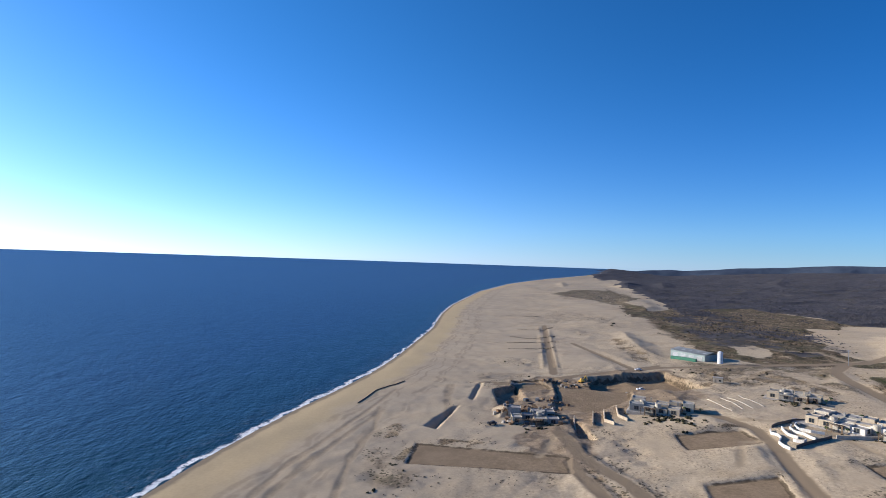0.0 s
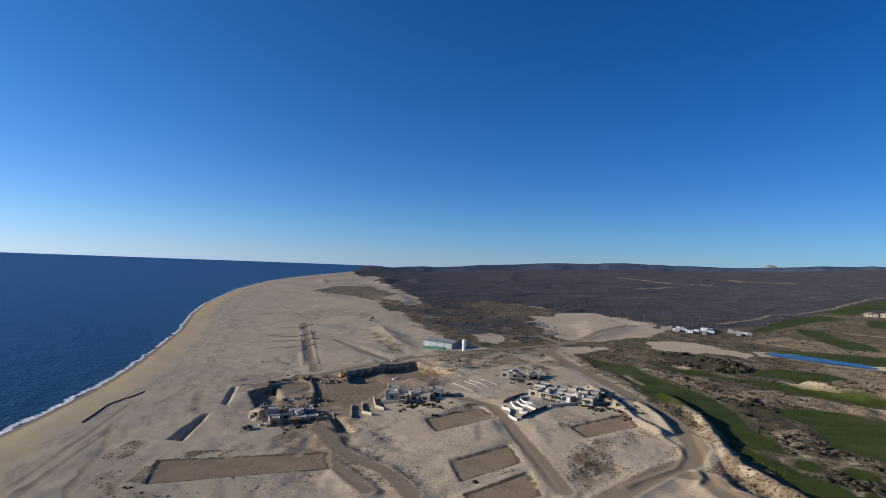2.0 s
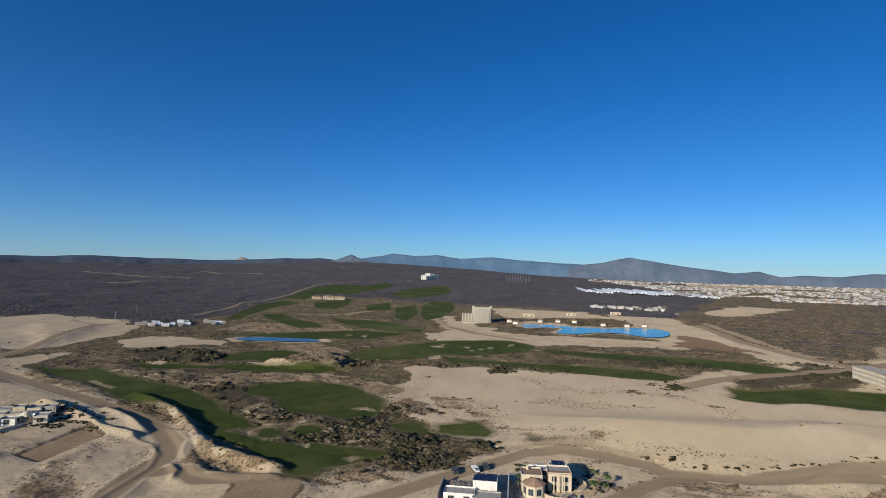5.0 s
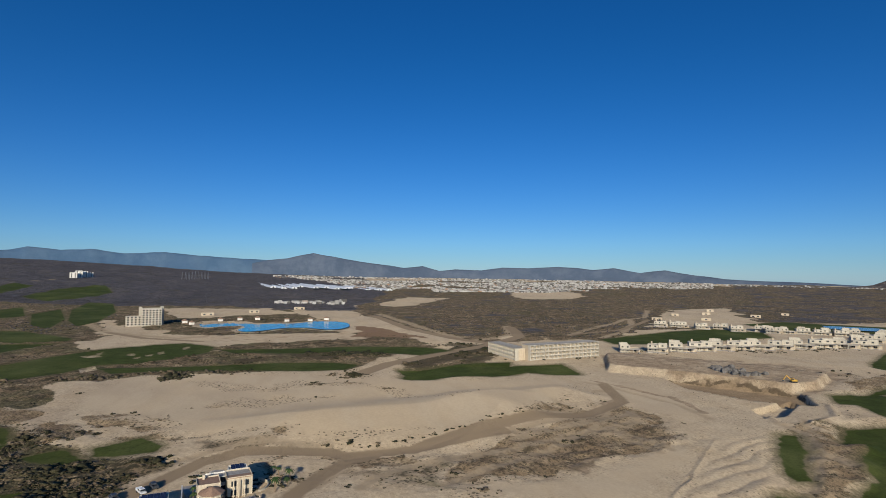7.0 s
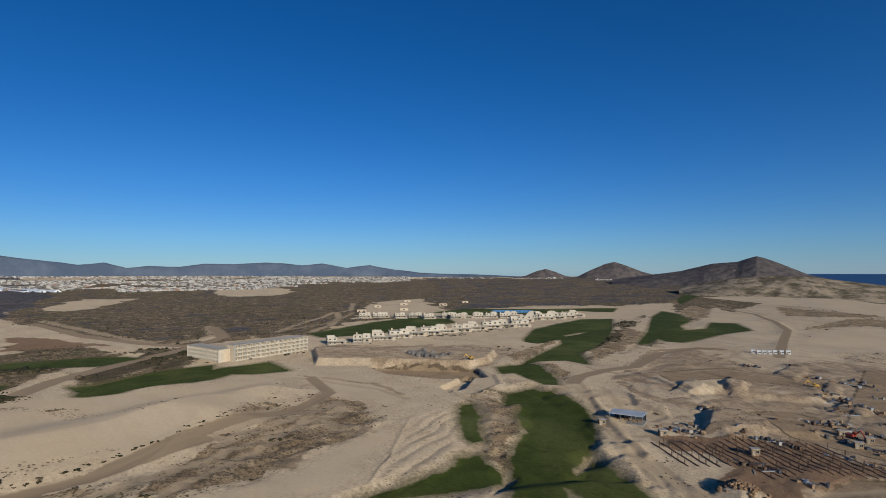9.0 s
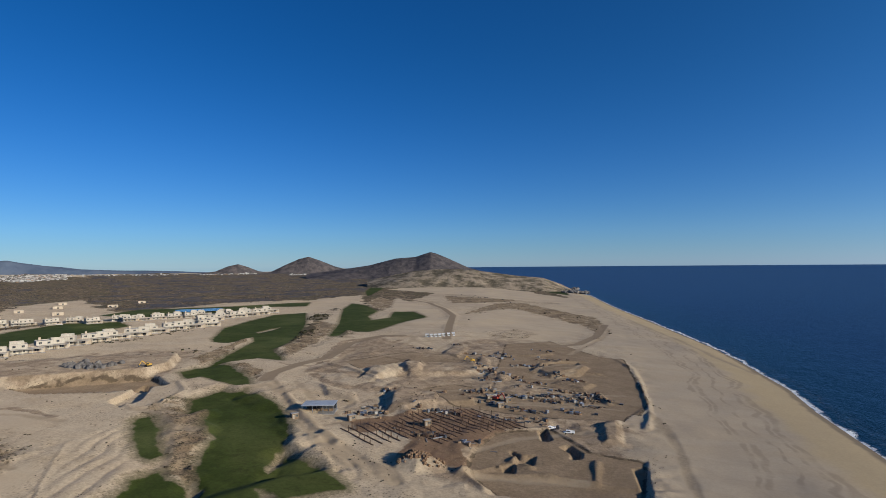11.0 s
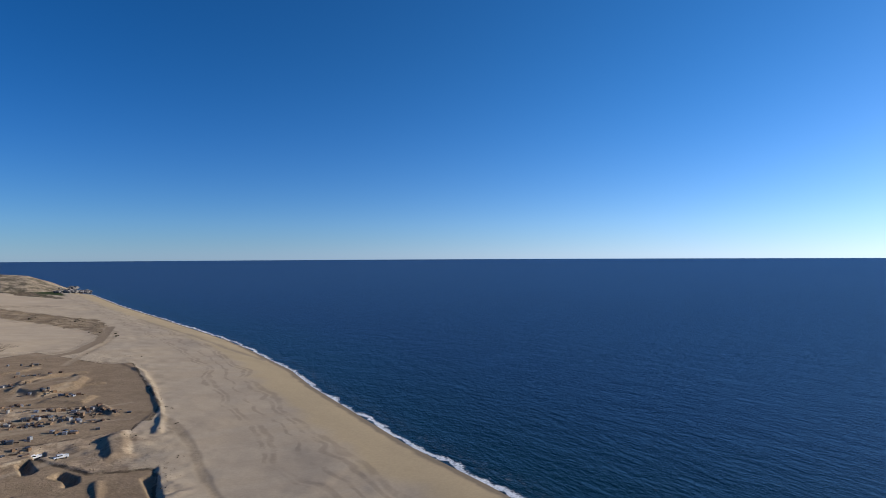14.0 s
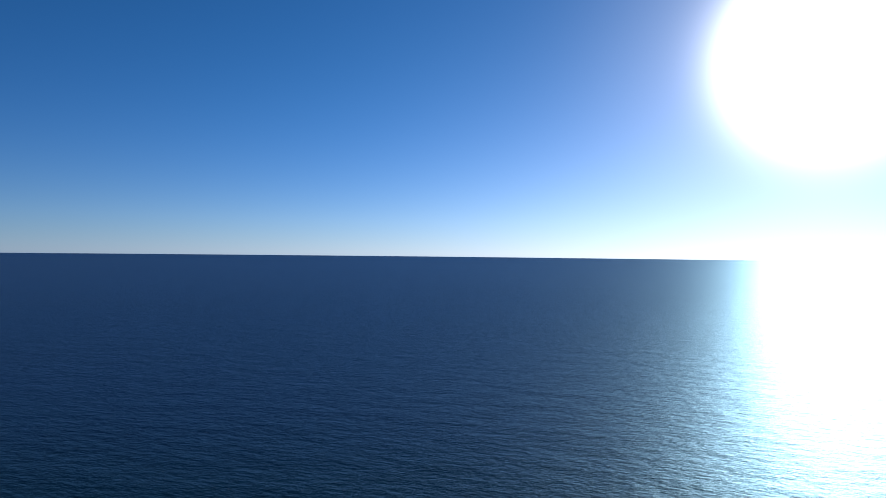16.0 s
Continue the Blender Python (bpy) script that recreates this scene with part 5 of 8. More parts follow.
    z = z + m["dark"] * smooth(600, 1300, far) * (1.0 + far / 2000) * spur
    z = z + (1 - smooth(30, 60, s)) * smooth(2, 14, s) * 0.5 * grain(px + 0.2 * py, py, 26, 7)
    # hummocks of loose sand along the top of the beach
    loose = smooth(16, 50, s) * (1 - flat) * (1 - smooth(230, 420, s)) * (1 - 0.6 * m["smooth"])
    z = z + loose * (0.55 * grain(px, py, 17, 40) * (0.5 + 0.5 * grain(px, py, 60, 42)) + 0.3 * grain(px, py, 8, 41) + 0.12 * grain(px, py, 3.5, 43))
    m["shore"] = np.clip(s, -400, 400)
    m["z"] = z
    return m


def ground_z(x, y):
    return float(masks(np.array([float(x)]), np.array([float(y)]))["z"][0])


def sheet(name, verts, faces, normals, data, material):
    """One mesh out of the chosen faces of a larger grid."""
    used, inverse = np.unique(faces, return_inverse=True)
    me = bpy.data.meshes.new(name)
    me.vertices.add(len(used))
    me.vertices.foreach_set("co", verts[used].astype(np.float32).ravel())
    me.loops.add(faces.size)
    me.loops.foreach_set("vertex_index", inverse.astype(np.int32).ravel())
    me.polygons.add(len(faces))
    me.polygons.foreach_set("loop_start", np.arange(0, faces.size, 4, dtype=np.int32))
    me.polygons.foreach_set("use_smooth", np.ones(len(faces), bool))
    for key, values in data.items():
        a = me.attributes.new(key, "FLOAT", "POINT")
        a.data.foreach_set("value", values[used].astype(np.float32))
    me.update(calc_edges=True)
    me.materials.append(material)
    if normals is not None:
        me.normals_split_custom_set_from_vertices(normals[used].astype(np.float32).tolist())
    return new(name, me)


def polar(radii, bearings):
    rr, bb = np.meshgrid(radii, np.radians(bearings), indexing="ij")
    px, py = (-rr * np.sin(bb)).ravel(), (rr * np.cos(bb)).ravel()
    nr, nb = len(radii), len(bearings)
    i = (np.arange(nr - 1)[:, None] * nb + np.arange(nb - 1)[None, :]).ravel()
    return px, py, np.stack([i, i + 1, i + nb + 1, i + nb], 1)


def grid_normals(v, nr, nb):
    g = v.reshape(nr, nb, 3)
    n = np.cross(np.gradient(g, axis=1), np.gradient(g, axis=0)).reshape(-1, 3)
    n /= np.linalg.norm(n, axis=1)[:, None] + 1e-12
    return np.where(n[:, 2:3] < 0, -n, n)


LABELS = {"grass": ("fairway", "mown green golf fairway between sandy dunes", "golf fairway", "golf fairways"),
          "road": ("road", "pale compacted dirt road across the sand", "dirt road", "dirt roads"),
          "sand": ("bunker", "pale sand bunker beside the fairway", "sand bunker", "golf bunkers"),
          "pad": ("building_pad", "flat graded pad of brown earth for building", "building pad", "graded building pads")}


def build_land():
    radii = np.concatenate([[0.02, 40, 80], np.geomspace(112, 4950, 570)])
    bearings = np.concatenate([np.linspace(42, -225, 1540), np.linspace(-225, -318, 60)[1:]])
    px, py, faces = polar(radii, bearings)
    m = masks(px, py)
    v = np.stack([px, py, m["z"]], 1)
    normals = grid_normals(v, len(radii), len(bearings))
    data = {k: m[k] for k in ("shore", "grass", "road", "pad", "scrub", "dark", "red", "tuft", "soil", "track", "heath", "veg")}
    s4 = m["shore"][faces].mean(1)
    which = m["which"][faces]
    zone = np.where((which == which[:, :1]).all(1), which[:, 0], -1)
    keep = s4 > -70
    beach = keep & (zone < 0) & (s4 < 32)
    wild = keep & (zone < 0) & ~beach & (m["dark"][faces].mean(1) > 0.5)
    rest = keep & (zone < 0) & ~beach & ~wild
    for name, sel, label in (("ground", rest, "pale dune sand with dry tufts and tracks"), ("beach", beach, "smooth golden sand beach along the surf"),
                             ("scrubland", wild, "grey-brown plain of leafless thorn scrub")):
        tagged(sheet(name, v, faces[sel], normals, data, LAND), label, name, kind="structure")
    for number, (kind, line, value) in enumerate(PLAN):
        if kind in LABELS and (sel := keep & (zone == number)).any():
            name, label, category, group = LABELS[kind]
            tagged(sheet(name, v, faces[sel], normals, data, LAND), label, category, group, "structure")


def build_sea():
    radii = np.concatenate([[60, 100], np.geomspace(125, 4950, 260)])
    bearings = np.linspace(205, -45, 700)
    px, py, faces = polar(radii, bearings)
    s = inland(px, py)
    r = np.hypot(px, py)
    z = swell(r)
    v = np.stack([px, py, z], 1)
    keep = (s[faces].mean(1) < 22)
    tagged(sheet("sea", v, faces[keep], None, {"shore": np.clip(s, -400, 400)}, SEA), "deep blue ocean with small waves and white surf", "sea", kind="structure")


build_land()
build_sea()


def ridge(name, label, line, radius, depth, material, seed, jag=1.0):
    """A range of hills along a skyline of bearings and height angles."""
    a = np.array([p[0] for p in line][::-1])
    e = np.array([p[1] for p in line][::-1])
    bearings = np.arange(a[0], a[-1], 0.12)
    crest = EYE_Z + radius * np.tan(np.radians(np.interp(bearings, a, e)))
    rows = 22
    u = np.linspace(-1, 1, rows)
    rr = radius + depth * u
    uu, bb = np.meshgrid(u, np.radians(bearings), indexing="ij")
    rg = np.repeat(rr[:, None], len(bearings), 1)
    px, py = -rg * np.sin(bb), rg * np.cos(bb)
    foot = -30.0
    shape = (1 - np.abs(uu)) ** 0.85
    wob = (grain(px, py, 210, seed) * 0.16 + grain(px, py, 90, seed + 1) * 0.07) * np.sin(np.abs(uu) * math.pi) * jag
    z = foot + (crest[None, :] - foot) * np.clip(shape + wob, 0, 1)
    z = z + (np.abs(uu) < 0.03) * grain(px, py, 60, seed + 2) * 2.0 * jag
    v = np.stack([px.ravel(), py.ravel(), z.ravel()], 1)
    nb = len(bearings)
    i = (np.arange(rows - 1)[:, None] * nb + np.arange(nb - 1)[None, :]).ravel()
    faces = np.stack([i, i + 1, i + nb + 1, i + nb], 1)
    return tagged(sheet(name, v, faces, None, {}, material), label, "hills", kind="structure")


# far ranges, whose haze is only in their colour
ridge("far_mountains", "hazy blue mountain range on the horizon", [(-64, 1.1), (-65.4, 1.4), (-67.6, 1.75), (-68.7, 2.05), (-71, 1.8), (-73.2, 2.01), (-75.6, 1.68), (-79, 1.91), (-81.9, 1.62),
      (-84.8, 1.45), (-88, 1.35), (-90, 1.2), (-93, 1.0), (-97, 0.6)], 4800, 130, HAZE_BLUE, 11)
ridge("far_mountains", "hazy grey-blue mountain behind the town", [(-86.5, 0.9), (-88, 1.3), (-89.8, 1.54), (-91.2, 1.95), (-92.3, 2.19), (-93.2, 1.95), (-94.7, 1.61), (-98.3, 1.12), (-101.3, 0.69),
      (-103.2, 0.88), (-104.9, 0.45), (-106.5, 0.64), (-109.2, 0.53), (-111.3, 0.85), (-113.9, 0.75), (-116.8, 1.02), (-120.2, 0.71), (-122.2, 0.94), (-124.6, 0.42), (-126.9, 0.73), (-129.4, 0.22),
      (-132, -0.1), (-134.5, -0.2), (-137, -0.28), (-142.3, -0.5)], 4700, 130, HAZE_GREY, 21)
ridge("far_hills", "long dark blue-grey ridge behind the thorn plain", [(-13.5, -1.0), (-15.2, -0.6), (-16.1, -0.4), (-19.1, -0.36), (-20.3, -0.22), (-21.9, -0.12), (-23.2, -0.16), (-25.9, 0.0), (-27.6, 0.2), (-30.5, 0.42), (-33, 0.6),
      (-36.2, 0.74), (-39, 0.8), (-41.8, 0.94), (-44.5, 0.86), (-47.2, 0.88), (-51.3, 0.84), (-54, 0.98), (-57, 1.12), (-59.2, 1.22), (-61.4, 1.38), (-63.5, 1.1), (-66, 0.8)], 4750, 170, HAZE_DARK, 71)
ridge("hill", "dark pointed hill beyond the plain", [(-62.2, 0.9), (-63.5, 1.42), (-64.6, 1.84), (-65.3, 1.5), (-66.6, 1.1), (-68, 0.8)], 4720, 90, HAZE_GREY, 13)
ridge("hill", "pale rocky hilltop beyond the plain", [(-53, 0.7), (-53.6, 1.02), (-54.2, 1.3), (-54.8, 1.05), (-55.6, 0.7)], 4860, 50, ROCKY, 14)
ridge("hill", "small brown hill with white houses at its foot", [(-140.5, -0.7), (-142.7, -0.43), (-143.8, 0.08), (-144.7, 0.31), (-145.6, 0.01), (-146.6, -0.45), (-148, -0.7)], 4300, 150, HILL, 31)
ridge("hill", "dark conical hill with white houses on its flank", [(-146.5, -0.75), (-147.8, -0.5), (-149.3, 0.28), (-150.4, 0.79), (-151.3, 0.96), (-152.4, 0.55), (-153.8, -0.02), (-155.5, -0.5), (-157, -0.7)], 4000, 200, HILL, 41)
ridge("hill", "long brown headland hill with a bare summit", [(-151, -0.8), (-154, -0.42), (-157.3, 0.02), (-160, 0.72), (-162, 0.86), (-162.8, 1.13), (-163.5, 1.33), (-164.1, 1.16), (-165.1, 0.73), (-166.5, 0.08),
      (-167.4, -0.34), (-168.8, -0.7), (-171, -1.0)], 3000, 500, HILL, 51)
ridge("headland", "sandy headland with low scrub above the sea", [(-157, -1.5), (-160, -0.9), (-162, -0.55), (-164, -0.42), (-166.4, -0.42), (-168.1, -0.55), (-170.3, -0.86), (-172.5, -1.17), (-174.8, -1.38),
      (-176.5, -2.0), (-178.2, -2.85)], 1950, 330, DUNE_HILL, 61, 0.6)


# ---- tools for things
def thing(name, label, category, x, y, turn=0.0, group="", z=None, kind=""):
    """An empty at a thing's base, which carries its parts."""
    ob = new(name)
    ob.matrix_basis = pose(x, y, ground_z(x, y) if z is None else z, 0, 0, turn)
    return tagged(ob, label, category, group, kind)


def part(name, shape, material, parent, label=""):
    """Links a bmesh, or a mesh that is shared, as one mesh under a thing or a part."""
    if isinstance(shape, bmesh.types.BMesh):
        me = bpy.data.meshes.new(name)
        shape.to_mesh(me)
        shape.free()
        me.materials.append(material)
    else:
        me = shape
    ob = new(name, me)
    ob.parent = parent
    return tagged(ob, label)


def lone(name, shape, material, label, category, group="", kind=""):
    """Links a bmesh in world metres as one thing."""
    me = bpy.data.meshes.new(name)
    shape.to_mesh(me)
    shape.free()
    me.materials.append(material)
    return tagged(new(name, me), label, category, group, kind)


def box(bm, x, y, z, w, d, h, turn=0.0, bevel=0.0):
    """A box that stands at z with its middle at x, y."""
    m = pose(x, y, z + h / 2, 0, 0, turn) @ Matrix.Diagonal((w, d, h, 1))
    vs = bmesh.ops.create_cube(bm, size=1, matrix=m)["verts"]
    if bevel:
        es = {e for v in vs for e in v.link_edges}
        bmesh.ops.bevel(bm, geom=list(es), offset=bevel, segments=1, affect="EDGES")
    return bm


def tube(bm, x, y, z, r1, r2, h, n=14):
    bmesh.ops.create_cone(bm, cap_ends=True, segments=n, radius1=r1, radius2=r2, depth=h, matrix=pose(x, y, z + h / 2))
    return bm


def bar(bm, a, b, w):
    """A square bar from a to b."""
    a, b = Vector(a), Vector(b)
    m = Matrix.Translation((a + b) / 2) @ (b - a).to_track_quat("Z", "Y").to_matrix().to_4x4() @ Matrix.Diagonal((w, w, (b - a).length, 1))
    bmesh.ops.create_cube(bm, size=1, matrix=m)
    return bm


def fresh():
    return bmesh.new()


def shell(w, d, h, z=0.0, parapet=0.45):
    """A flat-roofed block with a parapet round its roof."""
    bm = box(fresh(), 0, 0, z, w, d, h)
    top = [f for f in bm.faces if f.normal.z > 0.9]
    bmesh.ops.inset_region(bm, faces=top, thickness=0.28)
    for v in top[0].verts:
        v.co.z -= parapet
    return bm


def strip_wall(line, height, thick, lift=0.0, sink=0.6):
    """A wall along a line on the ground, mitred, following the slope."""
    bm = fresh()
    rows = []
    n = len(line)
    for i, (x, y) in enumerate(line):
        a, b = Vector(line[max(i - 1, 0)]), Vector(line[min(i + 1, n - 1)])
        t = (b - a).normalized()
        s = Vector((-t.y, t.x)) * thick / 2
        g = ground_z(x, y)
        rows.append([bm.verts.new((x + s.x * k, y + s.y * k, g + q)) for k, q in ((-1, -sink), (1, -sink), (1, height + lift), (-1, height + lift))])
    for p, q in zip(rows[:-1], rows[1:]):
        for k in range(4):
            bm.faces.new((p[k], p[(k + 1) % 4], q[(k + 1) % 4], q[k]))
    bm.faces.new(rows[0][::-1])
    bm.faces.new(rows[-1])
    bmesh.ops.recalc_face_normals(bm, faces=bm.faces)
    return bm


def dense(line, step):
    """The line with points every step metres."""
    out = []
    for (ax, ay), (bx, by) in zip(line[:-1], line[1:]):
        n = max(1, round(math.hypot(bx - ax, by - ay) / step))
        out += [(ax + (bx - ax) * k / n, ay + (by - ay) * k / n) for k in range(n)]
    return out + [tuple(line[-1])]


SHARED = {}


def window_mesh(w, h):
    """The shared meshes of a window: frame and pane, facing -y."""
    key = (round(w, 1), round(h, 1))
    if key not in SHARED:
        bm = fresh()
        f = 0.12
        for x, z, ww, hh in ((0, -h / 2 - f, w + 2 * f, f), (0, h / 2, w + 2 * f, f), (-w / 2 - f / 2, -h / 2, f, h), (w / 2 + f / 2, -h / 2, f, h), (0, -h / 2, 0.07, h)):
            box(bm, x, -0.03, z, ww, 0.12, hh)
        a = bpy.data.meshes.new("window_frame")
        bm.to_mesh(a)
        a.materials.append(FRAME)
        bm = box(fresh(), 0, 0, -h / 2, w, 0.05, h)
        b = bpy.data.meshes.new("pane")
        bm.to_mesh(b)
        b.materials.append(GLASS)
        SHARED[key] = a, b
    return SHARED[key]


def window(parent, x, y, z, w, h, turn):
    """A window with its pane on a wall that faces -y once turned."""
    a, b = window_mesh(w, h)
    fr = part("window", a, FRAME, parent)
    fr.matrix_basis = pose(x, y, z, 0, 0, turn)
    part("pane", b, GLASS, fr)
    return fr


def windows_round(parent, x, y, w, d, z, h, turn=0.0, size=(1.8, 1.7), gap=3.4, sides="nesw"):
    """Rows of windows on the sides of a block."""
    rot = Matrix.Rotation(radians(turn), 3, "Z")
    floors = max(1, int(h // 3.0))
    for side, length, half, a in (("s", w, d / 2, 0), ("n", w, d / 2, 180), ("e", d, w / 2, 90), ("w", d, w / 2, -90)):
        if side not in sides:
            continue
        n = max(1, int((length - 1.0) // gap))
        for k in range(n):
            for f in range(floors):
                u = (k + 0.5) * length / n - length / 2
                p = rot @ Matrix.Rotation(radians(a), 3, "Z") @ Vector((u, -half - 0.01, 0))
                window(parent, x + p.x, y + p.y, z + f * 3.1 + 1.75, size[0], size[1], turn + a)


def plaster(name, a, b):
    n = Nodes(name)
    v = n.noise(1.6, 6, 0.7)
    streak = n.noise(0.9, 4, 0.6, n.stretch(1, 1, 0.12))
    col = n.mix(n.step(v, 0.35, 0.7), a, b)
    col = n.scale(col, n.step(streak, 0.35, 0.75, 1.03, 0.84))
    return n.surface(Base_Color=col, Roughness=0.85, Specular_IOR_Level=0.2, Normal=n.bump(n.noise(5.0, 4), 0.02))


def glassy():
    n = Nodes("window_glass")
    return n.surface(Base_Color=n.mix(n.random(), (0.015, 0.02, 0.026), (0.05, 0.06, 0.07)), Roughness=0.08, IOR=1.45)


def painted(name, a, b=None):
    return simple(name, a, b or tuple(c * 0.8 for c in a), 0.8, 0.45, 0.0, 0.01, 0.5)


WHITE = plaster("white_plaster", (0.70, 0.67, 0.62), (0.58, 0.545, 0.49))
PALE = plaster("pale_plaster", (0.50, 0.45, 0.37), (0.40, 0.355, 0.29))
CREAM = plaster("cream_plaster", (0.56, 0.475, 0.36), (0.47, 0.395, 0.295))
STONE = plaster("beige_plaster", (0.52, 0.43, 0.32), (0.42, 0.34, 0.25))
BARE = plaster("bare_concrete", (0.33, 0.31, 0.28), (0.24, 0.225, 0.205))
ROOF = simple("flat_roof", (0.42, 0.385, 0.34), (0.33, 0.30, 0.26), 0.9, 0.9)
TILE = simple("clay_tile_roof", (0.36, 0.225, 0.15), (0.28, 0.175, 0.12), 2.2, 0.85, 0.0, 0.05)
FRAME = simple("window_frame_paint", (0.30, 0.26, 0.21), (0.24, 0.21, 0.17), 3.0, 0.5)
GLASS = glassy()
WOOD = simple("weathered_wood", (0.25, 0.17, 0.105), (0.17, 0.115, 0.07), 2.0, 0.8)
STEEL = simple("grey_steel", (0.35, 0.36, 0.38), (0.28, 0.29, 0.31), 1.0, 0.4, 0.7)
RUST = simple("rusty_bar", (0.12, 0.07, 0.045), (0.075, 0.045, 0.03), 3.0, 0.8)
TINROOF = simple("tin_roof", (0.50, 0.52, 0.53), (0.42, 0.44, 0.45), 0.6, 0.5, 0.1)
TEAL = painted("teal_sheet", (0.22, 0.27, 0.27))
GREENP = painted("green_paint", (0.03, 0.16, 0.10))
REDP = painted("red_paint", (0.40, 0.06, 0.035))
YELLOW = painted("yellow_paint", (0.62, 0.36, 0.05))
WHITEP = painted("white_paint", (0.76, 0.77, 0.78))
DARKP = painted("dark_paint", (0.045, 0.05, 0.06))
RUBBER = simple("rubber", (0.025, 0.025, 0.026), (0.04, 0.038, 0.036), 4.0, 0.8)
SOLAR = simple("solar_glass", (0.012, 0.02, 0.05), (0.02, 0.032, 0.075), 2.0, 0.12)
PAVING = simple("stone_paving", (0.36, 0.33, 0.30), (0.28, 0.255, 0.23), 1.2, 0.85)
TARP = simple("black_sheet", (0.02, 0.02, 0.022), (0.035, 0.034, 0.034), 1.0, 0.6)
ROCK = simple("grey_rock", (0.20, 0.18, 0.16), (0.11, 0.10, 0.092), 0.25, 0.9, 0.0, 0.3)
SOIL = simple("brown_soil", (0.25, 0.155, 0.09), (0.16, 0.10, 0.06), 0.5, 0.95, 0.0, 0.3)


def water_material(name, a, b):
    n = Nodes(name)
    return n.surface(Base_Color=n.mix(n.step(n.noise(0.02, 4), 0.35, 0.65), a, b), Roughness=0.1, IOR=1.33, Specular_IOR_Level=0.4,
                     Normal=n.bump(n.noise(0.6, 4), 0.15))


POOL = water_material("lagoon_water", (0.014, 0.33, 0.54), (0.025, 0.42, 0.62))
POND = water_material("pond_water", (0.008, 0.022, 0.045), (0.012, 0.03, 0.055))


def leaf_material(name, a, b):
    n = Nodes(name)
    col = n.mix(n.island(), a, b)
    col = n.scale(col, n.step(n.noise(2.5, 4, 0.7), 0.3, 0.7, 0.65, 1.3))
    return n.surface(Base_Color=col, Roughness=0.85, Specular_IOR_Level=0.1, Normal=n.bump(n.noise(6.0, 3), 0.08))


BUSH = leaf_material("bush_leaves", (0.024, 0.026, 0.014), (0.066, 0.056, 0.032))
DRY = leaf_material("dry_twigs", (0.085, 0.066, 0.044), (0.15, 0.115, 0.078))
PALM = leaf_material("palm_leaf", (0.035, 0.065, 0.022), (0.06, 0.085, 0.03))


# ---- villas and other buildings
def facing(x, y):
    """The turn by which a thing's front looks to the middle of the plan."""
    return float(bearing(np.array([float(x)]), np.array([float(y)]))[0])


def block(parent, x, y, w, d, h, mat, roof=None, z=0.0, turn=0.0, sides="nesw", size=(1.8, 1.7), gap=3.6):
    """A flat-roofed volume: wall, roof and windows."""
    wall = part("wall", shell(w, d, h + 1.0, -1.0), mat, parent)
    wall.matrix_basis = pose(x, y, z, 0, 0, turn)
    part("roof", box(fresh(), 0, 0, h - 0.45, w - 0.6, d - 0.6, 0.06), roof or ROOF, wall)
    if sides:
        windows_round(parent, x, y, w, d, z, h, turn, size, gap, sides)
    return wall


def pergola(parent, x, y, w, d, h=2.8):
    for a in (-1, 1):
        for b in (-1, 1):
            part("pergola_post", box(fresh(), x + a * w / 2, y + b * d / 2, -0.5, 0.25, 0.25, h + 0.5), WOOD, parent)
    for k in range(7):
        part("pergola_slat", box(fresh(), x + (k / 6 - 0.5) * w, y, h, 0.2, d + 0.6, 0.18), WOOD, parent)


def curved_wall(parent, name, x, y, r, a0, a1, h, mat, thick=0.35):
    bm = fresh()
    n = max(4, int(abs(a1 - a0) / 12))
    rows = []
    for k in range(n + 1):
        a = radians(a0 + (a1 - a0) * k / n)
        c, s = math.cos(a), math.sin(a)
        rows.append([bm.verts.new((x + c * q, y + s * q, z)) for q, z in ((r, -1.5), (r + thick, -1.5), (r + thick, h), (r, h))])
    for p, q in zip(rows[:-1], rows[1:]):
        for k in range(4):
            bm.faces.new((p[k], p[(k + 1) % 4], q[(k + 1) % 4], q[k]))
    bm.faces.new(rows[0][::-1]), bm.faces.new(rows[-1])
    bmesh.ops.recalc_face_normals(bm, faces=bm.faces)
    return part(name, bm, mat, parent)


def panels(parent, x, y, z, w, d, tilt=12):
    """Rows of solar panels with their frames."""
    nx, ny = max(1, int(w / 1.7)), max(1, int(d / 1.1))
    for i in range(nx):
        for j in range(ny):
            p = part("solar_panel", box(fresh(), 0, 0, 0, 1.6, 1.0, 0.05), SOLAR, parent)
            p.matrix_basis = pose(x - w / 2 + (i + 0.5) * 1.7, y - d / 2 + (j + 0.5) * 1.1, z + 0.25 + j * 0.2, tilt, 0, 0)


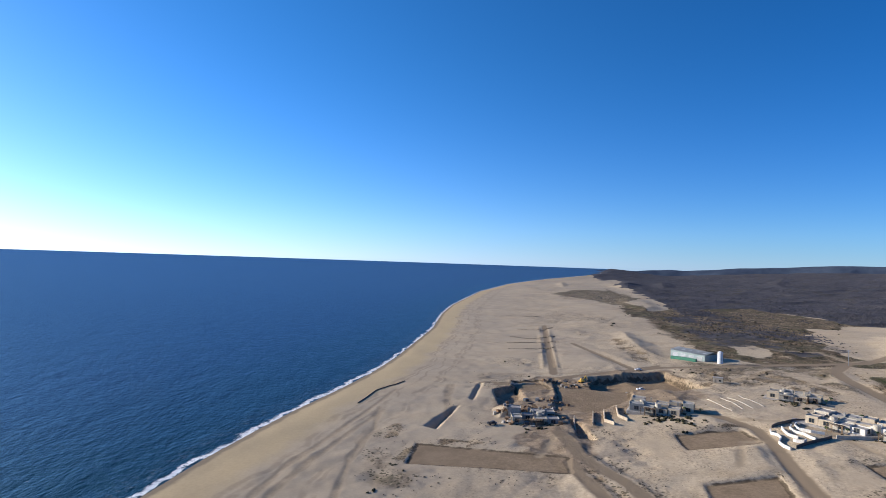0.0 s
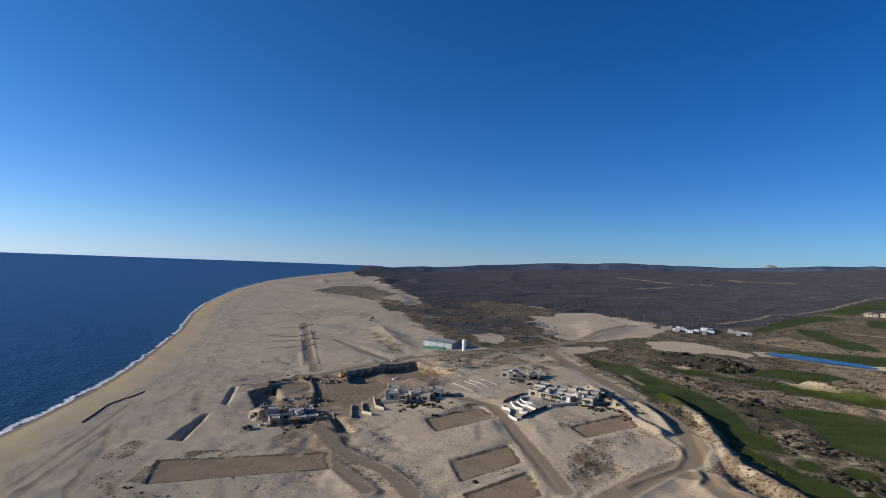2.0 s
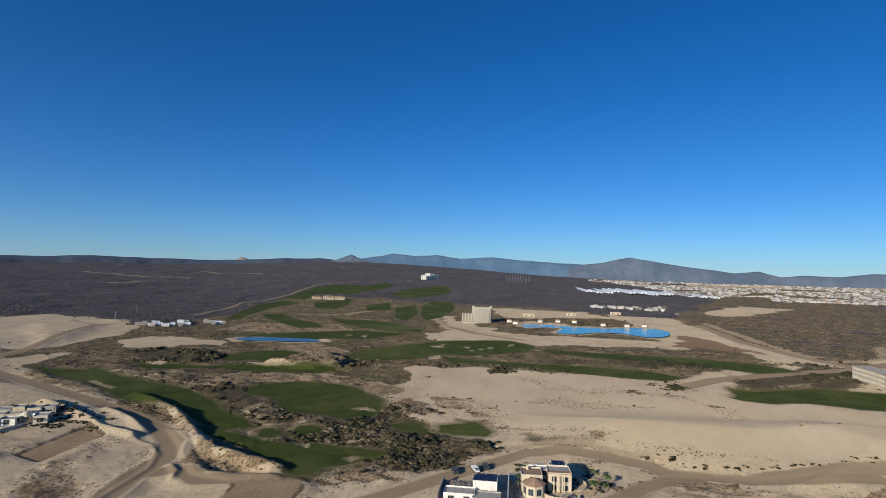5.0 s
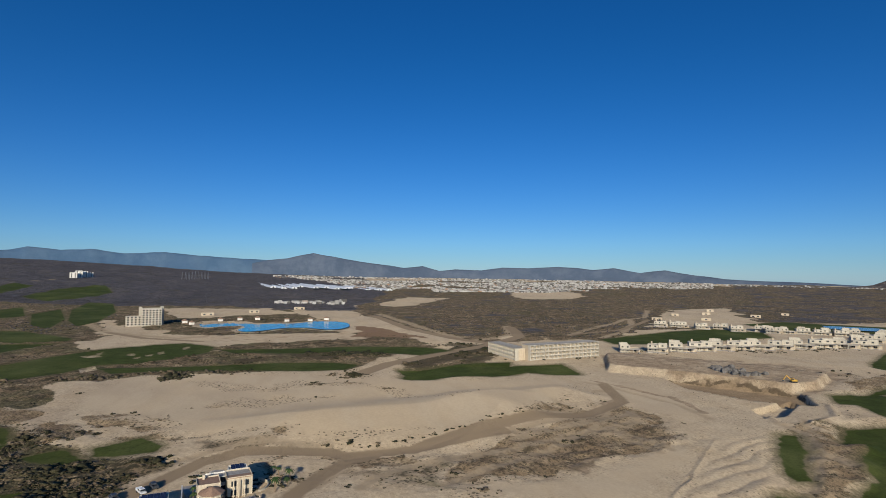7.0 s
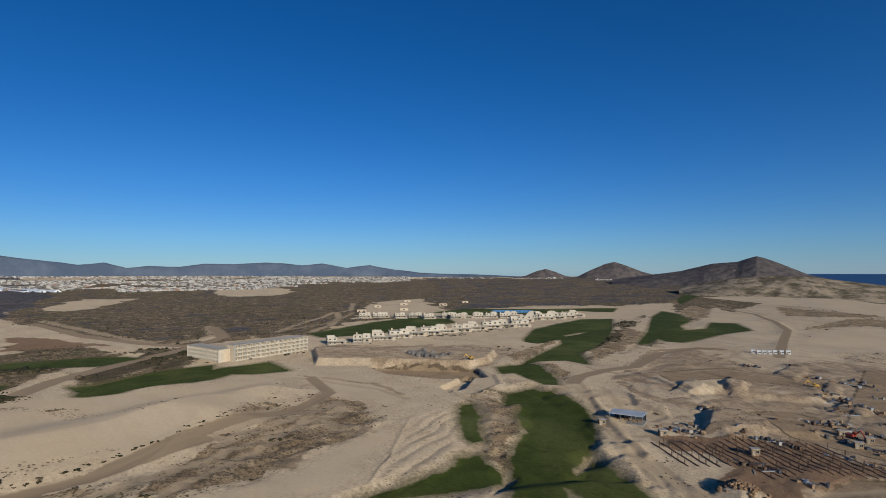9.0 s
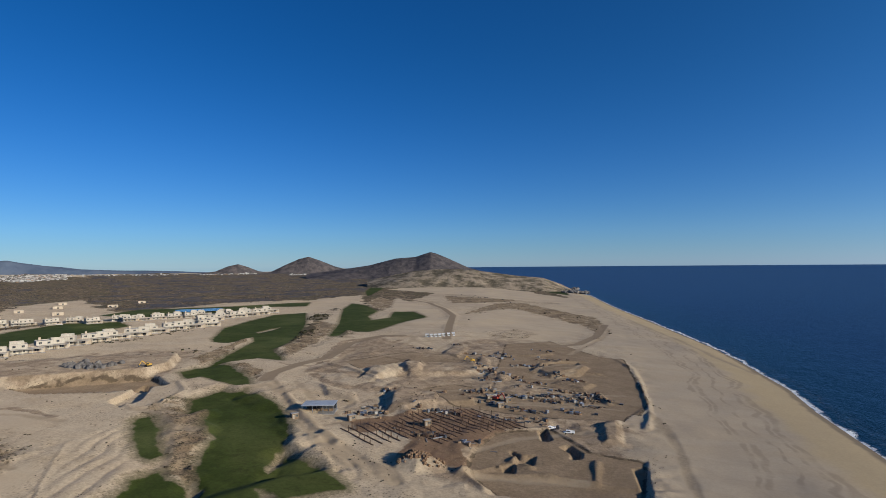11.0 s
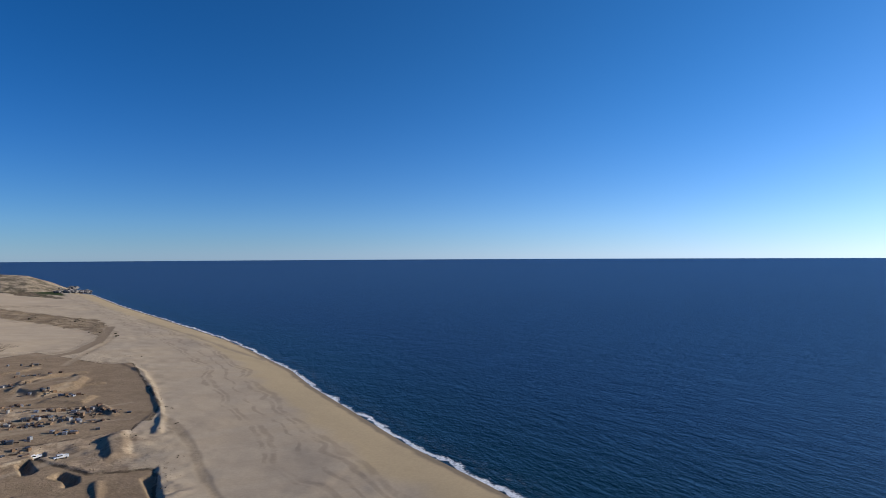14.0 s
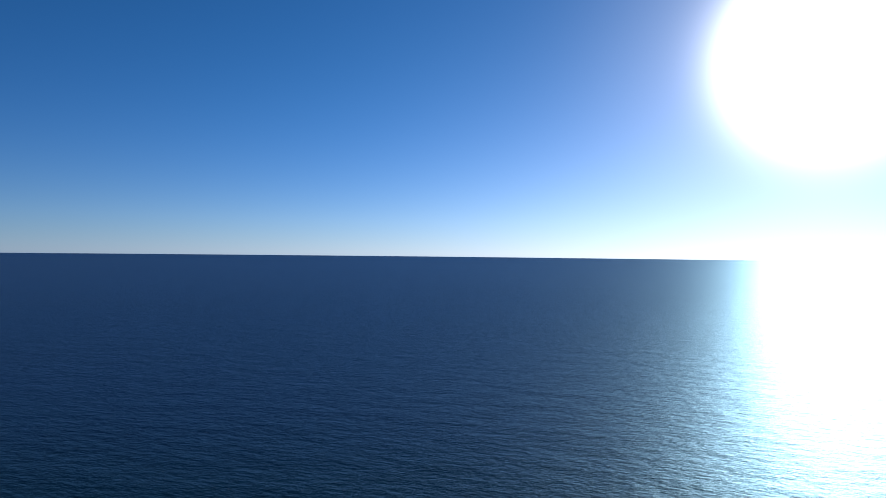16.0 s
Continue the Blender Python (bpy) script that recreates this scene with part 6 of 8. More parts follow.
def cream_villa():
    t = thing("villa", "cream stucco villa with tan tiled roofs, curved terraces and pool", "villa", 196, 18.5, facing(196, 18.5) + 6)
    t.matrix_basis = t.matrix_basis @ Matrix.Diagonal((0.86, 0.95, 0.92, 1))
    part("terrace", box(fresh(), 0.5, -2, -2.0, 25, 22, 2.25, 0, 0.15), PAVING, t)
    part("forecourt", box(fresh(), -6, 13, -1.2, 15, 12, 1.35, 8, 0.1), PAVING, t, "grey paved forecourt")
    block(t, -5.5, 3, 8, 8, 6.6, CREAM, TILE)
    block(t, 5.5, 4.5, 9, 8, 7.2, CREAM, ROOF)
    block(t, 0, 9, 13, 5, 6.0, WHITE, ROOF, sides="ns")
    block(t, 6, 12, 7, 4.5, 6.9, WHITE, ROOF, sides="ew")
    tower = part("tower", tube(fresh(), -5, -4, -0.5, 4.2, 4.2, 5.4, 8), CREAM, t)
    part("roof", tube(fresh(), -5, -4, 4.85, 4.7, 0.5, 1.7, 8), TILE, tower, "tan tiled eight-sided roof")
    for k in range(8):
        a = radians(22.5 + 45 * k)
        window(t, -5 + 3.95 * math.cos(a), -4 + 3.95 * math.sin(a), 2.7, 1.8, 2.1, 22.5 + 45 * k + 90)
    drum = part("round_roof", tube(fresh(), -1.5, 13.5, 0, 2.7, 3.0, 5.2, 20), WHITE, t)
    bm = tube(fresh(), -1.5, 13.5, 5.1, 2.4, 2.4, 0.3, 20)
    part("roof_basin", bm, ROOF, drum)
    part("tiled_roof", box(fresh(), 5.4, 2.0, 6.7, 9.4, 3.4, 0.18), TILE, t)
    for x in (3, 5, 7):
        part("column", tube(fresh(), x, -0.9, 0.2, 0.22, 0.2, 6.2, 10), CREAM, t)
    panels(t, 6, 12, 6.6, 5.2, 3.4)
    curved_wall(t, "balcony_wall", 3.5, -4, 4.6, 180, 360, 2.0, STONE)
    curved_wall(t, "terrace_wall", 8.5, -5, 3.6, 190, 380, 1.4, STONE)
    curved_wall(t, "garden_wall", -6, -6, 8.0, 170, 290, 0.9, WHITE)
    curved_wall(t, "garden_wall", 9.5, 8, 7.5, -70, 50, 1.2, CREAM)
    part("pool", tube(fresh(), 3.2, -9.5, 0.22, 3.1, 3.1, 0.1, 24), POOL, t, "small turquoise pool")
    part("chimney", box(fresh(), -7, 5.5, 6.2, 0.9, 0.9, 1.6), CREAM, t)


def unfinished_villa():
    t = thing("villa", "unfinished white villa with solar panels beside heaps of rubble", "villa", 186, 41.5, facing(186, 41.5) - 4)
    part("floor_slab", box(fresh(), 0, 0, -1.5, 24, 24, 1.6, 0, 0.1), BARE, t)
    block(t, 4, 2, 8, 7, 5.6, WHITE, ROOF)
    block(t, -4, -5, 10, 6, 3.6, WHITE, ROOF)
    block(t, 5, -7, 9, 6, 3.4, BARE, ROOF, sides="s")
    panels(t, 4, 2, 5.2, 6.8, 5.2)
    pergola(t, -5, 2.5, 6, 5)
    part("low_wall", box(fresh(), -11, 1, 0, 0.3, 18, 2.4), BARE, t)
    part("boundary_wall", box(fresh(), 11.6, 3, -1, 0.35, 25, 4.6), WHITE, t, "tall white boundary wall")
    for k, (x, y) in enumerate(((-8, 6), (-6, 8.5), (0, 9), (3, 10), (-9, 9.5))):
        bm = fresh()
        random.seed(40 + k)
        for _ in range(16):
            box(bm, x + random.gauss(0, 1.2), y + random.gauss(0, 0.9), 0.05 + random.random() * 0.5, random.uniform(0.4, 2.2), random.uniform(0.3, 0.9), random.uniform(0.15, 0.6), random.uniform(0, 180))
        part("rubble", bm, BARE, t)
    return t


def hill_villa(x, y, w, d, seed, label, mats, turn=0.0, gardens=False, blocks=9):
    """A villa of many low flat-roofed volumes round courts."""
    rnd = random.Random(seed)
    t = thing("villa", label, "villa", x, y, facing(x, y) + turn, "hillside villas")
    part("terrace", box(fresh(), 0, 0, -2.5, w + 3, d + 2, 2.75, 0, 0.2), PAVING, t)
    n = 0
    cells = [(i, j) for j in range(3) for i in range(max(3, blocks // 3 + 1))]
    rnd.shuffle(cells)
    nx = max(3, blocks // 3 + 1)
    for i, j in cells[:blocks]:
        bw, bd = w / nx * rnd.uniform(0.75, 1.12), d / 3 * rnd.uniform(0.7, 1.1)
        h = rnd.choice((2.9, 3.1, 3.3, 3.7)) + (1.8 if j == 2 else 0) * rnd.random() + n * 0.03
        n += 1
        block(t, -w / 2 + (i + 0.5) * w / nx, -d / 2 + (j + 0.5) * d / 3, bw, bd, h, rnd.choice(mats), rnd.choice((ROOF, ROOF, PAVING)), 0.2, rnd.choice((0, 0, 0, 8, -6)), "sew", (2.2, 1.9), 3.6)
    for k in range(3):
        pergola(t, rnd.uniform(-w / 2 + 3, w / 2 - 3), -d / 2 - rnd.uniform(0, 1), rnd.uniform(4, 6), rnd.uniform(3, 4.5))
    for k in range(3):
        part("chimney", box(fresh(), rnd.uniform(-w / 2, w / 2), rnd.uniform(0, d / 2), 2.5, 0.9, 0.9, rnd.uniform(2.2, 3.6)), rnd.choice(mats), t)
    for k in range(2):
        part("round_tower", tube(fresh(), rnd.uniform(-w / 3, w / 3), rnd.uniform(-d / 3, d / 4), 0, 1.6, 1.6, rnd.uniform(4.2, 5.2), 16), PALE, t)
    part("pool", box(fresh(), rnd.uniform(-w / 5, w / 5), -d / 2 - 0.6, 0.22, 7, 3.2, 0.1), POND, t, "dark blue swimming pool")
    if gardens:
        part("terrace_slab", box(fresh(), -w * 0.5, -d * 0.35, -2.4, 12, 10, 2.5, 20), PAVING, t)
    return t


cream_villa()
unfinished_villa()
hill_villa(200, 269, 38, 22, 3, "large white hillside villa with curved garden walls", (WHITE, PALE, BARE, STONE), -16, True, 15)
hill_villa(208, 330, 27, 13, 4, "low white and beige villa beside a sandy cutting", (PALE, STONE, BARE), -6, False, 10)
hill_villa(122, 307, 32, 18, 5, "beige and white villa with pergolas above a green terrace", (STONE, PALE, BARE), -4, False, 12)
hill_villa(51, 302, 25, 17, 6, "half-built grey villa among dark soil heaps", (BARE, STONE, BARE), 8, False, 9)


def warehouse():
    t = thing("warehouse", "long grey metal warehouse with a pale roof", "warehouse", 218, 481, facing(218, 481) - 38)
    w, d, h = 34, 20, 6.0
    part("wall", box(fresh(), 0, 0, -1, w, d, h + 1), TEAL, t)
    bm = fresh()
    for s in (-1, 1):
        vs = [bm.verts.new(v) for v in ((-w / 2 - 0.5, s * (d / 2 + 0.6), h + 0.05), (w / 2 + 0.5, s * (d / 2 + 0.6), h + 0.05), (w / 2 + 0.5, 0, h + 2.0), (-w / 2 - 0.5, 0, h + 2.0))]
        bm.faces.new(vs if s < 0 else vs[::-1])
    bmesh.ops.solidify(bm, geom=bm.faces[:], thickness=0.15)
    part("roof", bm, TINROOF, t)
    for k in range(4):
        part("rolling_door", box(fresh(), -12 + k * 8, -d / 2 - 0.06, 0, 5, 0.12, 4.4), STEEL, t)
    for k in range(5):
        part("skylight", box(fresh(), -14 + k * 7, -5, h + 1.15, 1.2, 6, 0.1), WHITEP, t)
    t = thing("storage_tank", "tall white cylindrical tank beside the warehouse", "tank", 225, 452, 0)
    part("shell", tube(fresh(), 0, 0, -0.5, 2.0, 2.0, 9.5, 20), WHITEP, t)
    part("lid", tube(fresh(), 0, 0, 9.0, 2.1, 0.4, 0.9, 20), WHITEP, t)
    bm = fresh()
    for s in (-0.25, 0.25):
        bar(bm, (s, -2.15, 0), (s, -2.15, 9.3), 0.06)
    for k in range(18):
        bar(bm, (-0.25, -2.15, 0.4 + k * 0.5), (0.25, -2.15, 0.4 + k * 0.5), 0.05)
    part("ladder", bm, STEEL, t)
    for k, (x, y) in enumerate(((202, 474), (205, 468), (208, 463), (200, 480))):
        c = thing("container", "green steel container beside the warehouse", "container", x, y, facing(x, y) - 30, "green containers")
        part("body", box(fresh(), 0, 0, 0, 6, 2.4, 2.6, 0, 0.05), GREENP, c)
        part("door", box(fresh(), 3.05, 0, 0.1, 0.08, 2.2, 2.4), GREENP, c)


def hut(x, y, turn, w, d, h, mat, label, group="", name="hut"):
    t = thing(name, label, "hut", x, y, turn, group)
    part("wall", box(fresh(), 0, 0, -0.4, w, d, h + 0.4), mat, t)
    part("roof", box(fresh(), 0, 0, h, w + 0.4, d + 0.4, 0.18, 0, 0.04), WHITEP if mat is WHITEP else ROOF, t)
    part("door", box(fresh(), -w / 4, -d / 2 - 0.04, 0, 0.95, 0.1, 2.05), FRAME, t)
    window(t, w / 5, -d / 2 - 0.01, 1.5, 1.2, 1.0, 0)
    return t


warehouse()
hut(186, 376, facing(186, 376), 6, 4, 3.2, CREAM, "small cream site hut on the sand")
random.seed(5)
for k in range(26):
    u, v = random.random(), random.random()
    hx, hy = 560 + 88 * u + 10 * v, 525 - 38 * u + 42 * v
    hut(hx, hy, facing(hx, hy) + random.choice((0, 0, 90)), random.choice((5, 8, 12, 16)), 5, random.uniform(2.6, 4.2), random.choice((WHITEP, WHITEP, PALE, BARE)), "pale site cabin in a fenced yard", "white site cabins")
for k, (x, y) in enumerate(((171, -562), (166, -562), (162, -563), (158, -564), (155, -569), (151, -574), (147, -579))):
    hut(x, y, facing(x, y), 3.2, 3.0, 3.0, WHITEP, "small white site trailer beside the dirt road", "white site trailers", "site_trailer")
for x, y in ((53, -315), (51, -329), (62, -330), (80, -262), (118, -258), (146, -252)):
    hut(x, y, facing(x, y) + 20, 3.4, 2.6, 2.6, WOOD, "tan plywood site shed on the building site", "plywood sheds", "site_shed")


def hotel():
    t = thing("hotel", "seven-storey pale hotel block with a lower wing", "hotel", 838, 178, facing(838, 178) + 6)
    block(t, 0, 6, 24, 16, 23, PALE, ROOF, sides="sew", gap=3.8, size=(2.0, 1.8))
    block(t, -21, 10, 18, 14, 12.5, PALE, ROOF, sides="sw", gap=3.8, size=(2.0, 1.8))
    for k in range(7):
        part("floor_band", box(fresh(), 0, -2.4, 3.05 * k + 2.95, 24.6, 1.2, 0.25), WHITE, t)
    for s in (-1, 1):
        part("stair_tower", box(fresh(), s * 13.2, 7, -1, 3.4, 8, 26), PALE, t)


def resort():
    """A long hotel with open balconies, in two wings."""
    t = thing("resort_hotel", "long white four-storey resort hotel with open balconies", "hotel", 478, -226, 0)
    def wing(ax, ay, bx, by, floors):
        a, b = Vector((ax - 478, ay + 226)), Vector((bx - 478, by + 226))
        mid, along = (a + b) / 2, (b - a)
        turn = math.degrees(math.atan2(along.y, along.x))
        wg = part("wing", box(fresh(), 0, 0, -2, along.length, 9, floors * 3.2 + 2), STONE, t)
        wg.matrix_basis = pose(mid.x, mid.y, 0, 0, 0, turn)
        part("roof", box(fresh(), 0, -1.5, floors * 3.2, along.length + 1, 13, 0.35), PALE, wg)
        bays = int(along.length / 4.6)
        for f in range(floors):
            part("balcony_floor", box(fresh(), 0, -6.2, f * 3.2, along.length, 3.4, 0.3), PALE, wg)
            for k in range(bays):
                u = (k + 0.5) * along.length / bays - along.length / 2
                window(wg, u, -4.55, f * 3.2 + 1.5, 1.7, 1.9, 0)
                part("parapet", box(fresh(), u, -7.8, f * 3.2 + 0.3, along.length / bays - 0.8, 0.15, 0.95), PALE, wg)
        for k in range(bays + 1):
            part("pier", box(fresh(), k * along.length / bays - along.length / 2, -6.3, -2, 0.5, 3.6, floors * 3.2 + 2), PALE, wg)
    wing(508, -192, 457, -198, 3)
    wing(457, -200, 474, -276, 4)


def townhouse(x, y, kind, group="row of houses"):
    t = thing("townhouse", "white two-storey townhouse with terraces on a golf course", "house", x, y, 0, group)
    block(t, -3.5, 1, 7.5, 9, 6.3, PALE, ROOF, sides="sw", size=(1.2, 1.2), gap=3.2)
    block(t, 4, 0 if kind else 2, 7, 8, 3.4, STONE, ROOF, sides="se", size=(1.8, 1.5))
    block(t, 3 if kind else -4, 4, 6, 5, 6.9 if kind else 7.6, PALE, ROOF, sides="s", size=(1.2, 1.2))
    part("terrace", box(fresh(), 0, -6, -1, 15, 4, 1.3), PAVING, t)
    for px_ in (-6, -2, 2, 6):
        part("column", box(fresh(), px_, -7.6, 0.2, 0.4, 0.4, 2.9), PALE, t)
    part("porch_roof", box(fresh(), 0, -6, 3.1, 14, 4.2, 0.25), PALE, t)
    part("chimney", box(fresh(), -5, 4, 5.8, 1, 1, 2.2), STONE, t)
    return t


hotel()
resort()
ROW = [(489, -325), (481, -352), (479, -378), (480, -402), (481, -427), (483, -452), (483, -477), (480, -502), (477, -526), (476, -552), (471, -578),
       (468, -604), (500, -640), (509, -667), (513, -695), (509, -720), (505, -745), (503, -770), (506, -800)]
first = [townhouse(ROW[0][0], ROW[0][1], 0), townhouse(ROW[1][0], ROW[1][1], 1)]
for k, (x, y) in enumerate(ROW):
    m = pose(x, y, ground_z(x, y), 0, 0, facing(x, y) + (8, -6, 3)[k % 3]) @ Matrix.Diagonal((1.3, 1.2, 1.15, 1))
    if k < 2:
        first[k].matrix_basis = m
    else:
        copy_thing(first[k % 2], m)
random.seed(8)
for k in range(22):
    u = k / 21
    x, y = (748 - 180 * u + random.uniform(-12, 12), -520 - 170 * u + random.uniform(-14, 14)) if k % 2 else (620 - 100 * u + random.uniform(-10, 10), -640 - 150 * u + random.uniform(-10, 10))
    copy_thing(first[k % 2], pose(x, y, ground_z(x, y), 0, 0, facing(x, y) + random.choice((0, 12, -15))))


def club_house():
    t = thing("club_house", "low club house with broad roofs on the golf course", "club house", 1225, 640, facing(1225, 640))
    for x, w, h in ((-26, 22, 6), (2, 26, 7.2), (28, 22, 6.4)):
        block(t, x, 0, w, 16, h, STONE, TILE, sides="s", gap=5)
        part("hip_roof", tube(fresh(), x, 0, h + 0.02, w * 0.62, w * 0.2, 2.6, 4), TILE, t)


def far_block(x, y, w, d, h, label, group, mat=WHITE, roof=WHITE):
    t = thing("apartment_building", label, "apartment building", x, y, facing(x, y), group)
    block(t, 0, 0, w, d, h, mat, roof, sides="s", gap=8, size=(3.2, 2.0))


club_house()
for k in range(4):
    far_block(2400 + 30 * k, 782 - 9 * k, 24, 16, (20, 26, 24, 18)[k], "white apartment block alone on the far plain", "far white blocks")
for x, y, w in ((812, -690, 30), (850, -620, 34), (905, -700, 26), (930, -790, 30), (870, -850, 34), (1000, -860, 28), (880, -930, 26), (1130, -20, 40), (1080, 60, 34), (1010, 130, 40)):
    far_block(x, y, w * 0.5, 9, 4.2, "low beige building on bare ground", "low beige buildings", STONE, PAVING)
for k, (x, y) in enumerate(((884, 97), (888, 70), (886, 45), (868, 2), (871, -32), (882, -57), (830, 128), (850, 140))):
    t = thing("cabana", "small white cabana beside the turquoise lagoon", "cabana", x + 8, y, facing(x, y), "lagoon cabanas")
    part("wall", box(fresh(), 0, 0, -0.5, 7, 6, 4.0), WHITE, t)
    part("roof", tube(fresh(), 0, 0, 3.5, 5.2, 0.4, 2.2, 8), TILE, t)
    part("deck", box(fresh(), 0, -5, -0.5, 9, 5, 0.7), WOOD, t)
for k in range(12):
    x, y = 2357 - 9 * k, 91 - 36 * k
    t = thing("greenhouse", "long white greenhouse tunnel on the far plain", "greenhouse", x, y, -82.8, "white greenhouse tunnels")
    bm = fresh()
    length = 600 if k % 5 != 3 else 380
    ring = [(math.cos(radians(a)) * 10, max(0, math.sin(radians(a))) * 6) for a in (180, 150, 120, 90, 60, 30, 0)]
    ends = [[bm.verts.new((u, yy, z)) for u, z in ring] for yy in (-length / 2, length / 2)]
    for i in range(6):
        bm.faces.new((ends[0][i], ends[0][i + 1], ends[1][i + 1], ends[1][i]))
    bm.faces.new(ends[0]), bm.faces.new(ends[1][::-1])
    part("cover", bm, WHITEP, t)
    part("door", box(fresh(), 0, -length / 2 - 0.1, 0, 4, 0.2, 4), DARKP, t)


def town():
    """The far town: thousands of small houses in blocks."""
    n = Nodes("town_walls")
    r = n.island()
    col = n.mix(n.step(r, 0.1, 0.95), (0.50, 0.48, 0.45), (0.11, 0.1, 0.09))
    col = n.mix(n.step(n.math("FRACT", n.math("MULTIPLY", r, 7.3)), 0.95, 0.97), col, (0.34, 0.22, 0.15))
    mat = n.surface(Base_Color=col, Roughness=0.9, Specular_IOR_Level=0.1)
    rng = np.random.default_rng(4)
    b = np.radians(rng.uniform(-131, -90, 21000))
    r = 1 / rng.uniform(1 / 4500, 1 / 1930, 21000)
    x, y = -r * np.sin(b), r * np.cos(b)
    keep = (grain(x, y, 330, 71) + 0.6 * grain(x, y, 120, 72) > -0.02 - 0.3 * smooth(2500, 3600, r)) & (r > np.interp(np.degrees(b), (-131, -124, -116, -104, -97, -94, -90), (3300, 2500, 2100, 1960, 1980, 2900, 3700)))
    x, y, r = x[keep], y[keep], r[keep]
    for b0, b1, r0, r1, k in ((-94, -88.5, 3600, 3950, 150), (-95.5, -88.8, 1290, 1350, 60), (-146.5, -141, 3700, 4050, 90), (-154, -149.5, 3500, 3720, 110), (-140, -128, 3900, 4500, 130)):
        b, q = np.radians(rng.uniform(b0, b1, k)), rng.uniform(r0, r1, k)
        x, y = np.concatenate([x, -q * np.sin(b)]), np.concatenate([y, q * np.cos(b)])
    z = masks(x, y)["z"]
    k = len(x)
    w, d, h = rng.uniform(5, 12, k), rng.uniform(5, 10, k), rng.uniform(2.5, 5.5, k) * np.where(rng.random(k) > 0.96, 1.8, 1)
    t = rng.choice((0.3, 0.34, 1.87), k)
    c, s = np.cos(t), np.sin(t)
    verts = np.zeros((k, 8, 3))
    for i, (a, e, q) in enumerate(((-1, -1, 0), (1, -1, 0), (1, 1, 0), (-1, 1, 0), (-1, -1, 1), (1, -1, 1), (1, 1, 1), (-1, 1, 1))):
        u, v = a * w / 2, e * d / 2
        verts[:, i] = np.stack([x + c * u - s * v, y + s * u + c * v, z - 1 + q * (h + 1)], 1)
    f = np.array([(0, 1, 5, 4), (1, 2, 6, 5), (2, 3, 7, 6), (3, 0, 4, 7), (4, 5, 6, 7)])
    faces = (np.arange(k)[:, None, None] * 8 + f[None]).reshape(-1, 4)
    ob = sheet("town_houses", verts.reshape(-1, 3), faces, None, {}, mat)
    ob.data.polygons.foreach_set("use_smooth", np.zeros(len(faces), bool))
    tagged(ob, "far town of small white and grey houses", "town", kind="stuff")


town()


def water(name, line, material, label, lift):
    bm = fresh()
    zs = float(np.mean([base_height(np.array([float(x)]), np.array([float(y)]), inland(np.array([float(x)]), np.array([float(y)])))[0] for x, y in line]))
    pts = dense(line + line[:1], 6)[:-1]
    n = len(pts)
    # rounded shore
    for _ in range(6):
        pts = [tuple((np.array(pts[i - 1]) + 2 * np.array(pts[i]) + np.array(pts[(i + 1) % n])) / 4) for i in range(n)]
    bm.faces.new([bm.verts.new((x, y, zs + lift)) for x, y in pts])
    bmesh.ops.triangulate(bm, faces=bm.faces[:])
    return lone(name, bm, material, label, "water", kind="structure")


pools = [line for kind, line, _ in PLAN if kind == "water"]
water("lagoon", pools[0], POOL, "bright turquoise swimming lagoon with sandy shores", 0.2)
for p in pools[1:]:
    water("pond", p, POND, "dark blue pond on the golf course", 0.2)


# ---- building site, walls, vehicles
def wall_thing(name, line, h, thick, mat, label, category, group):
    return lone(name, strip_wall(dense(line, 4), h, thick), mat, label, category, group)


for line in ([(73, 302), (70, 285)], [(86, 313), (79, 287)], [(92, 313), (87, 294), (90, 287)], [(101, 320), (96, 300), (99, 294)]):
    wall_thing("retaining_wall", line, 1.6, 0.5, STONE, "pale concrete retaining wall on a sand slope", "retaining wall", "slope walls")
for line in ([(158, 331), (158, 303)], [(167, 334), (167, 309)], [(172, 336), (173, 310)], [(181, 340), (182, 315)]):
    wall_thing("low_wall", line, 0.3, 0.4, PALE, "low pale kerb wall of a terraced lot", "low wall", "terrace walls")
for line in ([(158, 268), (156, 264), (157, 260), (156, 256), (152, 251), (151, 246), (151, 241)], [(164, 269), (162, 264), (161, 259), (163, 255)], [(171, 273), (168, 269), (167, 264), (169, 260)],
             [(176, 277), (172, 272), (171, 267), (174, 263), (179, 261)], [(159, 252), (159, 250), (161, 248), (164, 251)], [(169, 260), (168, 256), (169, 252)]):
    wall_thing("garden_wall", line, 1.3, 0.5, WHITE, "curved white garden wall of a terraced slope", "garden wall", "curved garden walls")
wall_thing("boundary_wall", [(181, 256), (195, 254), (214, 256)], 1.6, 0.4, PALE, "long pale boundary wall in front of a villa", "boundary wall", "")
for line in ([(161, 272), (168, 276), (179, 282), (189, 283)], [(154, 242), (167, 249), (179, 256)]):
    wall_thing("garden_fence", line, 1.5, 0.12, DARKP, "dark slatted garden fence round a villa", "fence", "garden fences")
wall_thing("retaining_wall", [(49, 387), (52, 394), (60, 398), (68, 397)], 1.0, 0.5, STONE, "curved pale wall round a graded pad", "retaining wall", "slope walls")
wall_thing("sand_fence", [(-48, 337), (-45, 350), (-41, 371), (-34, 386), (-24, 401)], 0.5, 0.2, TARP, "black sheet fence winding over the beach", "fence", "")
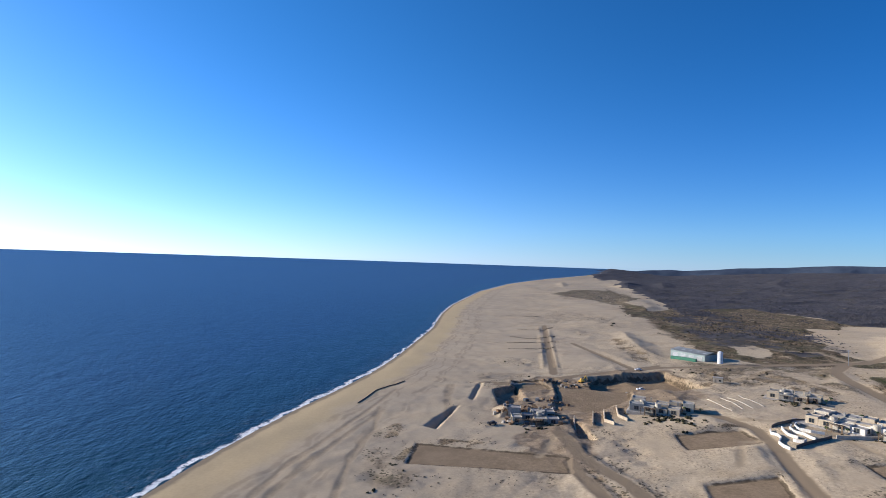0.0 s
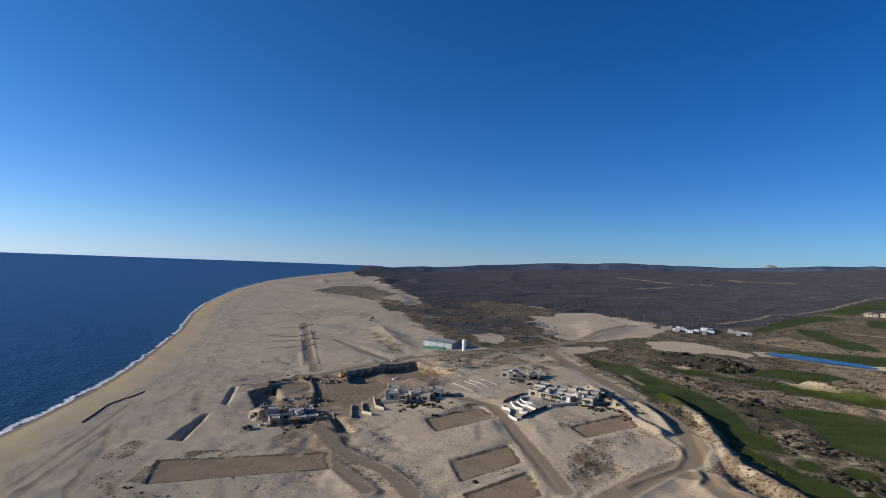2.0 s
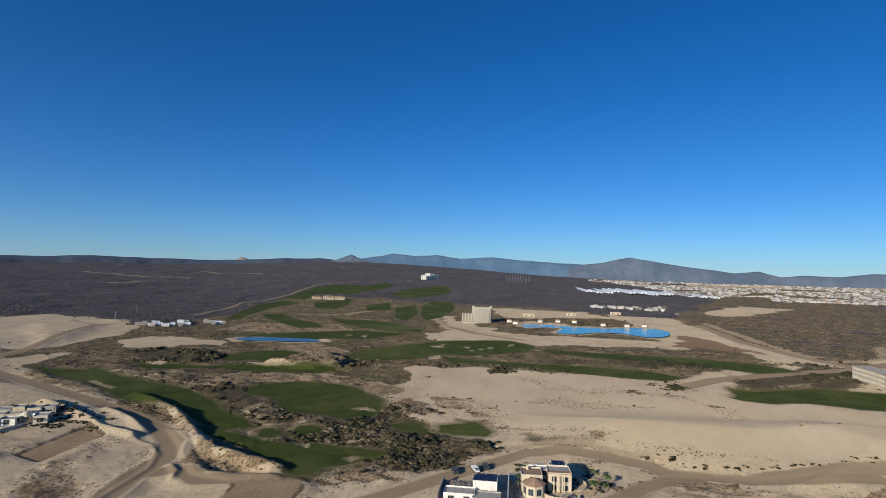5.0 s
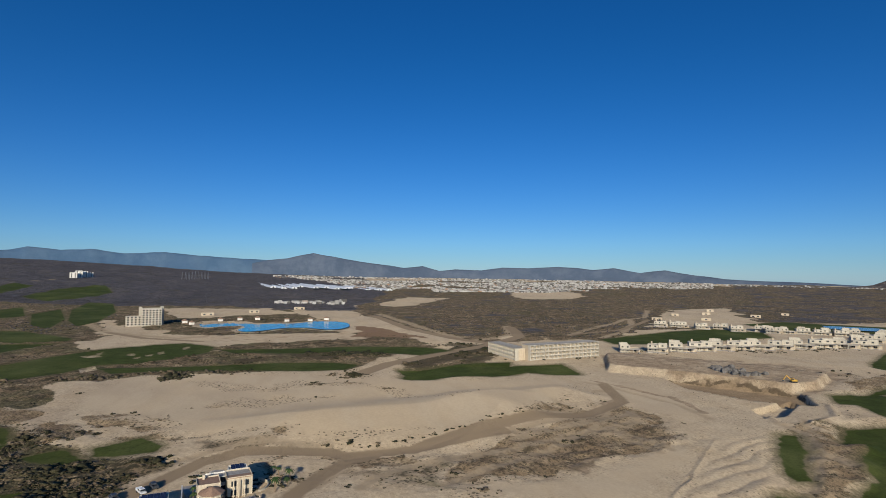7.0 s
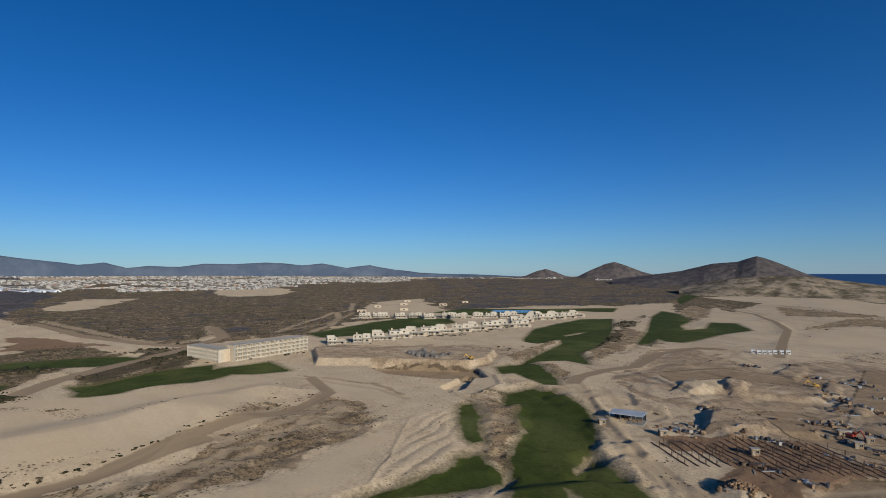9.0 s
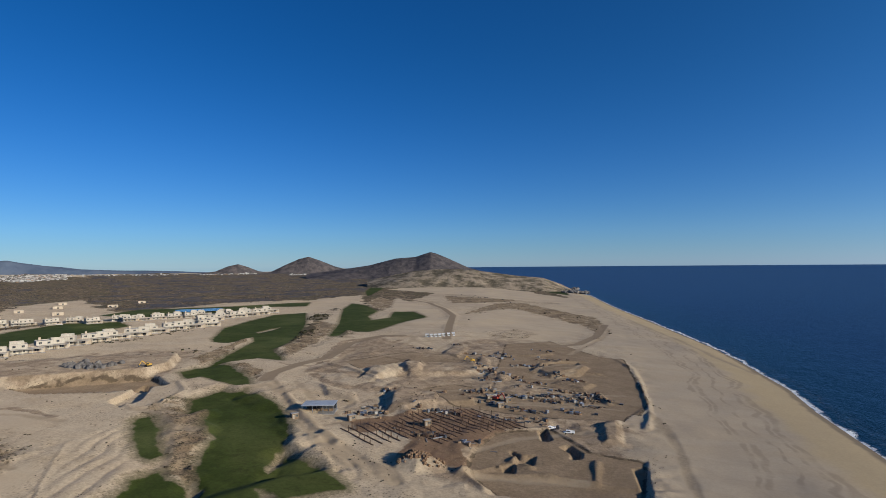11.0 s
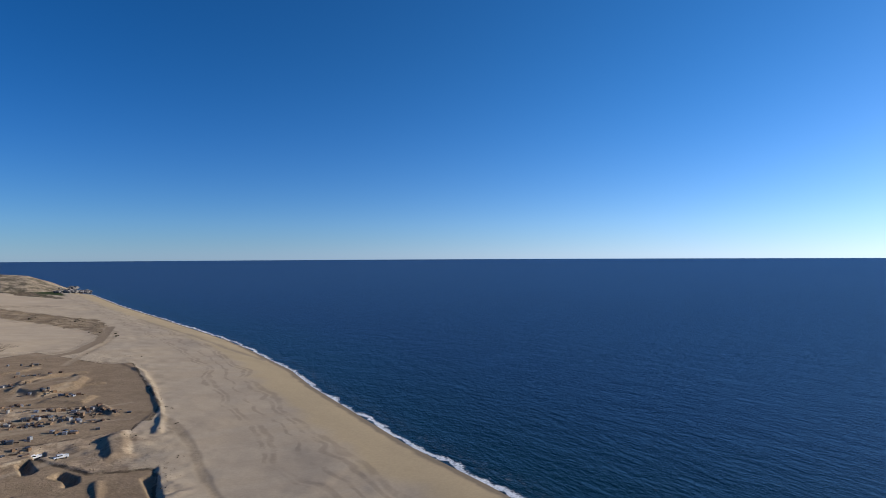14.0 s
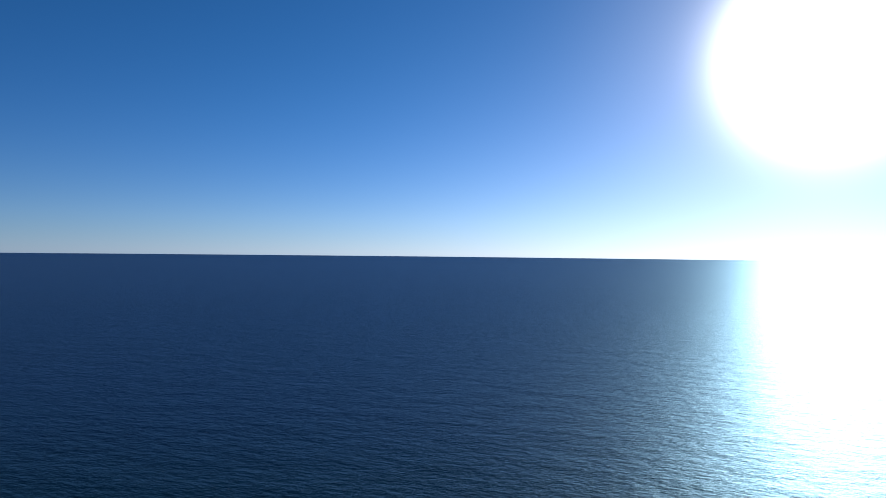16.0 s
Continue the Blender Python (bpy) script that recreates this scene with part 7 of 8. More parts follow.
for line in ([(96, 700), (122, 690), (142, 715)], [(80, 640), (108, 620), (130, 640)], [(70, 590), (100, 585), (125, 590)], [(81, 881), (123, 876), (148, 850)], [(66, 545), (95, 540), (112, 552)]):
    pts = dense(line, 1.6)
    random.seed(int(line[0][1]))
    fence = thing("brush_fence", "low brush fence across the dune sand", "fence", pts[0][0], pts[0][1], 0, "brush fences", z=0)
    for x, y in pts:
        bm = fresh()
        g = ground_z(x, y)
        x, y = x - pts[0][0], y - pts[0][1]
        bmesh.ops.create_icosphere(bm, subdivisions=1, radius=random.uniform(0.4, 0.8), matrix=pose(x + random.gauss(0, 0.5), y + random.gauss(0, 0.5), g + 0.2, 0, 0, random.uniform(0, 90)))
        for v in bm.verts:
            v.co += Vector((random.gauss(0, 0.22), random.gauss(0, 0.22), random.gauss(0, 0.15)))
        part("brush_clump", bm, DRY, fence)


def open_shed():
    t = thing("open_shed", "open steel shed with a pale tin roof", "shed", 141, -269, facing(141, -269) - 12)
    part("roof", box(fresh(), 0, 0, 4.2, 17, 11, 0.22), TINROOF, t)
    for x in (-8, -2.7, 2.7, 8):
        for y in (-5, 5):
            part("post", box(fresh(), x, y, -1, 0.25, 0.25, 5.2), STEEL, t)
    part("back_wall", box(fresh(), 0, 5.2, 0, 16, 0.15, 4.2), DARKP, t)
    part("floor_slab", box(fresh(), 0, 0, -0.8, 17, 11, 0.95), BARE, t)
    for k in range(5):
        part("stacked_boards", box(fresh(), -6 + k * 3, 1, 0.15, 2.2, 1.4, 0.7 + 0.3 * (k % 3)), WOOD, t)


open_shed()


def rebar_column():
    """A bundle of upright bars with ties, shared by all the columns."""
    t = thing("rebar_column", "rusty upright reinforcing cage on a foundation", "rebar column", 118, -245, 0, "reinforcing columns")
    for a in (-0.22, 0.22):
        for b in (-0.22, 0.22):
            part("bar", bar(fresh(), (a * 0.7, b * 0.7, -0.5), (a * 0.6, b * 0.6, 4.8), 0.07), RUST, t)
    bm = fresh()
    for k in range(6):
        box(bm, 0, 0, 0.5 + k * 0.75, 0.36, 0.36, 0.05)
    part("ties", bm, RUST, t)
    return t


def column_field():
    u, v = Vector((-0.84, 0.54)), Vector((-0.75, -0.66))
    first, rnd = rebar_column(), random.Random(3)
    used = False
    for i in range(20):
        base = Vector((117, -244)) + v * (i * 4.2)
        count = 9 if i > 5 else 6
        a = base - u * 12.0 * smooth(4, 12, i)
        b = a + u * (count * 4.4)
        beam = strip_wall(dense([tuple(a), tuple(b)], 4), 0.22, 0.7)
        lone("foundation_beam", beam, RUST, "dark trench of tied reinforcing bars", "foundation", "foundation rows")
        for k in range(count):
            if rnd.random() < 0.42:
                continue
            p = a + u * ((k + 0.5) * 4.4)
            m = pose(p.x, p.y, ground_z(p.x, p.y), rnd.uniform(-2, 2), rnd.uniform(-2, 2), rnd.uniform(0, 90)) @ Matrix.Diagonal((1, 1, rnd.uniform(0.6, 1.15), 1))
            if not used:
                first.matrix_basis, used = m, True
            else:
                copy_thing(first, m)


column_field()


def debris(name, x, y, rx, ry, count, seed, mats, label, size=1.0, dark=False):
    """A heap of boards, bars and blocks, each a part."""
    rnd = random.Random(seed)
    t = thing(name, label, "debris", x, y, 0, "site debris", z=0)
    for k in range(count):
        bm = fresh()
        px_, py_ = rnd.gauss(0, rx / 2), rnd.gauss(0, ry / 2)
        g = ground_z(x + px_, y + py_)
        if rnd.random() < 0.45:
            box(bm, px_, py_, g, rnd.uniform(2, 6) * size, rnd.uniform(0.15, 0.5), rnd.uniform(0.15, 0.5), rnd.uniform(0, 180))
        else:
            box(bm, px_, py_, g - 0.2, rnd.uniform(0.8, 2.6) * size, rnd.uniform(0.8, 2.2) * size, rnd.uniform(0.5, 1.9) * size, rnd.uniform(0, 180), 0.05)
        part(rnd.choice(("board", "block")), bm, rnd.choice(mats), t)


MIX = (RUST, WOOD, BARE, DARKP, STEEL, WOOD)
for k, (x, y, rx, ry, c) in enumerate(((76, -405, 12, 10, 26), (62, -395, 10, 8, 20), (70, -345, 14, 8, 34), (45, -345, 14, 6, 30), (20, -350, 16, 8, 46), (30, -370, 22, 5, 26), (10, -365, 10, 6, 18),
                                       (82, -470, 14, 8, 24), (50, -440, 18, 5, 22), (95, -330, 14, 6, 16), (60, -322, 14, 5, 22), (75, -250, 14, 6, 22), (55, -245, 8, 4, 14), (40, -480, 12, 6, 14),
                                       (110, -275, 8, 4, 12), (120, -285, 10, 4, 14), (85, -288, 12, 4, 14), (35, -312, 10, 4, 12))):
    debris("debris_heap", x, y, rx, ry, c, 60 + k, MIX, "scattered boards, bars and blocks on the building site")
for k, (x, y) in enumerate(((84, -420), (71, -378), (81, -485), (42, -384), (14, -397), (2, -357), (-3, -352), (7, -340), (29, -340), (43, -316), (15, -321), (48, -293), (32, -297), (30, -412),
                            (103, -471), (127, -513), (149, -483), (120, -320), (78, -289), (119, -270), (46, -523))):
    debris("debris_heap", x, y, 9, 4, 16, 130 + k, (RUST, DARKP, SOIL, WOOD, DARKP, STEEL), "dark stacked timber and bars on the building site", 0.9)
for k, (x, y, rx, ry, c) in enumerate(((51, 294, 14, 5, 40), (60, 308, 10, 10, 30), (38, 310, 8, 8, 26), (48, 325, 14, 8, 36), (58, 318, 9, 6, 18), (92, 385, 10, 4, 22), (80, 398, 14, 3, 24), (66, 340, 12, 6, 22), (120, 372, 6, 4, 8))):
    debris("debris_heap", x, y, rx, ry, c, 90 + k, (SOIL, WOOD, BARE, DARKP, SOIL), "dark soil clods and boards beside a half-built villa", 1.1)


def boulders(name, x, y, rx, ry, count, seed, mat, label, big, group="rock heaps"):
    rnd = random.Random(seed)
    t = thing(name, label, "rocks", x, y, 0, group, z=0)
    for k in range(count):
        px_, py_ = rnd.uniform(-rx, rx), rnd.uniform(-ry, ry)
        s = big * rnd.uniform(0.4, 1.2)
        bm = fresh()
        bmesh.ops.create_icosphere(bm, subdivisions=1, radius=s, matrix=pose(px_, py_, ground_z(x + px_, y + py_) + s * 0.3, rnd.uniform(0, 90), rnd.uniform(0, 90), 0))
        for v in bm.verts:
            v.co += Vector((rnd.gauss(0, s * 0.16), rnd.gauss(0, s * 0.16), rnd.gauss(0, s * 0.12)))
        part("rock", bm, mat, t)


boulders("rock_heap", 344, -318, 17, 12, 60, 5, ROCK, "heap of grey boulders on a graded platform", 2.0)
boulders("soil_heap", 69, -216, 9, 6, 90, 6, SOIL, "brown heap of dug soil on the building site", 0.8, "soil heaps")
boulders("headland_rocks", 60, -1735, 40, 60, 60, 7, ROCK, "grey sea rocks below the headland", 6.0)
boulders("headland_rocks", 110, -1950, 50, 90, 50, 8, ROCK, "grey sea rocks below the headland", 7.0)


def pickup(x, y, turn, paint, label, first=[]):
    t = thing("pickup_truck", label, "pickup truck", x, y, turn, "pickup trucks")
    bm = box(fresh(), 0, 0, 0.55, 5.4, 1.9, 0.55, 0, 0.12)
    box(bm, -1.7, 0.86, 1.05, 1.9, 0.1, 0.45), box(bm, -1.7, -0.86, 1.05, 1.9, 0.1, 0.45), box(bm, -2.62, 0, 1.05, 0.1, 1.8, 0.45)
    part("body", bm, paint, t)
    cab = part("cab", box(fresh(), 0.45, 0, 1.05, 2.3, 1.75, 0.85, 0, 0.2), paint, t)
    part("windscreen", box(fresh(), 1.5, 0, 1.2, 0.25, 1.5, 0.55), GLASS, cab)
    for s in (-1, 1):
        part("side_window", box(fresh(), 0.45, s * 0.86, 1.25, 1.8, 0.08, 0.45), GLASS, cab)
        for u in (-1.7, 1.75):
            bm = tube(fresh(), 0, 0, -0.12, 0.4, 0.4, 0.25, 14)
            bmesh.ops.rotate(bm, verts=bm.verts, matrix=Matrix.Rotation(radians(90), 3, "X"))
            bmesh.ops.translate(bm, verts=bm.verts, vec=(u, s * 0.85, 0.4))
            part("wheel", bm, RUBBER, t)
        part("headlight", box(fresh(), 2.68, s * 0.65, 0.75, 0.1, 0.4, 0.2), WHITEP, t)


for x, y, turn, paint, label in ((24, -294, 20, WHITEP, "white pickup truck parked on bare ground"), (14, -284, 10, WHITEP, "white pickup truck parked on bare ground"),
                                 (210, 46, -150, WHITEP, "white pickup truck parked beside the dirt road"), (214, 43, 25, DARKP, "dark pickup truck parked beside the dirt road"),
                                 (206, 53, 30, DARKP, "dark pickup truck parked beside the dirt road"), (136, 380, 10, WHITEP, "white pickup truck standing in a graded pit"), (151, 428, 18, WHITEP, "white pickup truck on the dirt road"),
                                 (120, 330, 80, WHITEP, "white pickup truck parked beside the villa"), (28, 290, 30, DARKP, "dark pickup truck beside a half-built villa")):
    pickup(x, y, turn, paint, label)


def excavator(x, y, turn, paint, label):
    t = thing("excavator", label, "excavator", x, y, turn, "excavators")
    for s in (-1, 1):
        part("track", box(fresh(), 0, s * 1.2, 0, 4.2, 0.6, 0.9, 0, 0.25), RUBBER, t)
    part("house", box(fresh(), -0.4, 0, 0.95, 3.4, 2.6, 1.2, 0, 0.12), paint, t)
    cab = part("cab", box(fresh(), 0.7, 0.8, 1.2, 1.5, 1.0, 1.9, 0, 0.08), paint, t)
    part("side_window", box(fresh(), 0.8, 1.3, 2.0, 1.1, 0.06, 0.9), GLASS, cab)
    part("boom", bar(fresh(), (1.2, -0.3, 1.8), (4.2, -0.3, 4.6), 0.5), paint, t)
    part("arm", bar(fresh(), (4.2, -0.3, 4.6), (6.2, -0.3, 1.6), 0.4), paint, t)
    part("bucket", box(fresh(), 6.3, -0.3, 0.6, 1.0, 1.1, 1.1, 0, 0.2), DARKP, t)


for x, y, turn, paint, label in ((58, -330, 160, REDP, "red tracked excavator working on the site"), (100, 395, 40, YELLOW, "yellow tracked excavator beside a graded pit"),
                                 (301, -324, 70, YELLOW, "yellow tracked excavator below an earth wall"), (96, -438, 20, YELLOW, "yellow tracked excavator on a graded terrace")):
    excavator(x, y, turn, paint, label)


def pole(x, y, h, first=[]):
    t = thing("power_pole", "slender grey power pole with crossarms", "power pole", x, y, facing(x, y), "power poles")
    part("shaft", tube(fresh(), 0, 0, -0.5, 0.2, 0.13, h + 0.5, 8), STEEL, t)
    for q in (0.6, 1.6):
        part("crossarm", box(fresh(), 0, 0, h - q, 2.6, 0.16, 0.16), STEEL, t)


for x, y in ((330, 455), (416, 491), (507, 555), (600, 625), (700, 690)):
    pole(x, y, 13)
for k in range(9):
    x, y = 2716 + 10 * k, 459 - 12 * k
    t = thing("pylon", "tall thin lattice pylon on the far plain", "pylon", x, y, 0, "far pylons")
    for a in (-1, 1):
        for b in (-1, 1):
            part("leg", bar(fresh(), (a * 3, b * 3, -1), (a * 0.5, b * 0.5, 34), 0.5), STEEL, t)
    for q in (22, 27, 32):
        part("arm", box(fresh(), 0, 0, q, 11, 0.5, 0.5), STEEL, t)

sign = thing("site_sign", "small white sign board on two posts by the road", "sign", 145, 137, facing(145, 137))
for s in (-0.5, 0.5):
    part("post", box(fresh(), s, 0, -0.3, 0.12, 0.12, 2.6), STEEL, sign)
part("board", box(fresh(), 0, -0.08, 0.7, 1.5, 0.08, 1.9), WHITEP, sign)
part("plain_bar", box(fresh(), 0, -0.14, 1.4, 0.9, 0.02, 0.6), DARKP, sign)


# ---- plants
def clump(seed, lumps, sub):
    """A low bush of several ragged lumps."""
    bm = fresh()
    rnd = random.Random(seed)
    for k in range(lumps):
        a, q = rnd.uniform(0, 6.28), (0.0 if lumps == 1 else rnd.uniform(0.2, 1.15))
        r = rnd.uniform(0.25, 0.62) if lumps > 1 else 0.9
        made = bmesh.ops.create_icosphere(bm, subdivisions=sub, radius=r, matrix=pose(math.cos(a) * q, math.sin(a) * q, r * rnd.uniform(0.3, 0.6), rnd.uniform(0, 90), 0, rnd.uniform(0, 90)))["verts"]
        for v in made:
            v.co += Vector((rnd.gauss(0, 0.17), rnd.gauss(0, 0.17), rnd.gauss(0, 0.13))) * (0.8 if sub > 1 else 1.0)
            v.co.z *= 0.62
    vs = np.array([v.co[:] for v in bm.verts])
    fs = np.array([[v.index for v in f.verts] for f in bm.faces])
    bm.free()
    return vs, fs


def scatter(name, label, x, y, size, material, shapes, seed):
    """Many bushes in one mesh."""
    rng = np.random.default_rng(seed)
    z = masks(x, y)["z"]
    V, F, n = [], [], 0
    kind = rng.integers(0, len(shapes), len(x))
    for k, (vs, fs) in enumerate(shapes):
        i = np.nonzero(kind == k)[0]
        a = rng.uniform(0, 6.28, len(i))
        sx = size[i] * rng.uniform(0.8, 1.5, len(i))
        c, s = np.cos(a), np.sin(a)
        p = vs[None] * np.stack([sx, size[i], size[i] * rng.uniform(0.7, 1.1, len(i))], 1)[:, None, :]
        q = np.stack([p[..., 0] * c[:, None] - p[..., 1] * s[:, None] + x[i][:, None], p[..., 0] * s[:, None] + p[..., 1] * c[:, None] + y[i][:, None], p[..., 2] + z[i][:, None]], -1)
        V.append(q.reshape(-1, 3))
        F.append((fs[None] + (np.arange(len(i)) * len(vs))[:, None, None]).reshape(-1, 3) + n)
        n += len(i) * len(vs)
    v, f = np.concatenate(V), np.concatenate(F)
    me = bpy.data.meshes.new(name)
    me.vertices.add(len(v))
    me.vertices.foreach_set("co", v.astype(np.float32).ravel())
    me.loops.add(f.size)
    me.loops.foreach_set("vertex_index", f.astype(np.int32).ravel())
    me.polygons.add(len(f))
    me.polygons.foreach_set("loop_start", np.arange(0, f.size, 3, dtype=np.int32))
    me.update(calc_edges=True)
    me.materials.append(material)
    tagged(new(name, me), label, "bushes", kind="stuff")


FINE, COARSE = [clump(k, 3 + k % 4, 1) for k in range(9)], [clump(20 + k, 1, 1) for k in range(6)]


def plant_all():
    rng = np.random.default_rng(12)
    b = np.radians(rng.uniform(-205, 20, 150000))
    r = np.sqrt(rng.uniform(140 ** 2, 1000 ** 2, 150000))
    b = np.concatenate([b, np.radians(rng.uniform(-100, -45, 60000))])
    r = np.concatenate([r, np.sqrt(rng.uniform(170 ** 2, 560 ** 2, 60000))])
    x, y = -r * np.sin(b), r * np.cos(b)
    m = masks(x, y)
    free = (m["grass"] > 1) & (m["road"] > 1) & (m["pad"] > 1.5) & (m["shore"] > 75)
    patch = grain(x, y, 24, 81) + 0.6 * grain(x, y, 9, 82)
    want = m["scrub"] * smooth(-0.1, 0.8, patch) * 0.42 + m["heath"] * 0.2 * smooth(0.1, 0.9, patch) + m["veg"] * 0.75 * smooth(-0.3, 0.7, patch) + m["dark"] * 0.35 * smooth(-0.3, 0.5, patch) + 0.015 * smooth(0.45, 0.9, patch) * m["tuft"]
    ok = free & (rng.random(len(x)) < want)
    x, y, r, veg = x[ok], y[ok], r[ok], m["veg"][ok]
    size = np.clip(rng.lognormal(-0.5, 0.5, len(x)), 0.2, 2.0) * (1 + 0.7 * veg)
    green = (rng.random(len(x)) < 0.45 + 0.55 * veg)
    for near_, label in ((True, "low dark green bushes among the dunes"), (False, "far dark bushes of the scrub")):
        for g, mat in ((True, BUSH), (False, DRY)):
            i = np.nonzero(((r < 420) == near_) & (green == g))[0]
            scatter("bushes" if g else "dry_bushes", label if g else label.replace("dark", "dry grey").replace(" green", ""), x[i], y[i], size[i], mat, FINE if near_ else COARSE, 5)
    # a line of larger bushes along the foot of the dune
    line = dense([(231, -30), (240, -62), (250, -92), (262, -118), (275, -150), (292, -180)], 2.2)
    lx = np.array([p[0] for p in line]) + 7 + rng.normal(0, 1.6, len(line))
    ly = np.array([p[1] for p in line]) + rng.normal(0, 1.6, len(line))
    pick = rng.random(len(line)) < 0.55
    scatter("bushes", "dark bushes in a row at the foot of a dune", lx[pick], ly[pick], rng.uniform(0.45, 1.35, len(line))[pick], BUSH, FINE, 6)
    # clumps round the villas and the lagoon
    spots = [(205, 14, 14, 40), (208, 263, 15, 260), (208, 327, 10, 60), (122, 299, 11, 90), (51, 298, 9, 30), (860, 150, 28, 90), (900, 60, 22, 60), (905, 20, 20, 50), (880, -40, 16, 40), (480, -232, 22, 60), (471, -450, 16, 60), (466, -540, 16, 60), (488, -340, 14, 40)]
    px_ = np.concatenate([rng.normal(a, s * 0.6, n) for a, c, s, n in spots])
    py_ = np.concatenate([rng.normal(c, s, n) for a, c, s, n in spots])
    scatter("bushes", "garden shrubs round the buildings", px_, py_, rng.uniform(0.6, 1.7, len(px_)), BUSH, FINE, 7)


plant_all()


def crumbs():
    """Clods of sand along cut edges and small dry tufts in drifts."""
    n = Nodes("sand_clod")
    clod = n.surface(Base_Color=n.mix(n.island(), (0.26, 0.195, 0.13), (0.37, 0.285, 0.19)), Roughness=0.95, Specular_IOR_Level=0.05)
    rng = np.random.default_rng(77)
    b = np.radians(rng.uniform(-205, 20, 160000))
    r = 1 / rng.uniform(1 / 560, 1 / 130, 160000)
    x, y = -r * np.sin(b), r * np.cos(b)
    m = masks(x, y)
    edge = np.minimum(m["pad"], m["road"])
    drift = grain(x, y, 19, 85) + 0.7 * grain(x, y, 7, 86)
    open_ = (m["grass"] > 2) & (edge > 0.8) & (m["shore"] > 45)
    near_edge = open_ & (rng.random(len(x)) < 0.95 * (1 - smooth(1, 10, edge)) * smooth(-0.3, 0.6, drift) + 0.4 * smooth(0.1, 1, m["churn"] + m["soil"]) * smooth(0, 0.8, drift))
    scatter("sand_clods", "crumbled sand clods along graded edges", x[near_edge], y[near_edge], rng.uniform(0.08, 0.26, near_edge.sum()) * (0.7 + r[near_edge] / 600), clod, COARSE, 8)
    line = np.abs(grain(x, y, 46, 87) + 0.5 * grain(x, y, 17, 88))
    tuft = open_ & (m["shore"] > 70) & (rng.random(len(x)) < 0.14 * (m["smooth"] < 0.4) * (1 - smooth(0.03, 0.2, line)) + 0.22 * m["heath"] * smooth(0, 0.7, drift))
    scatter("dry_tufts", "small dry grass tufts in lines on the dunes", x[tuft], y[tuft], rng.uniform(0.14, 0.42, tuft.sum()) * (0.7 + r[tuft] / 600), DRY, COARSE, 9)


crumbs()


def thorn_forest():
    """Low leafless trees of the plain, past counting."""
    n = Nodes("thorn_twigs")
    col = n.mix(n.island(), (0.055, 0.052, 0.058), (0.085, 0.078, 0.083))
    mat = n.surface(Base_Color=col, Roughness=0.95, Specular_IOR_Level=0.05)
    rng = np.random.default_rng(31)
    b = np.radians(rng.uniform(-172, 5, 130000))
    r = 1 / rng.uniform(1 / 3900, 1 / 700, 130000)
    x, y = -r * np.sin(b), r * np.cos(b)
    m = masks(x, y)
    lot = grain(x, y, 60, 83) + 0.7 * grain(x, y, 170, 84)
    ok = (m["grass"] > 3) & (m["road"] > 3) & (m["track"] < 0.3) & (rng.random(len(x)) < m["dark"] ** 2 * (0.45 + 0.5 * smooth(-0.6, 0.6, lot)) + 0.2 * m["scrub"] * smooth(0, 0.6, lot))
    x, y, z, r = x[ok], y[ok], m["z"][ok], r[ok]
    k = len(x)
    w = rng.uniform(1.0, 2.2, k) * (0.6 + r / 2400)
    h = rng.uniform(0.8, 1.7, k) * (0.8 + r / 4000)
    verts = np.zeros((k, 6, 3))
    for i in range(5):
        a = i * 1.2566 + rng.uniform(-0.4, 0.4, k)
        q = w * rng.uniform(0.6, 1.2, k)
        verts[:, i] = np.stack([x + q * np.cos(a), y + q * np.sin(a), z + h * rng.uniform(-0.15, 0.45, k)], 1)
    verts[:, 5] = np.stack([x + rng.normal(0, 0.4, k), y + rng.normal(0, 0.4, k), z + h], 1)
    base = np.arange(k)[:, None] * 6
    me = bpy.data.meshes.new("thorn_forest")
    tri = np.concatenate([base + np.array([[i, (i + 1) % 5, 5]]) for i in range(5)], 1).reshape(-1, 3)
    me.from_pydata(verts.reshape(-1, 3).tolist(), [], tri.tolist())
    me.materials.append(mat)
    tagged(new("thorn_forest", me), "grey-brown leafless thorn trees covering the plain", "thorn forest", kind="stuff")


thorn_forest()


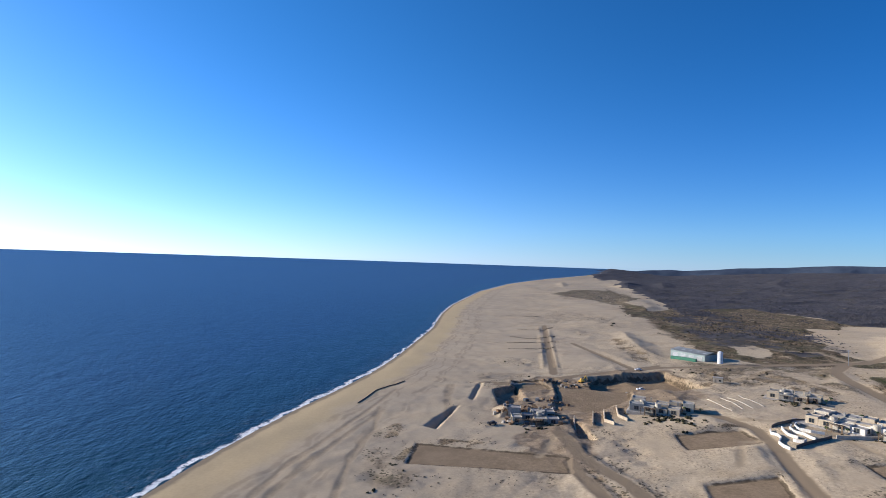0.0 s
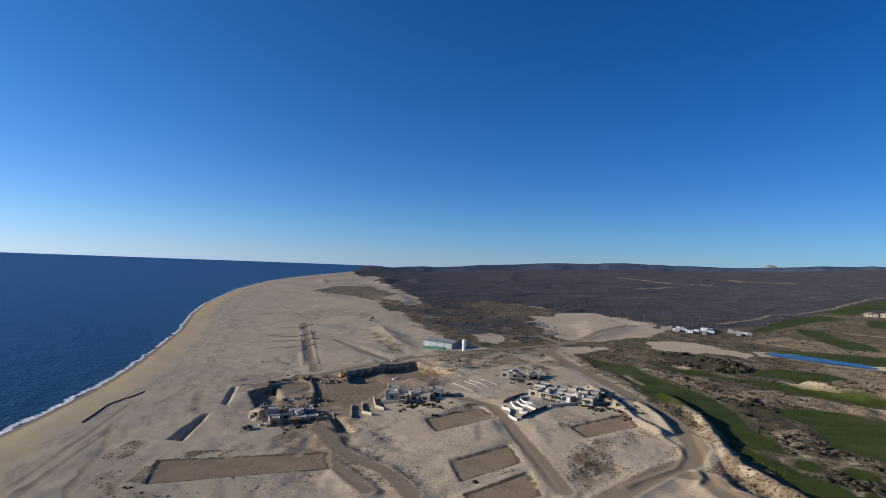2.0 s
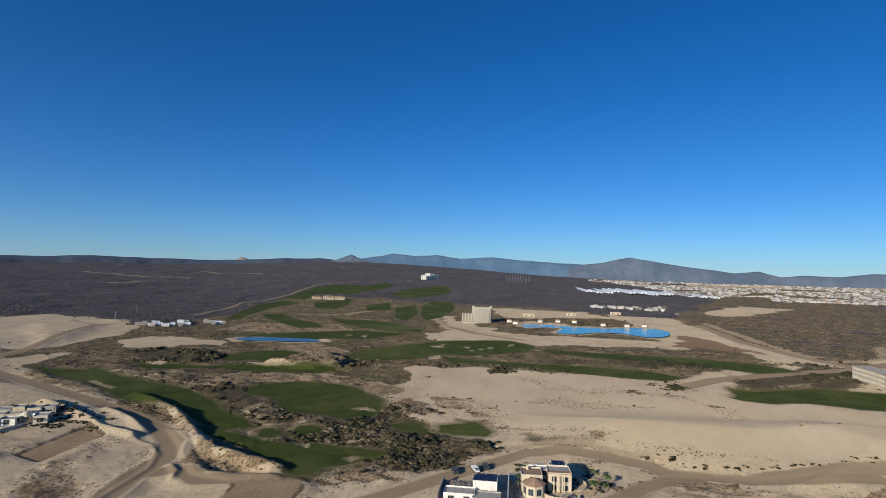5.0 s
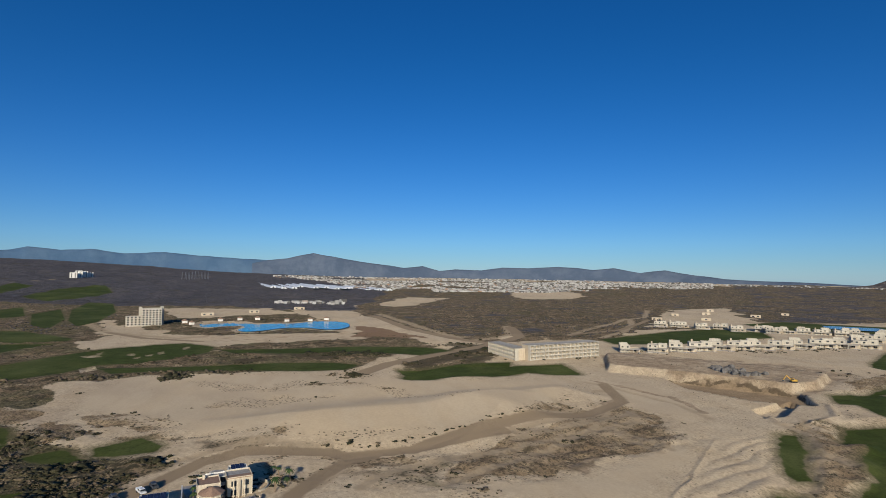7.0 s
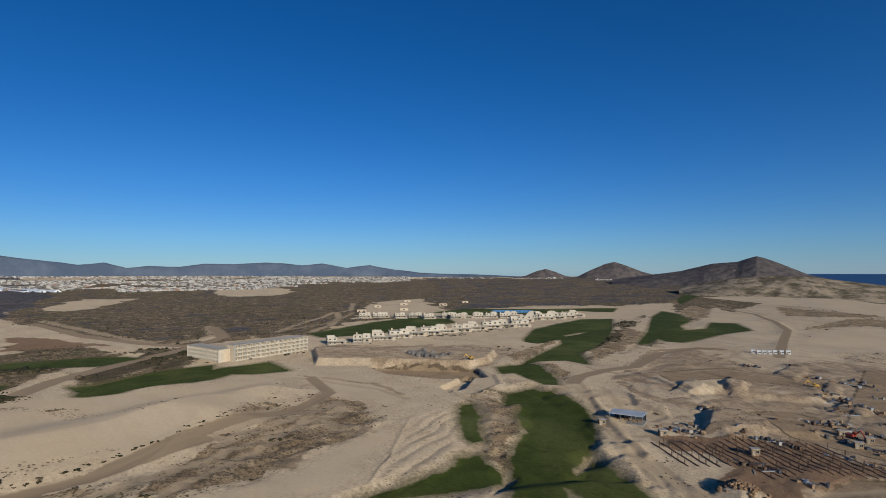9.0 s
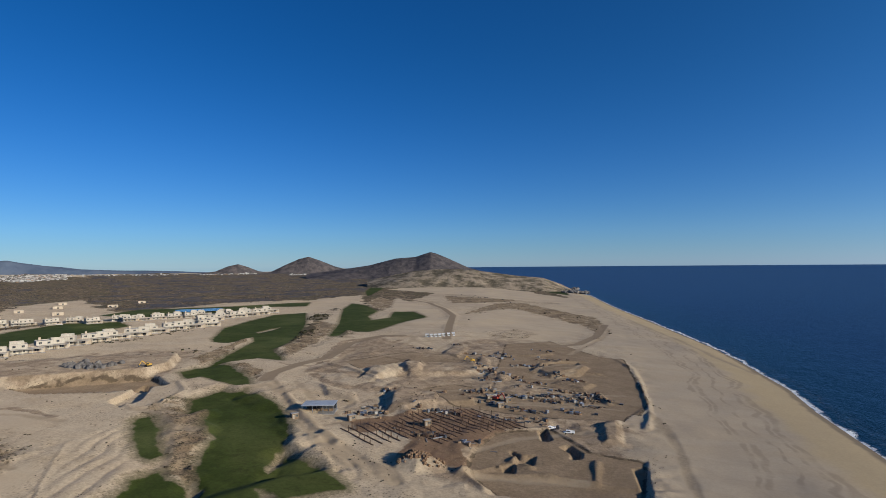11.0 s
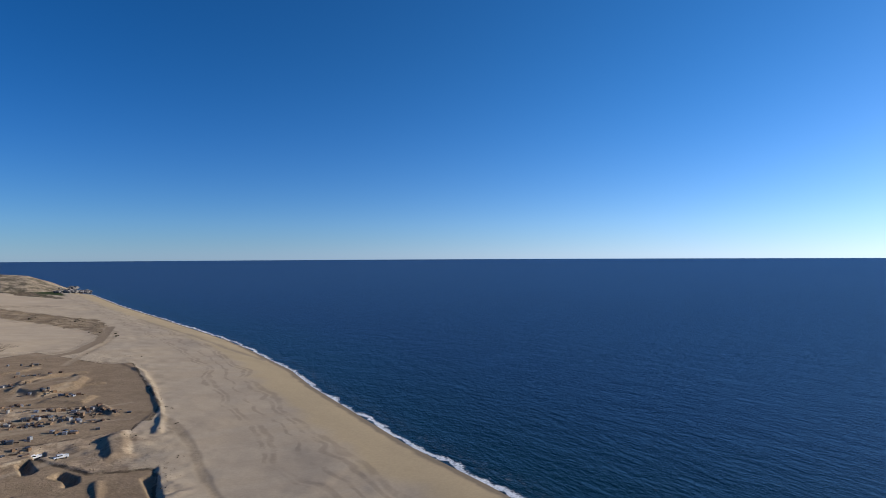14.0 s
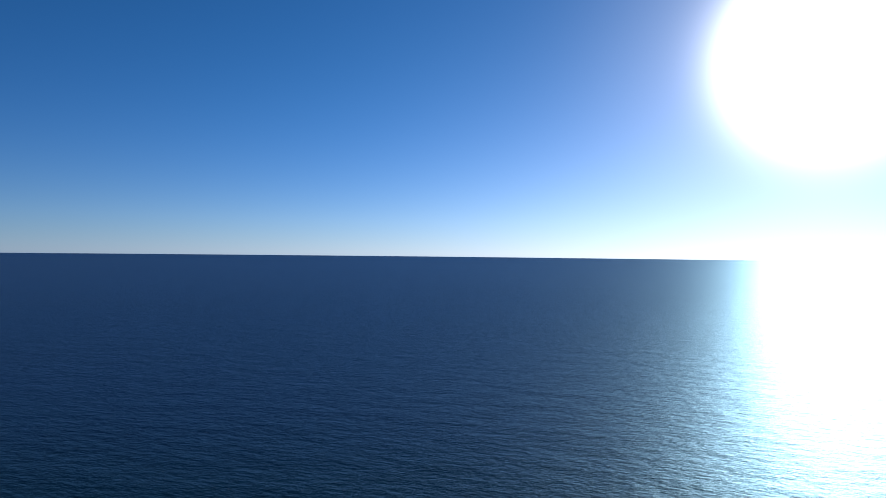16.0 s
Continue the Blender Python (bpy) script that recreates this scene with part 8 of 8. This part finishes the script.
def palm():
    """A palm with a leaning trunk and drooping fronds."""
    t = thing("palm_tree", "fan palm with a thin trunk and drooping green fronds", "palm tree", 200, 0, 0, "garden palms")
    bm = fresh()
    pts = [(0.0, 0, -0.5), (0.15, 0, 1.6), (0.35, 0.05, 3.4), (0.5, 0.1, 5.2)]
    for a, b in zip(pts[:-1], pts[1:]):
        bar(bm, a, b, 0.34)
    part("trunk", bm, WOOD, t)
    rnd = random.Random(2)
    for k in range(16):
        bm = fresh()
        a = radians(k * 22.5 + rnd.uniform(-8, 8))
        up, length = rnd.uniform(0.1, 0.9), rnd.uniform(1.9, 2.7)
        last = None
        for i in range(6):
            u = i / 5
            w = 0.42 * math.sin(math.pi * (0.15 + 0.85 * u)) + 0.03
            c = Vector((0.5 + math.cos(a) * length * u, 0.1 + math.sin(a) * length * u, 5.2 + up * 1.6 * u - 2.2 * u * u))
            s = Vector((-math.sin(a), math.cos(a), 0)) * w
            row = [bm.verts.new(c - s - Vector((0, 0, 0.16))), bm.verts.new(c), bm.verts.new(c + s - Vector((0, 0, 0.16)))]
            if last:
                bm.faces.new((last[0], last[1], row[1], row[0])), bm.faces.new((last[1], last[2], row[2], row[1]))
            last = row
        part("frond", bm, PALM, t)
    return t


first_palm = palm()
PALMS = [(199, 3, 1.2), (203, -1, 1.0), (208, -2, 1.25), (213, 2, 0.9), (219, 4, 0.8), (196, 28, 1.0), (202, 29, 0.9), (213, 28, 0.8), (226, 258, 1.1), (221, 262, 1.2), (216, 256, 1.0), (208, 256, 1.1),
         (201, 258, 0.9), (214, 285, 1.1), (190, 262, 1.0), (183, 266, 0.9), (141, 303, 1.0), (133, 304, 0.9), (219, 318, 1.0), (225, 323, 1.1)]
for k, (x, y, s) in enumerate(PALMS):
    s *= 0.72 if k < 8 else 0.6
    m = pose(x, y, ground_z(x, y), 0, 0, k * 47) @ Matrix.Diagonal((s, s, s, 1))
    if k:
        copy_thing(first_palm, m)
    else:
        first_palm.matrix_basis = m
